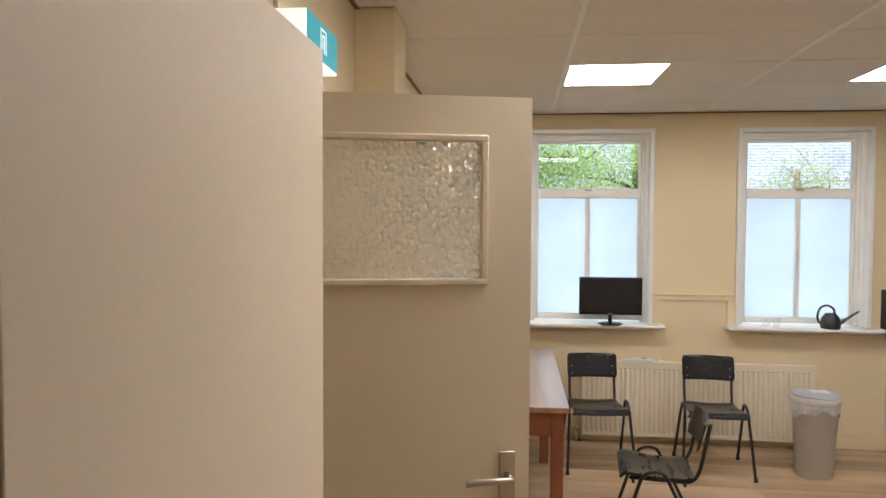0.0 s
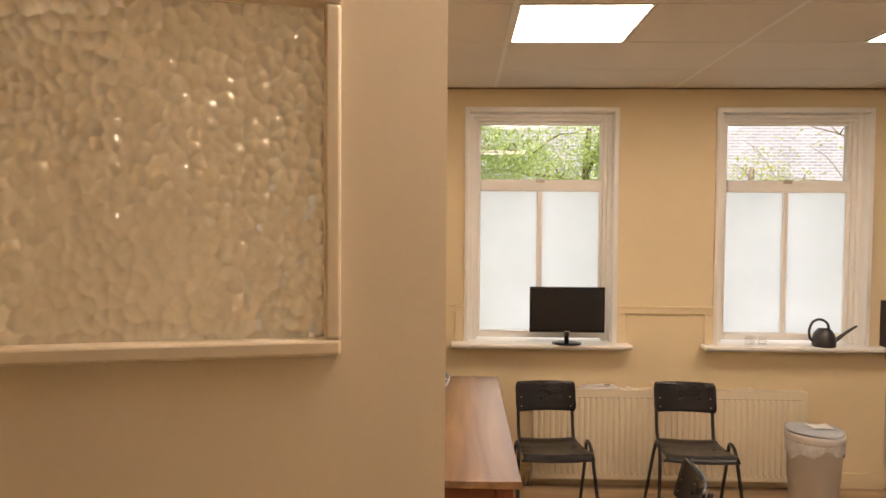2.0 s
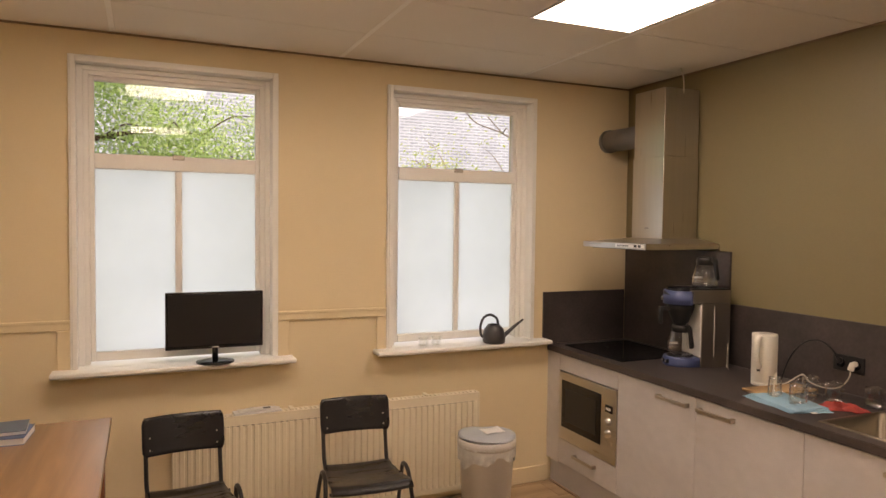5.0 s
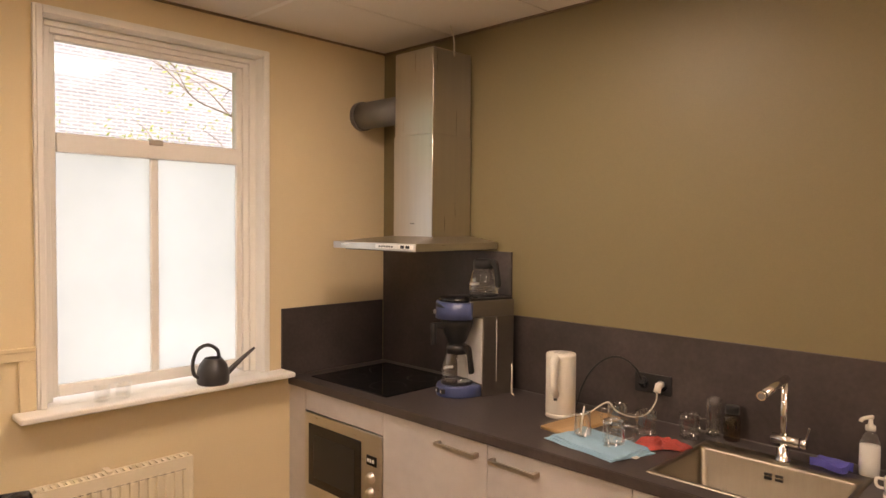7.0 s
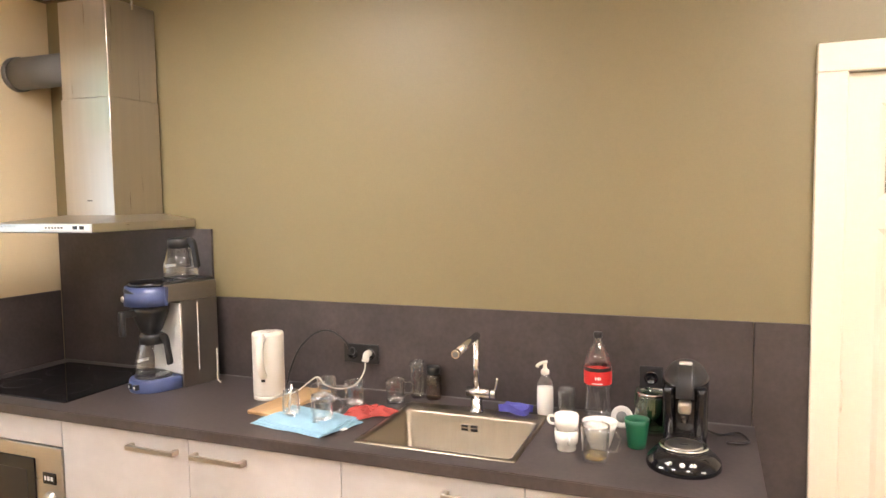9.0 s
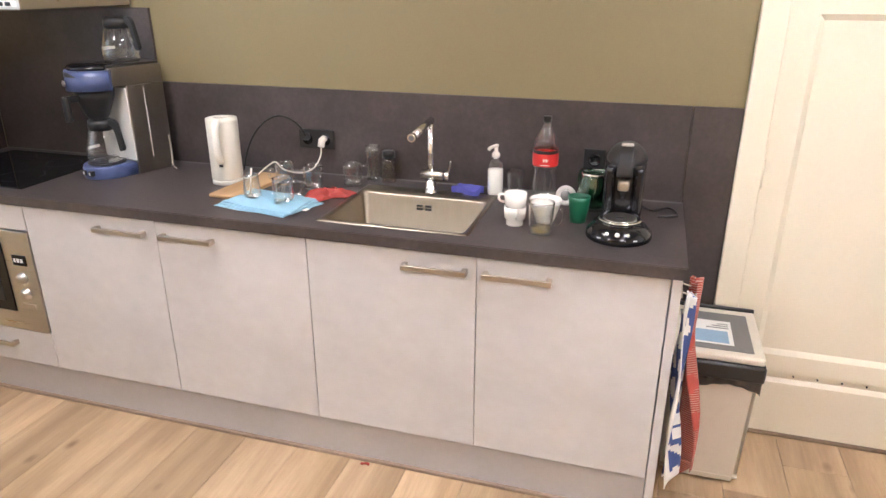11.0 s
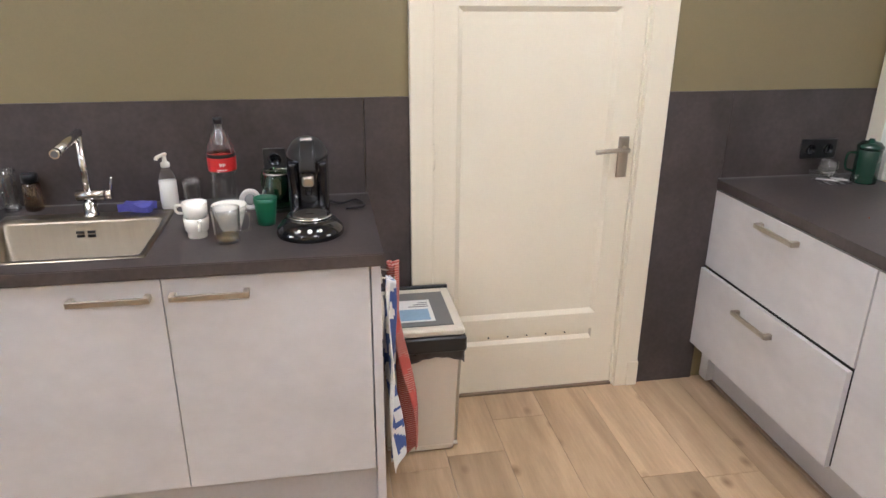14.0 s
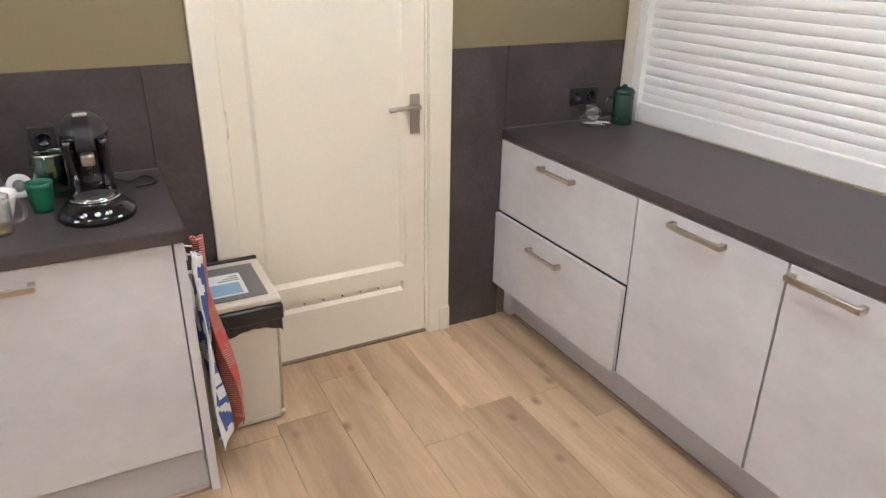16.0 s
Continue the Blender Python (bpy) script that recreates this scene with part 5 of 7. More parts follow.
def tap():
    t = thing("tap", 3.478, 3.585, TOP + 0.003, "chrome kitchen mixer tap with a straight spout", "tap")
    part("base", lathe([(0.0, 0.0), (0.025, 0.0), (0.025, 0.006), (0.021, 0.01), (0.020, 0.05), (0.0, 0.051)], 24), CHROME, t)
    part("mixer_body", tube([(0.0, 0.036, 0.072), (0.0, -0.052, 0.072)], 0.0185, 24, smooth=False), CHROME, t)
    part("mixer_cap", tube([(0.0, -0.053, 0.072), (0.0, -0.074, 0.072)], 0.0175, 24, smooth=False), CHROME, t, "turning chrome cap")
    part("lever", tube([(0.0, -0.068, 0.078), (-0.004, -0.074, 0.10), (-0.006, -0.082, 0.132)], 0.0042, 10), CHROME, t)
    part("column", tube([(0, 0, 0.05), (0, 0, 0.268)], 0.012, 20, smooth=False), CHROME, t)
    part("spout", tube([(0.010, 0.0, 0.279), (-0.168, 0.012, 0.252)], 0.0135, 20, smooth=False), CHROME, t)
    part("spout_tip", tube([(-0.166, 0.0119, 0.2523), (-0.182, 0.013, 0.2499)], 0.0148, 20, smooth=False), CHROME, t)
    part("spout_mouth", tube([(-0.182, 0.013, 0.2499), (-0.1835, 0.0131, 0.2497)], 0.0105, 20, smooth=False), DARKGREY, t, "dark spray insert")


tap()


# ---- screen and watering can on the sills ----
t = thing("monitor", 0.83, 5.785, WZ0, "black flat screen monitor on the window sill", "monitor")
part("base", lathe([(0.0, 0.0), (0.1, 0.0), (0.1, 0.006), (0.06, 0.013), (0.02, 0.016), (0.0, 0.016)], 36), GLOSSBLACK, t)
part("neck", tube([(0, 0.01, 0.012), (0, 0.014, 0.10)], 0.016, 16, smooth=False), GLOSSBLACK, t)
part("housing", box_bm(-0.253, 0.253, -0.005, 0.028, 0.075, 0.383, 0.005), GLOSSBLACK, t)
part("display", box_bm(-0.24, 0.24, -0.0075, -0.004, 0.095, 0.371, 0.0008), SCREEN, t, "dark switched-off display")
part("badge", box_bm(-0.018, 0.018, -0.0072, -0.0045, 0.08, 0.086), GREYPL, t)


def watering_can():
    t = thing("watering_can", 2.545, 5.785, WZ0, "dark grey plastic watering can on the sill", "watering can")
    part("body", lathe([(0.0, 0.0), (0.068, 0.0), (0.073, 0.008), (0.074, 0.05), (0.062, 0.09), (0.042, 0.115), (0.038, 0.12), (0.036, 0.118), (0.06, 0.088), (0.07, 0.05), (0.07, 0.01), (0.0, 0.006)], 32, cap=False), CANGREY, t)
    part("spout", tube([(0.06, 0, 0.03), (0.105, 0, 0.065), (0.16, 0, 0.105), (0.215, 0, 0.14)], 0.016, 12, taper=0.4), CANGREY, t, "long thin spout")
    part("handle", tube([(0.03, 0, 0.115), (0.02, 0, 0.155), (-0.025, 0, 0.182), (-0.075, 0, 0.165), (-0.098, 0, 0.11), (-0.092, 0, 0.055), (-0.068, 0, 0.035)], 0.0085, 10), CANGREY, t, "round loop handle")


watering_can()


# ---- flat box on the side wall above the table ----
t = thing("wall_box", XL, 4.545, 1.70, "cream painted flat box fixed to the side wall", "wall box")
part("body", box_bm(0.0, 0.07, -0.22, 0.22, 0.012, 0.255, 0.006), DOORPAINT, t)
part("cover", box_bm(0.07, 0.078, -0.21, 0.21, 0.022, 0.245, 0.003), DOORPAINT, t)
part("ledge", box_bm(0.0, 0.085, -0.23, 0.23, 0.0, 0.012, 0.003), DOORPAINT, t)


# ---- exit sign on the side wall ----
t = thing("exit_sign", XL, 2.14, 2.28, "lit green exit sign box with white underside", "exit sign")
part("housing", box_bm(0.0, 0.10, -0.16, 0.16, 0.0, 0.125, 0.004), SIGNWHITE, t, "glowing white housing")
part("sign_face", box_bm(0.0965, 0.1015, -0.158, 0.158, 0.008, 0.123, 0.001), SIGNGREEN, t, "green sign face")
bm = bmesh.new()
for q in ((-0.03, 0.03, 0.1, 0.105), (-0.03, -0.025, 0.035, 0.1), (0.025, 0.03, 0.035, 0.1), (-0.01, -0.006, 0.045, 0.085), (0.006, 0.01, 0.035, 0.085), (-0.01, 0.01, 0.085, 0.089)):
    cuboid(bm, 0.1015, 0.1025, q[0], q[1], q[2], q[3])
part("pictogram", bm, SIGNWHITE, t, "white doorway outline")
part("conduit", box_bm(0.002, 0.016, -0.155, -0.14, 0.125, ZC - 2.28, 0.003), DOORPAINT, t, "painted cable conduit")


# ---- outdoors, seen through the clear panes ----
ground = structure("ground", box_bm(-400, 400, YW + 0.32, 600, -0.6, -0.3), surface("garden soil and grass", (0.10, 0.12, 0.06), 0.95, vary=0.4, scale=0.6, grain=6), "rough garden ground", "ground")
house = thing("house", 6.5, 16.0, -0.3, "pale brick house behind the garden", "house")
part("wall", wall_y(bmesh.new(), 0, 0.3, -8, 9, 6.6, [(-5.5, -4.2, 1.0, 2.6), (2.0, 3.4, 1.0, 2.6), (5.2, 6.6, 3.8, 5.2)]), bricks("pale brick"), house, "pale brick wall in courses")
for x0, x1, z0, z1 in ((-5.5, -4.2, 1.0, 2.6), (2.0, 3.4, 1.0, 2.6), (5.2, 6.6, 3.8, 5.2)):
    bm = bmesh.new()
    for q in ((x0, x0 + 0.07, z0, z1), (x1 - 0.07, x1, z0, z1), (x0 + 0.07, x1 - 0.07, z0, z0 + 0.07), (x0 + 0.07, x1 - 0.07, z1 - 0.07, z1)):
        cuboid(bm, q[0], q[1], 0.05, 0.12, q[2], q[3])
    w = part("window", bm, WHITEPAINT, house)
    part("pane", box_bm(x0 + 0.05, x1 - 0.05, 0.09, 0.1, z0 + 0.05, z1 - 0.05), BLACKGLASS, w)
part("roof", sheet(lambda u, v: (-8.4 + 17.8 * u, -0.5 + 4 * v, 6.5 + 2.6 * v), 2, 2, 0.15), surface("roof tile", (0.22, 0.12, 0.09), 0.8, vary=0.2, scale=3), house)
LEAF = leaf_mat("garden leaf", (0.20, 0.34, 0.08), (0.50, 0.64, 0.26))
LEAFSPARSE = leaf_mat("young leaf", (0.22, 0.32, 0.06), (0.40, 0.46, 0.14))


def tree(x, y, z, h, spread, n, seed, mat, label, bark=BARK, limbs=9, size=0.11, bare=False):
    t = thing("tree", x, y, z, label, "tree")
    rng = random.Random(seed)
    bm = tube([(0, 0, 0), (0.05, 0.02, h * 0.3), (-0.04, 0.05, h * 0.6), (0.02, 0, h * 0.9)], 0.07 if bare else 0.14, 10, taper=0.3)
    tips = []
    for k in range(limbs):
        a = 2.4 * k + rng.random()
        z0 = h * (0.25 + 0.6 * k / limbs)
        l = spread * (0.6 + 0.5 * rng.random()) * (1 - 0.4 * k / limbs)
        p = [(0, 0, z0), (l * 0.35 * math.cos(a), l * 0.35 * math.sin(a), z0 + 0.15 * l), (l * 0.75 * math.cos(a + 0.2), l * 0.75 * math.sin(a + 0.2), z0 + 0.22 * l + rng.uniform(-0.1, 0.2)), (l * math.cos(a + 0.3), l * math.sin(a + 0.3), z0 + 0.2 * l + rng.uniform(-0.3, 0.3))]
        tube(p, 0.016 if bare else 0.045, 7, bm=bm, taper=0.2)
        tips += smooth_path(p, 5)[4:]
        for j in range(4):
            q = Vector(p[1 + j % 3])
            b = a + rng.uniform(-1.4, 1.4)
            e = q + Vector((0.5 * l * math.cos(b), 0.5 * l * math.sin(b), rng.uniform(-0.2, 0.45) * l))
            m = (q + e) / 2 + Vector((0, 0, 0.06 * l))
            tube([q, m, e], 0.009 if bare else 0.016, 6, bm=bm, taper=0.25)
            tips += [m, e, (m + e) / 2]
    part("trunk", bm, bark, t)
    vs, fs = [], []
    for k in range(n):
        c = Vector(rng.choice(tips)) + Vector((rng.gauss(0, 0.28), rng.gauss(0, 0.28), rng.gauss(0, 0.25))) * (0.5 if bare else 1.0)
        u = Vector((rng.gauss(0, 1), rng.gauss(0, 1), rng.gauss(0, 1))).normalized()
        v = u.orthogonal().normalized()
        s = size * rng.uniform(0.5, 1.2)
        i = len(vs)
        vs += [c - u * s, c + v * s * 0.45 + u * s * 0.1, c + u * s, c - v * s * 0.45 + u * s * 0.1]
        fs.append((i, i + 1, i + 2, i + 3))
    me = bpy.data.meshes.new("crown")
    me.from_pydata([tuple(v) for v in vs], [], fs)
    me.materials.append(mat)
    crown = new("crown", me)
    crown.parent = t
    tagged(crown, "many small green leaves")
    return t


GREYBARK = surface("grey bark", (0.20, 0.17, 0.14), 0.9, vary=0.3, scale=14, grain=50, bump=0.5)
tree(-0.6, 11.5, -0.3, 4.8, 2.4, 42000, 4, LEAF, "leafy green tree outside the window", size=0.034)
tree(2.3, 13.2, -0.3, 4.2, 1.8, 26000, 9, LEAF, "leafy green shrub tree in the garden", size=0.036)
tree(5.9, 10.8, -0.3, 4.9, 2.5, 1500, 12, LEAFSPARSE, "nearly bare tree with a few young leaves", GREYBARK, 14, 0.034, True)
tree(5.3, 13.6, -0.3, 3.5, 1.3, 7000, 15, LEAFSPARSE, "young yellow-green shrub before the house", GREYBARK, size=0.036)


# ---- coffee machine ----
def carafe(t, x, y, z):
    """Glass coffee jug with black collar and handle, as a thing of its own."""
    c = thing("coffee_jug", x, y, z, t, "coffee jug", "coffee jugs", -88)
    c.scale = (1.03, 1.03, 1.16)
    part("bowl", lathe([(0.0, 0.0), (0.066, 0.0), (0.071, 0.01), (0.070, 0.045), (0.056, 0.095), (0.044, 0.125)], 40, cap=False), GLASS, c, "clear glass bowl")
    part("collar", lathe([(0.046, 0.112), (0.049, 0.112), (0.049, 0.14), (0.044, 0.148), (0.02, 0.152), (0.0, 0.152)], 28), BLACKPL, c)
    bm = bmesh.new()
    strap = [((0.040, 0.150), (0.040, 0.128)), ((0.062, 0.152), (0.058, 0.124)), ((0.078, 0.140), (0.064, 0.112)), ((0.096, 0.050), (0.076, 0.044)), ((0.094, 0.040), (0.078, 0.036))]
    rings = [[bm.verts.new((px, w, pz)) for px, pz, w in ((o[0], o[1], -0.011), (o[0], o[1], 0.011), (i[0], i[1], 0.011), (i[0], i[1], -0.011))] for o, i in strap]
    for a, b in zip(rings, rings[1:]):
        for k in range(4):
            bm.faces.new((a[k], a[(k + 1) % 4], b[(k + 1) % 4], b[k]))
    bm.faces.new(rings[0][::-1])
    bm.faces.new(rings[-1])
    bmesh.ops.recalc_face_normals(bm, faces=bm.faces[:])
    bmesh.ops.bevel(bm, geom=bm.edges[:], offset=0.003, segments=2, affect="EDGES")
    part("handle", bm, BLACKPL, c, "black plastic handle")
    bm = bmesh.new()
    for k in range(5):
        a = radians(150 + 9 * k)
        cuboid(bm, 0.0705 * math.cos(a) - 0.003, 0.0705 * math.cos(a) + 0.003, 0.0705 * math.sin(a) - 0.004, 0.0705 * math.sin(a) + 0.004, 0.038, 0.048)
    part("printed_marks", bm, PAPER, c, "white printed marks")
    return c


def coffee_machine():
    x, y = 3.256, 5.007
    t = thing("coffee_machine", x, y, TOP, "steel and blue filter coffee machine beside the hob", "coffee machine", rz=-15)
    t.scale = (1.0, 1.0, 1.072)
    bm = bmesh.new()
    n = 20
    outline = [(0.115 - 0.115 * math.cos(math.pi * (k / n - 0.5)), 0.108 * math.sin(math.pi * (k / n - 0.5))) for k in range(n + 1)]
    foot = [(px, py * 0.9) for px, py in outline] + [(0.17, 0.097), (0.17, -0.097)]
    rings = [[bm.verts.new((0.09 + (px - 0.09) * g, py * g, z)) for px, py in foot] for z, g in ((0.0, 0.97), (0.006, 1.0), (0.042, 1.0), (0.05, 0.96))]
    bm.faces.new(rings[0][::-1])
    bm.faces.new(rings[-1])
    for a, b in zip(rings, rings[1:]):
        for k in range(len(a)):
            bm.faces.new((a[k], a[(k + 1) % len(a)], b[(k + 1) % len(a)], b[k])).smooth = True
    bmesh.ops.recalc_face_normals(bm, faces=bm.faces[:])
    part("base", bm, BLUEPL, t, "blue rounded base")
    part("hot_plate", lathe([(0.0, 0.05), (0.075, 0.05), (0.075, 0.056), (0.07, 0.058), (0.0, 0.058)], 32, 0.098, 0), BLACKPL, t, "black hot plate")
    for py in (-0.028, 0.012):
        part("switch", box_bm(-0.006, 0.012, py - 0.012, py + 0.012, 0.016, 0.036, 0.002), BLACKPL, t)
        part("switch_mark", box_bm(-0.0072, -0.005, py - 0.004, py + 0.004, 0.021, 0.031), PAPER, t)
    part("column", box_bm(0.17, 0.345, -0.108, 0.108, 0.0, 0.345, 0.003), STEELSHADED, t, "brushed steel column")
    part("back_plate", box_bm(0.165, 0.171, -0.104, 0.104, 0.055, 0.335, 0.001), ALU, t, "metal plate with bright reflection painted in")
    part("head", box_bm(0.10, 0.345, -0.108, 0.108, 0.345, 0.415, 0.004), STEELSHADED, t, "steel head")
    bm = bmesh.new()
    a = [bm.verts.new((px * 1.0 - 0.005, py, 0.335)) for px, py in outline[:n + 1]] + [bm.verts.new((0.10, 0.108, 0.335)), bm.verts.new((0.10, -0.108, 0.335))]
    b = [bm.verts.new((px * 1.0 + 0.0, py, 0.408)) for px, py in outline[:n + 1]] + [bm.verts.new((0.10, 0.108, 0.408)), bm.verts.new((0.10, -0.108, 0.408))]
    bm.faces.new(a[::-1])
    bm.faces.new(b)
    for k in range(len(a)):
        bm.faces.new((a[k], a[(k + 1) % len(a)], b[(k + 1) % len(a)], b[k])).smooth = k < n
    bmesh.ops.recalc_face_normals(bm, faces=bm.faces[:])
    part("front_cap", bm, BLUEPL, t, "blue rounded front cap")
    part("badge", lathe([(0.0, 0.0), (0.012, 0.0), (0.010, 0.003), (0.0, 0.004)], 18), STEEL, t, "small oval badge", pose(-0.003, 0.035, 0.362, 0, -90, 0))
    part("top_cover", box_bm(0.10, 0.340, -0.102, 0.102, 0.412, 0.424, 0.004), BLACKPL, t, "black top plate")
    part("water_lid", lathe([(0.0, 0.408), (0.092, 0.408), (0.096, 0.414), (0.090, 0.424), (0.0, 0.427)], 40, 0.105, 0), GLOSSBLACK, t, "round glossy black lid")
    part("finger_recess", sheet(lambda u, v: (0.115 - 0.1165 * math.cos(1.1 * (u - 0.35)), 0.110 * math.sin(1.1 * (u - 0.35)), 0.386 + 0.018 * v * math.sin(math.pi * u)), 18, 3, 0.002), BLACKPL, t, "dark curved recess")
    part("filter_holder", lathe([(0.0, 0.215), (0.03, 0.215), (0.045, 0.235), (0.072, 0.30), (0.078, 0.335), (0.0, 0.335)], 32, 0.095, 0), BLACKPL, t, "black filter basket")
    part("filter_handle", box_bm(-0.035, 0.03, -0.012, 0.012, 0.295, 0.32, 0.005), BLACKPL, t)
    part("filter_grip", box_bm(-0.04, -0.018, -0.014, 0.014, 0.225, 0.32, 0.006), BLACKPL, t)
    part("trim_line", box_bm(0.245, 0.248, -0.1095, -0.107, 0.06, 0.33), BAR, t, "thin pale trim line")
    part("power_cable", tube([(0.335, -0.108, 0.13), (0.325, -0.125, 0.07), (0.312, -0.14, 0.015), (0.305, -0.17, 0.004)], 0.0025, 8), CABLEWHITE, t, "white power cable")


coffee_machine()
carafe("clear glass coffee jug standing on the hot plate", 3.351, 4.982, TOP + 0.0625)
carafe("spare clear glass coffee jug on top of the coffee machine", 3.492, 4.944, TOP + 0.4555)


# ---- sockets and plugs ----
def socket(x, y, z, n, label):
    t = thing("wall_socket", x, y, z, label, "socket", "black wall sockets")
    part("plate", box_bm(-0.010, 0.0, -0.04 * n, 0.04 * n, -0.04, 0.04, 0.003), BLACKPL, t)
    for k in range(n):
        cy = -0.04 * n + 0.04 + 0.08 * k
        part("insert", lathe([(0.024, 0.0), (0.021, 0.004), (0.019, 0.0035), (0.018, 0.001), (0.0, 0.001)], 24, cap=False), GLOSSBLACK, t, "", pose(-0.010, cy, 0, 0, -90, 0))
    return t


PX = XR - 0.012
socket(PX, 4.135, 1.09, 2, "double black wall socket above the worktop")
socket(PX, 2.985, 1.085, 1, "single black wall socket behind the pod coffee machine")
socket(PX, 0.78, 1.055, 2, "double black wall socket over the short worktop")
t = thing("power_cable", PX - 0.01, 4.175, 1.10, "black cable plugged in at the double socket", "cable")
part("plug", tube([(0.0, 0, 0), (-0.02, 0, 0.002)], 0.016, 14, smooth=False), BLACKPL, t, "black plug")
part("wire", tube([(-0.018, 0, 0.006), (-0.04, 0.018, 0.055), (-0.045, 0.08, 0.088), (-0.05, 0.15, 0.072), (-0.05, 0.22, 0.01), (-0.05, 0.265, -0.07), (-0.06, 0.285, -0.152)], 0.0042, 8), BLACKPL, t)

# ---- kettle on its board ----
t = thing("kettle", 3.40, 4.434, TOP, "tall white plastic electric kettle", "kettle", rz=195)
part("base", lathe([(0.0, 0.0), (0.0615, 0.0), (0.0615, 0.014), (0.059, 0.017), (0.0, 0.017)], 32), WHITEPL, t)
part("body", lathe([(0.0, 0.017), (0.0595, 0.017), (0.062, 0.022), (0.0615, 0.15), (0.062, 0.252), (0.0605, 0.262), (0.0, 0.264)], 36), WHITEPL, t)
part("lid", lathe([(0.0, 0.2645), (0.03, 0.2645), (0.028, 0.268), (0.0, 0.269)], 24), GREYPL, t, "grey lid button")
part("handle", tube([(0.045, 0, 0.248), (0.078, 0, 0.243), (0.090, 0, 0.20), (0.088, 0, 0.145), (0.072, 0, 0.11), (0.056, 0, 0.10)], 0.0165, 12), WHITEPL, t)
part("switch", box_bm(0.058, 0.064, -0.008, 0.008, 0.075, 0.092, 0.002), BLACKPL, t, "small dark switch mark")
t = thing("cutting_board", 3.385, 4.297, TOP, "light wooden cutting board lying beside the kettle", "cutting board", rz=-5)
part("board", box_bm(-0.205, 0.14, -0.066, 0.066, 0.0, 0.015, 0.005), BOARDWOOD, t)
t = thing("power_plug", PX - 0.011, 4.097, 1.09, "cream plug and cable of the kettle", "cable")
part("plug", tube([(0.0, 0, 0.006), (-0.022, 0, 0.004), (-0.034, 0, -0.022)], 0.0145, 14, smooth=False), WHITEPL, t)
part("wire", tube([(-0.033, 0, -0.02), (-0.045, 0.0, -0.06), (-0.09, 0.012, -0.10), (-0.17, 0.03, -0.10), (-0.225, 0.07, -0.075), (-0.215, 0.11, -0.05), (-0.21, 0.15, -0.07), (-0.215, 0.21, -0.115), (-0.24, 0.262, -0.126), (-0.22, 0.275, -0.128)], 0.0028, 8), CABLEWHITE, t)


# ---- cloths ----
def cloth(name, x, y, w, d, rz, h, seed, mat, label, layers=1, rough=0.006):
    t = thing(name, x, y, TOP, label, "cloth", rz=rz)
    rng = random.Random(seed)
    ph = [rng.random() * 6 for _ in range(6)]

    def fn(u, v):
        e = 1 - 0.06 * math.sin(5 * u + ph[0]) * abs(v - 0.5)
        px = (u - 0.5) * w * (1 - 0.05 * math.sin(4 * v + ph[1]))
        py = (v - 0.5) * d * e
        edge = min(1.0, 6 * min(u, v, 1 - u, 1 - v))
        pz = 0.003 + h * edge ** 0.6 * (0.75 + 0.25 * math.sin(3 * u + ph[2]) * math.sin(4 * v + ph[3])) + rough * edge * math.sin(13 * u + ph[4] + 4 * v) * math.sin(11 * v + ph[5])
        return (px, py, max(0.0022, pz))
    part("cloth", sheet(fn, 60, 48, 0.002), mat, t)
    for k in range(1, layers):
        part("fold", sheet(lambda u, v: ((u - 0.5) * w * (1.02 + 0.01 * k), (v - 0.5) * d * 1.03 - 0.004 * k, 0.0022 + 0.0005 * k + 0.004 * (layers - k) * min(1, 8 * min(u, v, 1 - u, 1 - v))), 20, 16, 0.002), mat, t)
    return t


t = thing("drying_cloth", 3.172, 4.115, TOP, "folded light blue microfibre cloth under the glasses", "cloth", rz=-10)


def folded(u, v, k):
    """One folded layer: rounded free edges, corners a little out of square."""
    a, b = 2 * u - 1, 2 * v - 1
    px = a * (0.102 - 0.003 * k + 0.004 * math.sin(3 * b + k)) + 0.004 * k
    py = b * (0.162 - 0.004 * k + 0.005 * math.sin(2.5 * a + 2 * k)) + 0.010 * a * (k - 1)
    edge = min(1.0, 14 * min(u, v, 1 - u, 1 - v)) ** 0.5
    return (px, py, 0.0015 + 0.0055 * k + (0.0042 + 0.0012 * math.sin(7 * u + 5 * v + k)) * edge + 0.0008 * math.sin(19 * u - 13 * v))


for k in range(3):
    part("fold", sheet(lambda u, v: folded(u, v, k), 40, 40, 0.002), CYANCLOTH, t)
part("label_tag", box_bm(-0.012, 0.012, -0.178, -0.160, 0.004, 0.006), PAPER, t, "small white care label")
t = thing("red_cloth", 3.322, 3.955, TOP, "crumpled red dish cloth beside the sink", "cloth", rz=35)


def crumple(u, v):
    """Wrung-out cloth: lobed outline, ridges running across each other."""
    a, r = 2 * math.pi * u, v
    out = 0.072 * (1 + 0.22 * math.sin(3 * a + 1) + 0.12 * math.sin(7 * a)) * r
    ridge = 0.006 * math.sin(4 * a + 6 * r) + 0.0045 * math.sin(7 * a - 9 * r + 1) + 0.004 * math.sin(3 * a + 13 * r)
    return (out * math.cos(a) * 0.85, out * math.sin(a) * 1.3, max(0.003, 0.003 + (0.019 + ridge) * max(0.0, 1 - r ** 3) ** 0.6 + 0.002 * math.sin(9 * a) * r))


part("cloth", sheet(crumple, 90, 22, 0.0022), REDCLOTH, t)


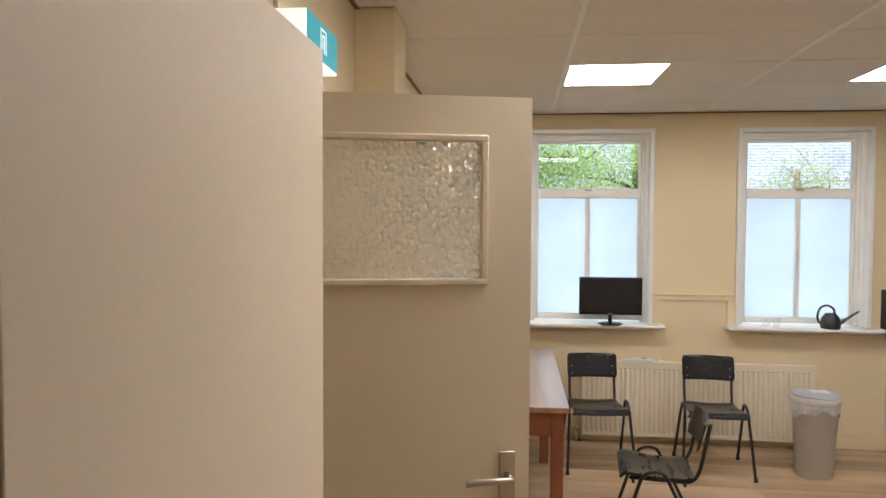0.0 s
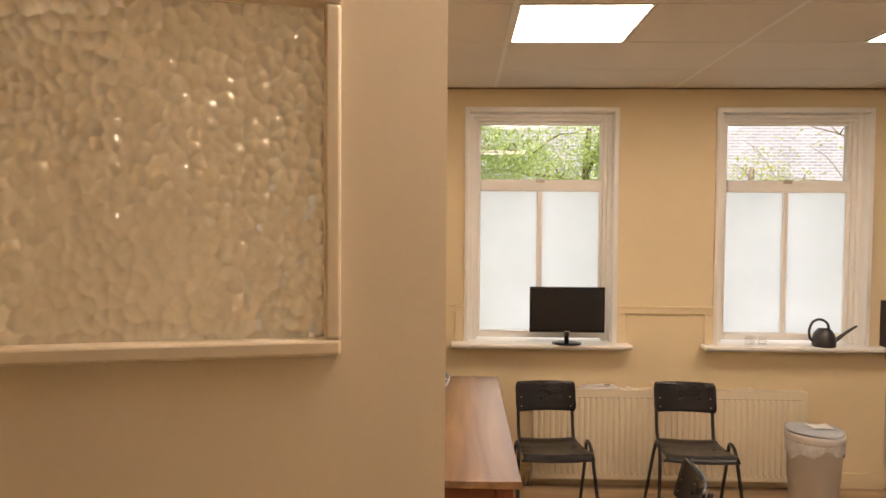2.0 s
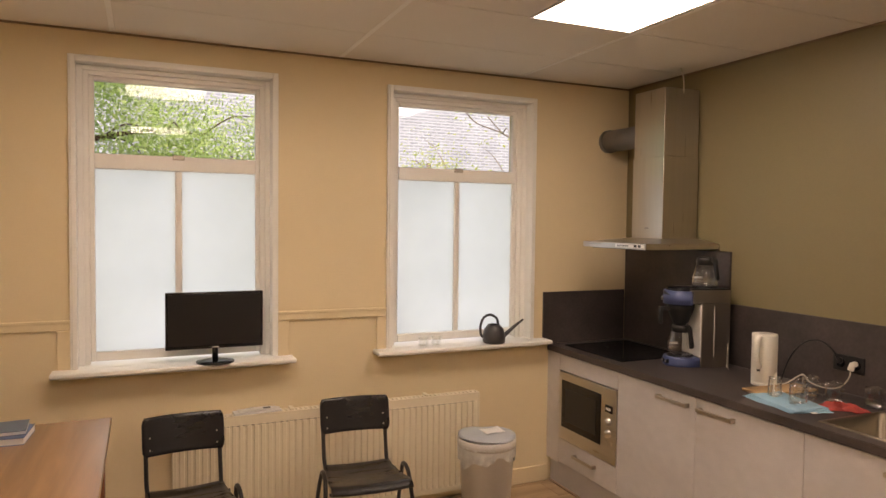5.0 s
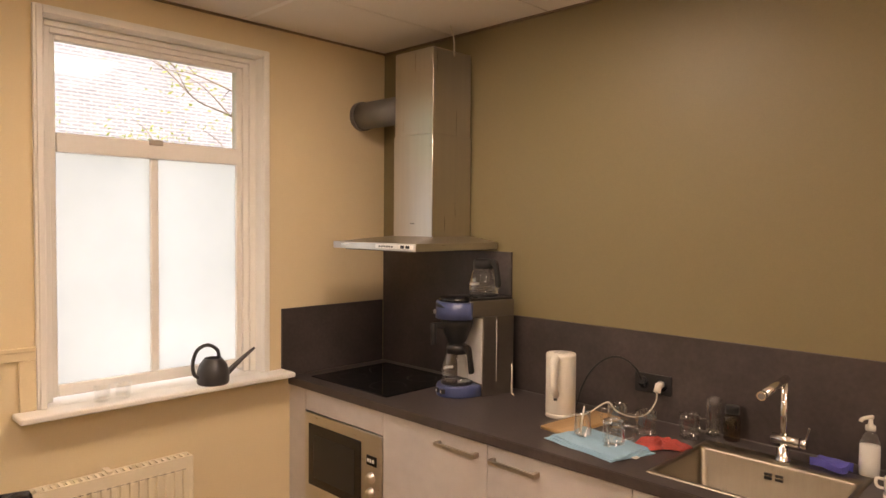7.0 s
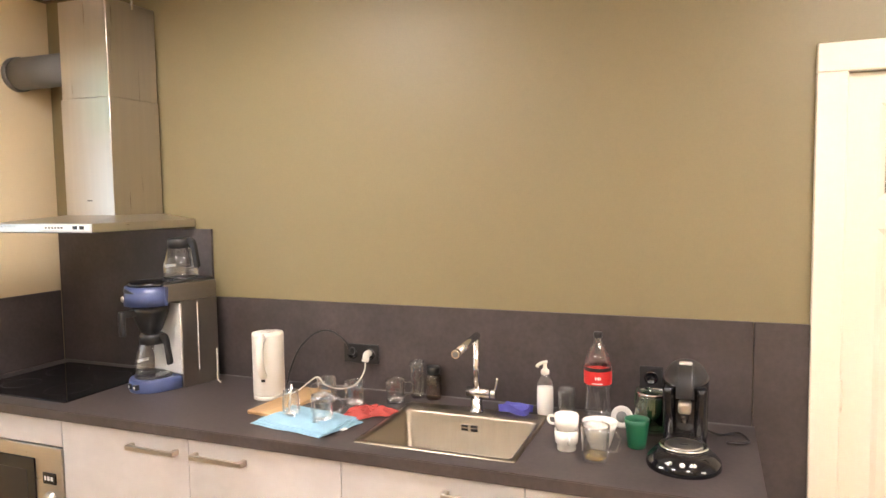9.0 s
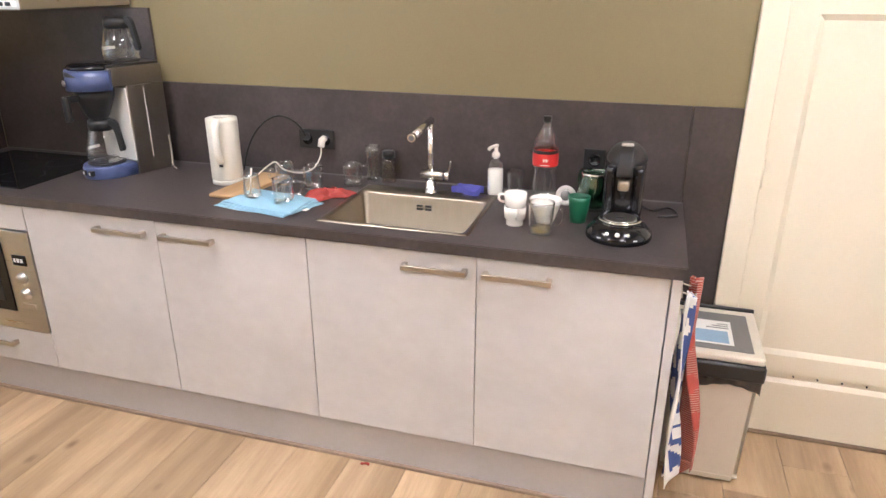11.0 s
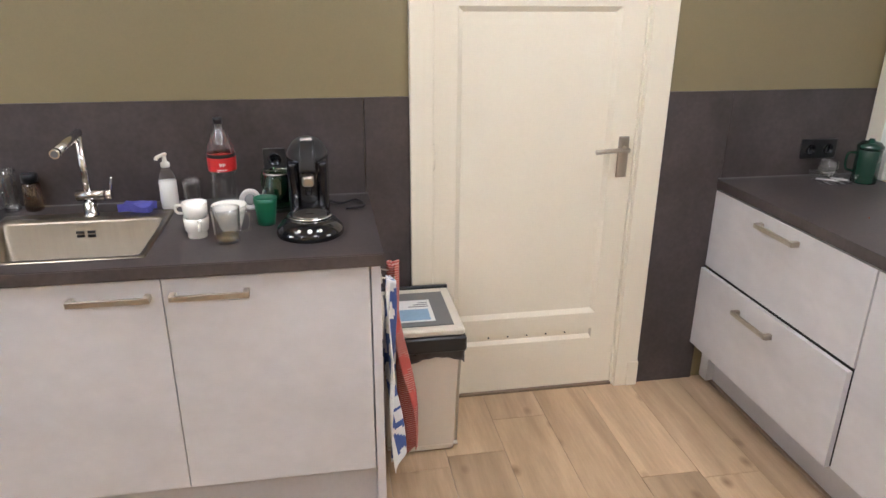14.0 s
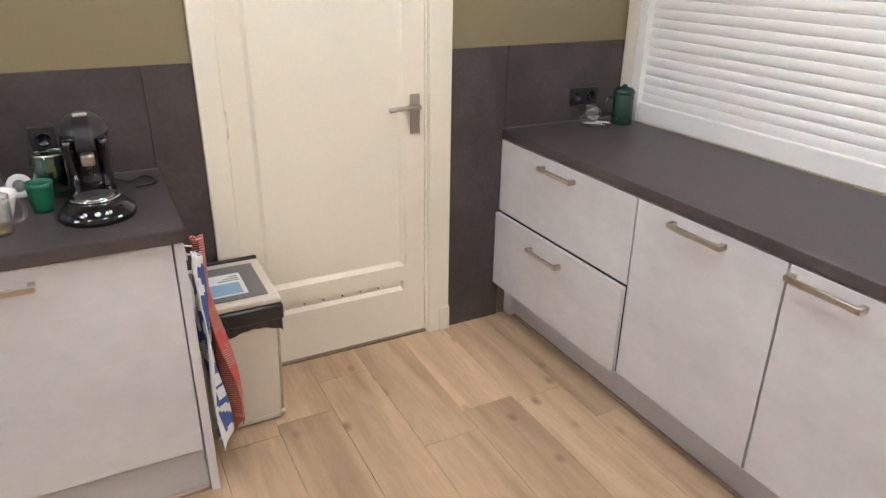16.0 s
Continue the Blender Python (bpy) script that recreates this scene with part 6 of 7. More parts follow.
# ---- glasses and cups ----
def glass_mug(x, y, z, rb, rt, h, rz, label, mat=GLASS, handle=True, group="glass mugs", tilt=0):
    t = thing("glass_mug" if handle else "glass", x, y, z, label, "glass", group, rz)
    part("bowl", vessel(rb, rt, h, 0.0028, 0.007), mat, t)
    if handle:
        r = (rb + rt) / 2
        part("handle", tube([(r - 0.002, 0, h * 0.82), (r + 0.022, 0, h * 0.84), (r + 0.033, 0, h * 0.6), (r + 0.024, 0, h * 0.32), (r - 0.003, 0, h * 0.27)], 0.0045, 8), mat, t)
    return t


CZ = TOP + 0.0185
glass_mug(3.19, 4.19, CZ, 0.034, 0.027, 0.088, 100, "clear tea glass standing upside down on the cloth", handle=False)
glass_mug(3.17, 4.05, CZ, 0.040, 0.036, 0.088, -65, "clear glass mug standing upside down on the cloth")
glass_mug(3.415, 4.178, TOP, 0.035, 0.038, 0.095, 150, "clear glass mug beside the cutting board")
glass_mug(3.415, 4.055, TOP, 0.037, 0.039, 0.092, 125, "clear glass mug behind the red cloth")
glass_mug(3.505, 3.925, TOP, 0.036, 0.038, 0.088, -60, "clear glass mug beside the sink")
glass_mug(3.59, 3.87, TOP, 0.027, 0.029, 0.145, 0, "tall clear drinking glass by the wall", handle=False, group="glasses")
glass_mug(3.575, 3.275, TOP, 0.031, 0.034, 0.09, 0, "clear drinking glass behind the cups", handle=False, group="glasses")
t = thing("spoon", 3.183, 4.195, CZ + 0.004, "small pale spoon leaning in a glass", "spoon")
part("stem", tube([(0.0, 0.0, 0.006), (0.004, -0.012, 0.105)], 0.0035, 8, smooth=False), WHITEPL, t)
t = thing("spice_jar", 3.59, 3.80, TOP, "small dark glass jar with dark lid", "jar")
part("glass", lathe([(0.0, 0.0), (0.028, 0.0), (0.030, 0.006), (0.030, 0.085), (0.022, 0.10), (0.0, 0.10)], 24), BROWNGLASS, t)
part("lid", lathe([(0.0, 0.1), (0.026, 0.1), (0.026, 0.125), (0.024, 0.128), (0.0, 0.128)], 24), BLACKPL, t)

t = thing("sponge", 3.52, 3.447, TOP, "blue sponge lying behind the sink", "sponge", rz=75)
part("block", sheet(lambda u, v: ((u - 0.5) * 0.105 + 0.004 * math.sin(7 * v), (v - 0.5) * 0.06 + 0.004 * math.sin(8 * u), 0.016 + 0.006 * math.sin(5 * u + 1) * math.sin(4 * v)), 16, 12, 0.026), SPONGE, t)

t = thing("soap_dispenser", 3.54, 3.345, TOP, "clear pump bottle half full of white soap", "soap dispenser", rz=150)
part("bottle", lathe([(0.0, 0.0), (0.029, 0.0), (0.031, 0.005), (0.031, 0.10), (0.027, 0.125), (0.014, 0.14), (0.013, 0.15), (0.0, 0.15)], 28), PETGLASS, t)
part("soap", lathe([(0.0, 0.003), (0.028, 0.003), (0.0295, 0.008), (0.0295, 0.098), (0.0, 0.1)], 28), SOAP, t, "white soap")
part("pump", lathe([(0.0, 0.148), (0.015, 0.148), (0.015, 0.162), (0.008, 0.166), (0.006, 0.185), (0.0, 0.185)], 20), WHITEPL, t)
part("nozzle", tube([(-0.008, 0, 0.19), (0.012, 0, 0.19), (0.036, 0, 0.186), (0.04, 0, 0.178)], 0.006, 10), WHITEPL, t)


def bottle():
    t = thing("soda_bottle", 3.535, 3.157, TOP, "nearly empty clear plastic soda bottle with red label", "bottle")
    t.scale = (1.0, 1.0, 0.955)
    prof = [(0.0, 0.0), (0.03, 0.0), (0.043, 0.008), (0.046, 0.035), (0.0455, 0.07), (0.042, 0.095), (0.0405, 0.112), (0.044, 0.13), (0.047, 0.145), (0.0472, 0.205), (0.045, 0.225), (0.040, 0.243), (0.030, 0.265), (0.018, 0.287), (0.0135, 0.297), (0.0135, 0.31)]
    part("bottle", lathe(prof, 36, cap=False), PETGLASS, t)
    part("cap", lathe([(0.0, 0.308), (0.0155, 0.306), (0.0155, 0.324), (0.014, 0.327), (0.0, 0.327)], 24), BLACKPL, t, "black screw cap")
    part("label", lathe([(0.0470, 0.140), (0.0478, 0.143), (0.0482, 0.188), (0.0480, 0.189)], 36, cap=False), REDLABEL, t, "red label")
    part("label_band", lathe([(0.0480, 0.189), (0.0482, 0.190), (0.0480, 0.201), (0.0474, 0.202)], 36, cap=False), BLACKLABEL, t, "black label band")
    bm = bmesh.new()
    for k in range(7):
        a = radians(168 + 6 * k)
        for z, h in ((0.166, 0.004 if k % 2 else 0.006), (0.147, 0.002)):
            if z > 0.16 and not 1 < k < 6:
                continue
            c = Matrix.Rotation(a, 3, "Z")
            q = [bm.verts.new(c @ Vector((0.0488, s * 0.0018, z + e * h))) for s, e in ((-1, -1), (1, -1), (1, 1), (-1, 1))]
            bm.faces.new(q)
    part("lettering", bm, PAPER, t, "white unreadable lettering")


bottle()


def stack_cup(x, y, z, rz, label):
    t = thing("cup", x, y, z, label, "cup", "white cups", rz)
    part("bowl", lathe([(0.0, 0.0), (0.029, 0.0), (0.030, 0.004), (0.030, 0.02), (0.036, 0.024), (0.038, 0.064), (0.036, 0.064), (0.034, 0.026), (0.026, 0.012), (0.0, 0.01)], 32, cap=False), PORCELAIN, t)
    part("handle", tube([(0.036, 0, 0.056), (0.052, 0, 0.056), (0.056, 0, 0.044), (0.05, 0, 0.033), (0.036, 0, 0.031)], 0.0045, 8), PORCELAIN, t)
    return t


stack_cup(3.222, 3.205, TOP, -160, "white porcelain cup, the lower one of a stack")
stack_cup(3.222, 3.205, TOP + 0.046, 95, "white porcelain cup stacked on another")
t = thing("wide_cup", 3.275, 3.112, TOP, "wide white porcelain cup", "cup", "white cups")
part("bowl", lathe([(0.0, 0.0), (0.03, 0.0), (0.031, 0.004), (0.038, 0.02), (0.050, 0.06), (0.055, 0.082), (0.0525, 0.082), (0.047, 0.06), (0.034, 0.02), (0.0, 0.008)], 36, cap=False), PORCELAIN, t)
part("handle", tube([(0.047, 0, 0.068), (0.07, 0, 0.066), (0.073, 0, 0.045), (0.062, 0, 0.028), (0.041, 0, 0.026)], 0.0045, 8), PORCELAIN, t)
t = glass_mug(3.163, 3.108, TOP, 0.037, 0.0425, 0.105, -88, "used glass mug with some tea remaining", group="used mugs")
part("tea", lathe([(0.0, 0.0075), (0.0315, 0.0075), (0.0325, 0.02), (0.0, 0.02)], 28), TEA, t, "thin layer of tea")
t = thing("plastic_cup", 3.312, 3.003, TOP, "plain green plastic beaker", "cup")
part("bowl", vessel(0.027, 0.038, 0.09, 0.002, 0.004), GREENPL, t)


def teapot():
    t = thing("teapot", 3.47, 2.965, TOP, "dark green glass teapot", "teapot", rz=40)
    part("bowl", lathe([(0.0, 0.0), (0.045, 0.0), (0.058, 0.02), (0.062, 0.06), (0.056, 0.10), (0.05, 0.118), (0.05, 0.13), (0.047, 0.13), (0.047, 0.116), (0.053, 0.098), (0.058, 0.06), (0.05, 0.015), (0.0, 0.006)], 32, cap=False), GREENGLASS, t)
    part("rim", lathe([(0.047, 0.128), (0.053, 0.13), (0.053, 0.136), (0.047, 0.136)], 32, cap=False), CHROME, t, "chrome rim")
    part("handle", tube([(0.05, 0, 0.12), (0.085, 0, 0.125), (0.10, 0, 0.085), (0.085, 0, 0.04), (0.058, 0, 0.03)], 0.006, 10), GREENGLASS, t)
    part("infuser", lathe([(0.0, 0.03), (0.03, 0.03), (0.034, 0.12), (0.0, 0.122)], 24), GREENENAMEL, t)


teapot()
t = thing("jar_lid", 3.478, 3.066, TOP, "round pale lid standing on its edge", "lid", rz=-8)
part("disc", lathe([(0.0, 0.0), (0.034, 0.0), (0.037, 0.004), (0.037, 0.01), (0.028, 0.013), (0.021, 0.009), (0.0, 0.009)], 32), GREYPL, t, "", pose(0, 0, 0.037, 0, -72, 0))
part("centre", lathe([(0.0, 0.0095), (0.019, 0.0095), (0.018, 0.012), (0.0, 0.0125)], 24), DARKGREY, t, "dark centre", pose(0, 0, 0.037, 0, -72, 0))


def pod_machine():
    t = thing("pod_coffee_machine", 3.205, 2.862, TOP, "glossy black pod coffee machine with round drip tray", "coffee machine")

    def ring(bm, prof, sx, sy, cx, seg=40):
        rows = [[bm.verts.new((cx + sx * r * math.cos(2 * math.pi * k / seg), sy * r * math.sin(2 * math.pi * k / seg), z)) for k in range(seg)] for r, z in prof]
        for a, b in zip(rows, rows[1:]):
            for k in range(seg):
                f = bm.faces.new((a[k], a[(k + 1) % seg], b[(k + 1) % seg], b[k]))
                f.smooth = True
        bm.faces.new(rows[0][::-1])
        bm.faces.new(rows[-1])
        return bm
    part("foot", ring(bmesh.new(), [(0.98, 0.0), (1.0, 0.006), (0.97, 0.022), (0.80, 0.042), (0.66, 0.05)], 0.108, 0.105, 0.0), GLOSSBLACK, t, "domed glossy foot")
    part("drip_tray", lathe([(0.0, 0.05), (0.068, 0.05), (0.07, 0.054), (0.064, 0.058), (0.06, 0.053), (0.0, 0.053)], 36, 0.02, 0, cap=False), CHROME, t, "steel drip tray")
    part("tray_plate", lathe([(0.0, 0.0525), (0.05, 0.0525), (0.052, 0.056), (0.047, 0.057), (0.0, 0.0545)], 36, 0.02, 0, cap=False), STEEL, t, "dished steel cup plate")
    part("tray_slot", box_bm(0.015, 0.025, -0.012, 0.012, 0.0545, 0.0552), DARKGREY, t)
    for y, r in ((-0.032, 0.006), (0.0, 0.008), (0.032, 0.006)):
        part("button", lathe([(0.0, 0.0), (r, 0.0), (r * 0.8, 0.003), (0.0, 0.0035)], 18), PAPER, t, "pale round button", pose(-0.0945 + abs(y) * 0.2, y, 0.034, 0, -38, 0))
    bm = bmesh.new()
    for y in (-0.055, -0.02, 0.02, 0.055):
        cuboid(bm, -0.1075 + abs(y) * 0.28, -0.1 + abs(y) * 0.28, y - 0.006, y + 0.006, 0.018, 0.0205)
    part("printed_marks", bm, PAPER, t, "pale printed marks")
    # column: arched body seen from the front
    bm = bmesh.new()
    prof = ((0.02, 0.064, 0.085), (0.10, 0.065, 0.09), (0.17, 0.066, 0.085), (0.205, 0.066, 0.085), (0.212, 0.06, 0.09))
    rows = []
    for z, w, x0 in prof:
        c = (x0 + 0.27) / 2
        rx = (0.27 - x0) / 2
        rows.append([bm.verts.new((c - rx * (abs(math.cos(g)) ** 0.6) * (1 if math.cos(g) > 0 else -1), w * (abs(math.sin(g)) ** 0.7) * (1 if math.sin(g) > 0 else -1), z)) for g in [2 * math.pi * k / 32 for k in range(32)]])
    for a, b in zip(rows, rows[1:]):
        for k in range(32):
            f = bm.faces.new((a[k], a[(k + 1) % 32], b[(k + 1) % 32], b[k]))
            f.smooth = True
    bm.faces.new(rows[0])
    bm.faces.new(rows[-1])
    bmesh.ops.recalc_face_normals(bm, faces=bm.faces[:])
    part("column", bm, DARKGLOSS, t, "dark satin arched column")
    part("cap", sheet(lambda u, v: (0.168 + 0.084 * v * math.cos(2 * math.pi * u), 0.061 * v * math.sin(2 * math.pi * u), 0.216 + 0.040 * (1 - v ** 4) + 0.012 * v * math.cos(2 * math.pi * u)), 44, 14, 0.012), SATINGREY, t, "satin grey domed lid")
    part("front_lever", sheet(lambda u, v: (0.062 + 0.075 * v * v, (u - 0.5) * 0.050, 0.178 + 0.088 * math.sin(1.5 * v)), 6, 12, 0.011), BLACKPL, t, "satin black closing lever")
    for w in (-1, 1):
        part("side_pillar", tube([(0.092, w * 0.045, 0.03), (0.088, w * 0.046, 0.12), (0.086, w * 0.047, 0.205)], 0.017, 16), GLOSSBLACK, t, "glossy black pillar")
    part("lever_tip", box_bm(0.112, 0.140, -0.019, 0.019, 0.267, 0.274, 0.003), GREYPL, t, "grey lever tip")
    part("spout", box_bm(0.042, 0.09, -0.018, 0.018, 0.135, 0.170, 0.008), NICKEL, t, "metallic coffee spout")
    part("spout_nozzle", tube([(0.066, 0, 0.137), (0.066, 0, 0.105)], 0.012, 16, smooth=False, taper=0.8), DARKGLOSS, t)
    part("water_tank", box_bm(0.20, 0.285, -0.05, 0.05, 0.03, 0.215, 0.012), BLACKGLASS, t, "dark smoked tank")
    part("power_cable", tube([(0.27, -0.04, 0.03), (0.29, -0.10, 0.006), (0.33, -0.16, 0.005), (0.25, -0.185, 0.005), (0.22, -0.12, 0.006)], 0.004, 8), BLACKPL, t, "black power cable")


pod_machine()

# ---- short worktop: canister, tray ----
t = thing("canister", 3.49, 0.655, TOP, "dark green enamel canister with clip lid", "canister")
part("body", lathe([(0.0, 0.0), (0.045, 0.0), (0.047, 0.004), (0.047, 0.135), (0.045, 0.138), (0.0, 0.138)], 32), GREENENAMEL, t)
part("lid", lathe([(0.0, 0.138), (0.049, 0.138), (0.049, 0.15), (0.035, 0.165), (0.012, 0.17), (0.01, 0.178), (0.0, 0.18)], 32), GREENENAMEL, t)
part("handle", tube([(0.02, 0.043, 0.12), (0.025, 0.075, 0.115), (0.02, 0.078, 0.06), (0.015, 0.044, 0.045)], 0.005, 8), GREENENAMEL, t)
t = thing("plastic_tray", 3.515, 0.775, TOP, "small clear plastic tray with white sachets", "tray")
bm = bmesh.new()
q0, q1 = (-0.045, 0.045, -0.062, 0.062), (-0.055, 0.055, -0.072, 0.072)
a = [bm.verts.new(p) for p in ((q0[0], q0[2], 0.001), (q0[1], q0[2], 0.001), (q0[1], q0[3], 0.001), (q0[0], q0[3], 0.001))]
b = [bm.verts.new(p) for p in ((q1[0], q1[2], 0.04), (q1[1], q1[2], 0.04), (q1[1], q1[3], 0.04), (q1[0], q1[3], 0.04))]
bm.faces.new(a)
for k in range(4):
    bm.faces.new((a[k], a[(k + 1) % 4], b[(k + 1) % 4], b[k]))
bmesh.ops.solidify(bm, geom=bm.faces[:], thickness=0.0015)
part("tray", bm, PETGLASS, t)
for k in range(4):
    part("sachet", box_bm(-0.035, 0.035, -0.008, 0.008, 0.0, 0.006, 0.002), PAPER, t, "white paper sachet", pose(-0.004, -0.045 + 0.028 * k, 0.006 + 0.004 * (k % 2), 0, 8, 12 * k - 20))
t = thing("glass_bowl", 3.535, 0.79, TOP + 0.022, "small clear glass bowl in the tray", "bowl")
part("bowl", lathe([(0.0, 0.0), (0.02, 0.0), (0.038, 0.03), (0.034, 0.062), (0.031, 0.062), (0.035, 0.03), (0.018, 0.004), (0.0, 0.004)], 28, cap=False), GLASS, t)
t = thing("coffee_bean", 3.06, 0.99, TOP, "tiny brown crumb on the worktop", "crumb")
part("bean", lathe([(0.0, 0.0), (0.003, 0.001), (0.0035, 0.003), (0.0, 0.005)], 8), TWIG, t)

# ---- on the sill and the radiator ----
for dx, rz in ((0.0, 10), (0.085, -15)):
    t = thing("tealight_glass", 2.06 + dx, 5.80, WZ0, "small clear glass tealight holder on the sill", "glass", "tealight holders", rz)
    part("bowl", vessel(0.03, 0.034, 0.065, 0.004, 0.012, 20), GLASS, t)
t = thing("booklet", 1.055, 5.795, 0.682, "stack of pale papers lying on the radiator", "papers", rz=3)
part("cover", box_bm(-0.13, 0.13, -0.035, 0.035, 0.0, 0.012, 0.002), PAPER, t)
part("loose_sheet", sheet(lambda u, v: (-0.11 + 0.22 * u, -0.03 + 0.06 * v, 0.016 + 0.006 * math.sin(3 * u)), 8, 3, 0.001), PAPER, t)
part("clip", box_bm(0.03, 0.07, -0.02, 0.0, 0.02, 0.026, 0.002), DARKGREY, t)

# ---- on the table ----
TZ = 0.858
t = thing("wire_stand", -0.315, 4.735, TZ, "dark wire ring stand under the jar", "stand")
for nm, z in (("bottom_ring", 0.004), ("top_ring", 0.092)):
    part(nm, tube([(0.086 * math.cos(2 * math.pi * k / 36), 0.086 * math.sin(2 * math.pi * k / 36), z) for k in range(37)], 0.0035, 8, smooth=False), BLACKTUBE, t)
part("cross_wire", tube([(-0.086, 0, 0.088), (0.086, 0, 0.088)], 0.003, 8, smooth=False), BLACKTUBE, t)
part("cross_wire", tube([(0, -0.086, 0.088), (0, 0.086, 0.088)], 0.003, 8, smooth=False), BLACKTUBE, t)
for k in range(6):
    a = 2 * math.pi * k / 6 + 0.3
    part("upright", tube([(0.086 * math.cos(a), 0.086 * math.sin(a), 0.004), (0.086 * math.cos(a), 0.086 * math.sin(a), 0.155 if k % 2 else 0.092)], 0.003, 8, smooth=False), BLACKTUBE, t)
part("guard_ring", tube([(0.086 * math.cos(2 * math.pi * k / 36), 0.086 * math.sin(2 * math.pi * k / 36), 0.155) for k in range(37)], 0.003, 8, smooth=False), BLACKTUBE, t)
JZ = TZ + 0.094
t = thing("glass_jar", -0.315, 4.735, JZ, "large clear glass jar holding the decorated branch", "jar")
prof = [(0.0, 0.0), (0.07, 0.0), (0.079, 0.012), (0.079, 0.19), (0.07, 0.225), (0.054, 0.245), (0.052, 0.27), (0.057, 0.274), (0.057, 0.288)]
part("glass", lathe(prof, 40, cap=False), GLASS, t)
part("neck_wire", tube([(0.0585 * math.cos(2 * math.pi * k / 30), 0.0585 * math.sin(2 * math.pi * k / 30), 0.262) for k in range(31)], 0.002, 6, smooth=False), NICKEL, t)


def decorated_branch():
    t = thing("decorated_branch", -0.335, 4.735, JZ + 0.007, "dark branch with paper leaves in red and green", "decoration")
    part("stem", tube([(0.0, 0.0, 0.0), (0.008, 0.0, 0.15), (0.0, 0.0, 0.33), (0.005, 0, 0.575)], 0.027, 12, taper=0.85), BARK, t, "thick dark bark stem")
    rng = random.Random(21)
    twigs = [[(0.0, 0, 0.26), (0.10, -0.02, 0.31), (0.20, -0.04, 0.37), (0.27, -0.05, 0.455)],
             [(0.0, 0, 0.34), (0.05, -0.02, 0.40), (0.10, -0.03, 0.47), (0.13, -0.03, 0.51)],
             [(0.0, 0, 0.28), (-0.09, -0.03, 0.34), (-0.16, -0.04, 0.42), (-0.20, -0.05, 0.44)],
             [(0.0, 0, 0.42), (-0.05, -0.03, 0.53), (-0.09, -0.04, 0.64), (-0.07, -0.05, 0.76)],
             [(0.0, 0, 0.46), (-0.10, -0.02, 0.56), (-0.15, 0.0, 0.60), (-0.19, 0.02, 0.66)],
             [(0.0, 0, 0.30), (0.06, 0.05, 0.33), (0.13, 0.08, 0.36), (0.19, 0.1, 0.36)]]
    for p in twigs:
        part("twig", tube(p, 0.0085, 8, taper=0.45), TWIG, t, "reddish twig")

    def leaf(x, y, z, s, rot, mat, nm="leaf"):
        # pointed oval paper leaf, gently cupped
        bm = sheet(lambda u, v: ((v - 0.5) * 2 * s * 0.33 * math.sin(math.pi * min(0.98, max(0.02, u))) ** 0.8, 0.15 * s * math.sin(math.pi * u) * (v - 0.5) ** 2 * 4, -s * u), 8, 4, 0.0012)
        part(nm, bm, mat, t, "", pose(x, y, z, *rot))
    spots = []
    for p in twigs:
        q = smooth_path(p, 4)
        spots += [v for v in q[3:]]
    mats = [LEAFGREEN, LEAFLIGHT, LEAFRED, LEAFORANGE, LEAFRED, LEAFGREEN]
    for k, v in enumerate(spots):
        for j in range(k % 2 + (k % 5 == 0)):
            m = mats[(k * 2 + j * 3 + k // 3) % 6]
            leaf(v.x + rng.uniform(-0.012, 0.012), v.y - 0.01 + rng.uniform(-0.015, 0.01), v.z + 0.012, rng.uniform(0.035, 0.065), (rng.uniform(-30, 30), rng.uniform(-40, 40), rng.uniform(-70, 70)), m)
    for x, z, s, ry in ((-0.07, 0.80, 0.085, 70), (-0.10, 0.74, 0.10, 10), (-0.12, 0.34, 0.12, 15), (-0.10, 0.47, 0.07, -20), (-0.05, 0.33, 0.10, 5)):
        leaf(x, -0.05, z, s, (0, ry, 10), LEAFGREEN if s > 0.08 else LEAFLIGHT)
    leaf(-0.03, -0.065, 0.40, 0.10, (0, 5, 0), PAPER, "white_pendant")
    leaf(0.12, -0.05, 0.305, 0.07, (0, -8, 20), PAPER, "white_pendant")
    part("ribbon", sheet(lambda u, v: (0.27 + 0.006 * (u - 0.5), -0.052, 0.45 - 0.14 * v), 1, 8, 0.001), LEAFORANGE, t, "thin orange ribbon")
    # red paper star
    bm = bmesh.new()
    pts = [(0.042 * (1 if k % 2 == 0 else 0.42) * math.sin(math.pi * k / 5), 0.042 * (1 if k % 2 == 0 else 0.42) * math.cos(math.pi * k / 5)) for k in range(10)]
    f = [bm.verts.new((x, -0.002, z)) for x, z in pts]
    g = [bm.verts.new((x, 0.002, z)) for x, z in pts]
    bm.faces.new(f)
    bm.faces.new(g[::-1])
    for k in range(10):
        bm.faces.new((f[k], g[k], g[(k + 1) % 10], f[(k + 1) % 10]))
    part("star", bm, LEAFRED, t, "red paper star", pose(-0.05, -0.06, 0.62, 5, 10, 0))
    # yellow paper flower
    part("flower", lathe([(0.0, 0.0), (0.03, 0.002), (0.028, 0.006), (0.0, 0.004)], 8), surface("yellow paper", (0.62, 0.46, 0.06), 0.7), t, "yellow paper flower", pose(0.15, -0.04, 0.50, 75, 0, 0))


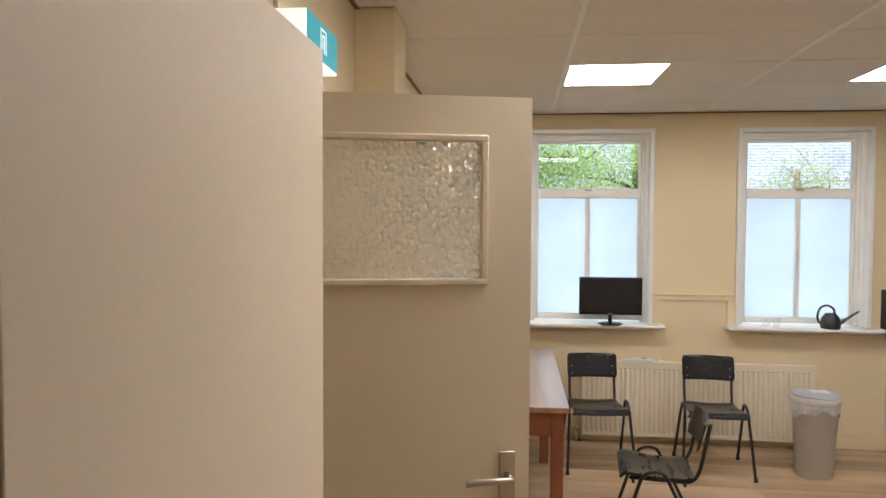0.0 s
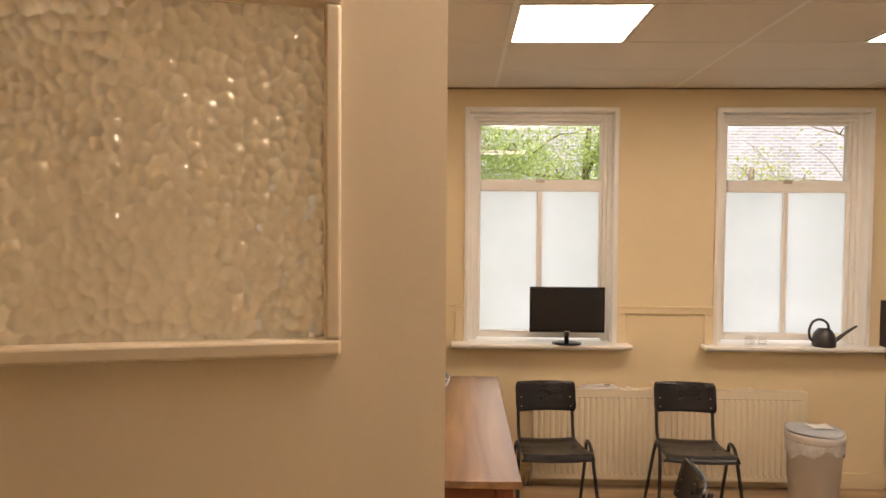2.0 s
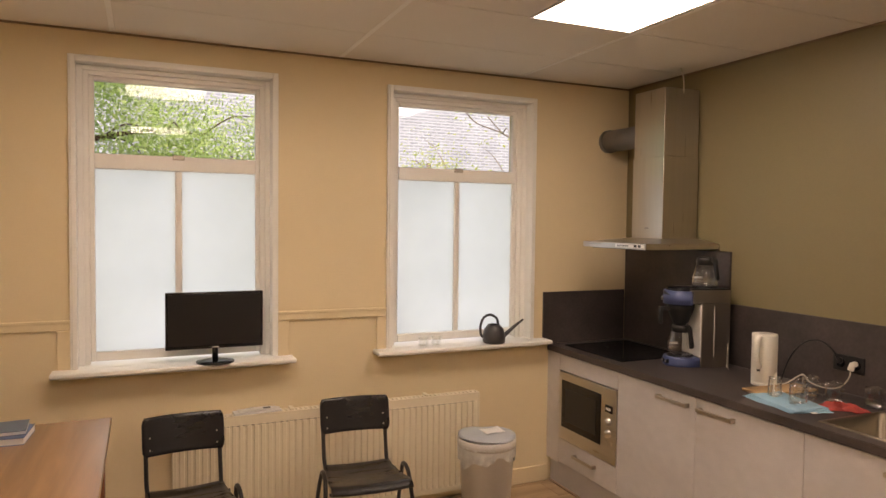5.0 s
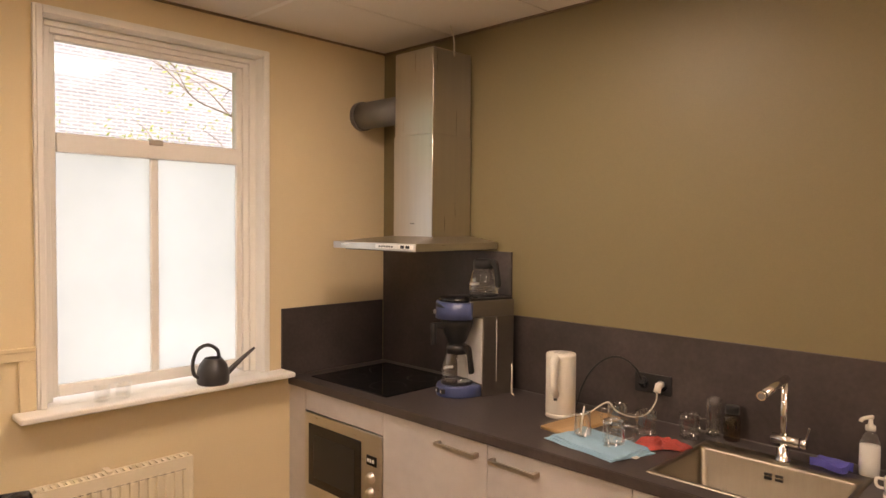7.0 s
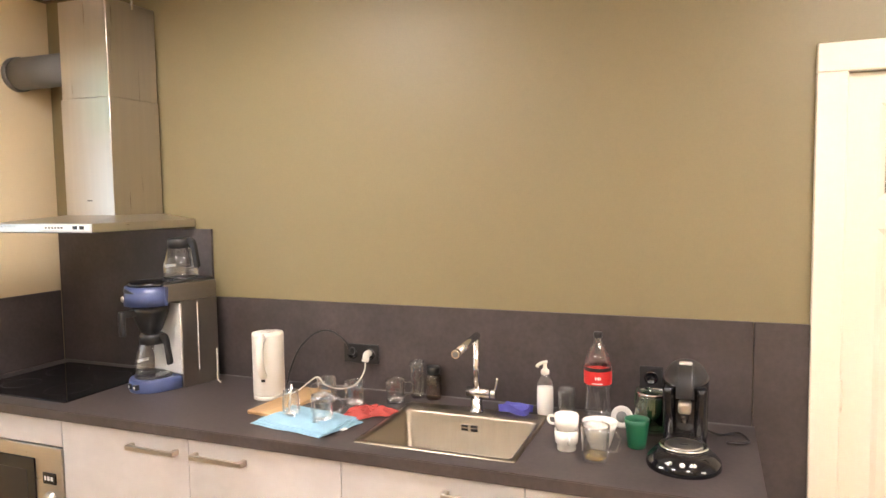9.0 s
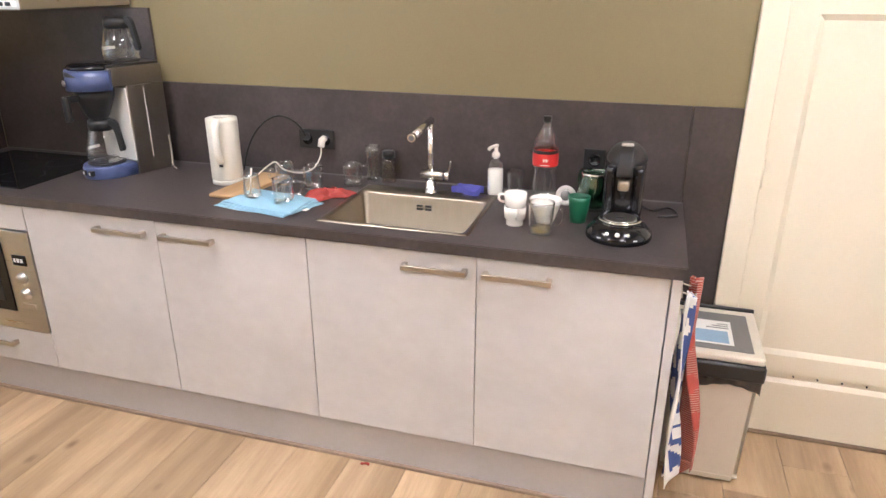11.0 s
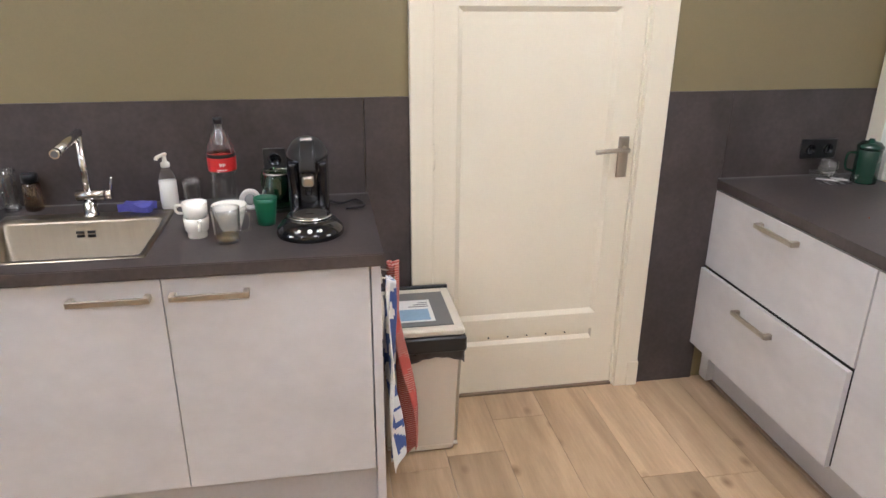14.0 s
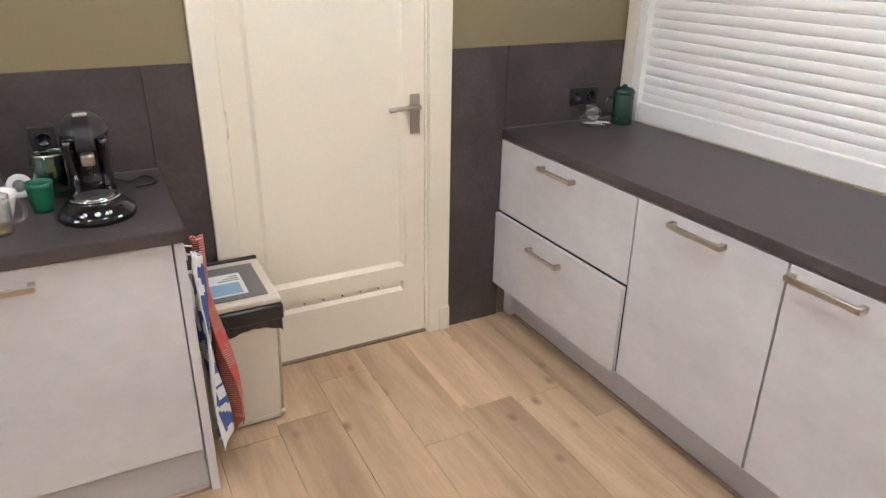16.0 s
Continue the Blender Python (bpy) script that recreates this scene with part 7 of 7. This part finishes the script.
decorated_branch()
t = thing("tin", -0.055, 4.475, TZ, "plain metal storage tin with lid", "tin")
part("body", lathe([(0.0, 0.0), (0.046, 0.0), (0.048, 0.0005), (0.05, 0.003), (0.05, 0.006), (0.05, 0.07), (0.05, 0.131), (0.0485, 0.134)], 48), TINMETAL, t)
part("lid", lathe([(0.0505, 0.133), (0.0522, 0.1335), (0.0525, 0.136), (0.0525, 0.145), (0.0525, 0.155), (0.051, 0.159), (0.048, 0.160), (0.046, 0.158), (0.042, 0.157), (0.0, 0.157)], 48), TINMETAL, t)


t = thing("bowl", -0.42, 3.86, TZ, "cream ceramic bowl on the table", "bowl")
part("bowl", lathe([(0.0, 0.0), (0.035, 0.0), (0.04, 0.004), (0.07, 0.045), (0.078, 0.068), (0.075, 0.068), (0.066, 0.045), (0.034, 0.008), (0.0, 0.006)], 36, cap=False), PORCELAIN, t)


def book(x, y, z, w, d, h, rz, cover, label):
    t = thing("book", x, y, z, label, "book", "books on the table", rz)
    part("cover", box_bm(-w / 2, w / 2, -d / 2, d / 2, 0.0, 0.0025, 0.0008), cover, t)
    part("cover", box_bm(-w / 2, w / 2, -d / 2, d / 2, h - 0.0025, h, 0.0008), cover, t)
    part("pages", box_bm(-w / 2 + 0.004, w / 2 - 0.002, -d / 2 + 0.004, d / 2 - 0.004, 0.0025, h - 0.0025), PAPER, t, "white pages")
    part("spine", box_bm(-w / 2 - 0.0015, -w / 2 + 0.0015, -d / 2, d / 2, 0.0, h, 0.0008), cover, t)
    return t


book(-0.09, 5.13, TZ, 0.27, 0.20, 0.03, -4, BOOKBLUE, "blue covered book lying flat on the table")
book(-0.075, 5.14, TZ + 0.03, 0.22, 0.17, 0.018, 3, surface("grey blue cover", (0.12, 0.16, 0.21), 0.5), "thin grey-blue book on top of another")
t = thing("photo_booklet", -0.285, 5.10, TZ, "white and black photo booklet on the table", "booklet", rz=10)
part("pages", box_bm(-0.085, 0.085, -0.09, 0.09, 0.0, 0.014, 0.002), PAPER, t)
part("picture", box_bm(-0.07, 0.075, 0.01, 0.08, 0.0142, 0.0152), BLACKLABEL, t, "dark picture")
part("picture", box_bm(-0.02, 0.03, -0.075, -0.03, 0.0142, 0.0152), LEAFRED, t, "small red picture")
part("picture", box_bm(-0.075, -0.035, -0.08, -0.03, 0.0142, 0.0152), BLACKLABEL, t, "small dark picture")
t = thing("paper_stack", -0.47, 5.11, TZ, "low stack of grey papers on the table", "papers", rz=-6)
part("stack", box_bm(-0.09, 0.09, -0.1, 0.1, 0.0, 0.03, 0.003), GREYPL, t)
part("top_sheet", box_bm(-0.085, 0.08, -0.095, 0.09, 0.0302, 0.032), PAPER, t)

t = thing("red_crumb", 2.995, 3.70, 0.0, "tiny red scrap lying on the floor by the plinth", "scrap")
part("scrap", sheet(lambda u, v: (0.012 * (u - 0.5), 0.035 * (v - 0.5), 0.003 + 0.003 * math.sin(5 * v)), 4, 6, 0.002), REDCLOTH, t)


# ---- floor planks ----
PW = 0.2265
meshes = {}
rng = random.Random(5)
k = -14
while True:
    y0 = 1.503 + PW * k
    k += 1
    if y0 > YW:
        break
    lo, hi = (-1.0, 1.4) if y0 + PW < YF else (XL - 0.02 if not 1.5 < y0 < 2.6 else -1.7, XR)
    x = lo - rng.random() * 1.0
    cuts = []
    if abs(y0 - 1.503) < 0.01:
        x = 3.01 - 1.29 * 4
    while x < hi:
        a, b = max(x, lo), min(x + 1.29, hi)
        x += 1.29
        c, d = max(y0, -1.5), min(y0 + PW, YW)
        if b - a < 0.03 or d - c < 0.02:
            continue
        key = (round(b - a, 3), round(d - c, 3))
        if key not in meshes:
            meshes[key] = finish("plank", box_bm(0.0006, b - a - 0.0006, 0.0006, d - c - 0.0006, -0.012, 0.0, 0.0012), OAK)
        p = new("plank", meshes[key])
        p.parent = bed
        p.location = (a, c, 0)
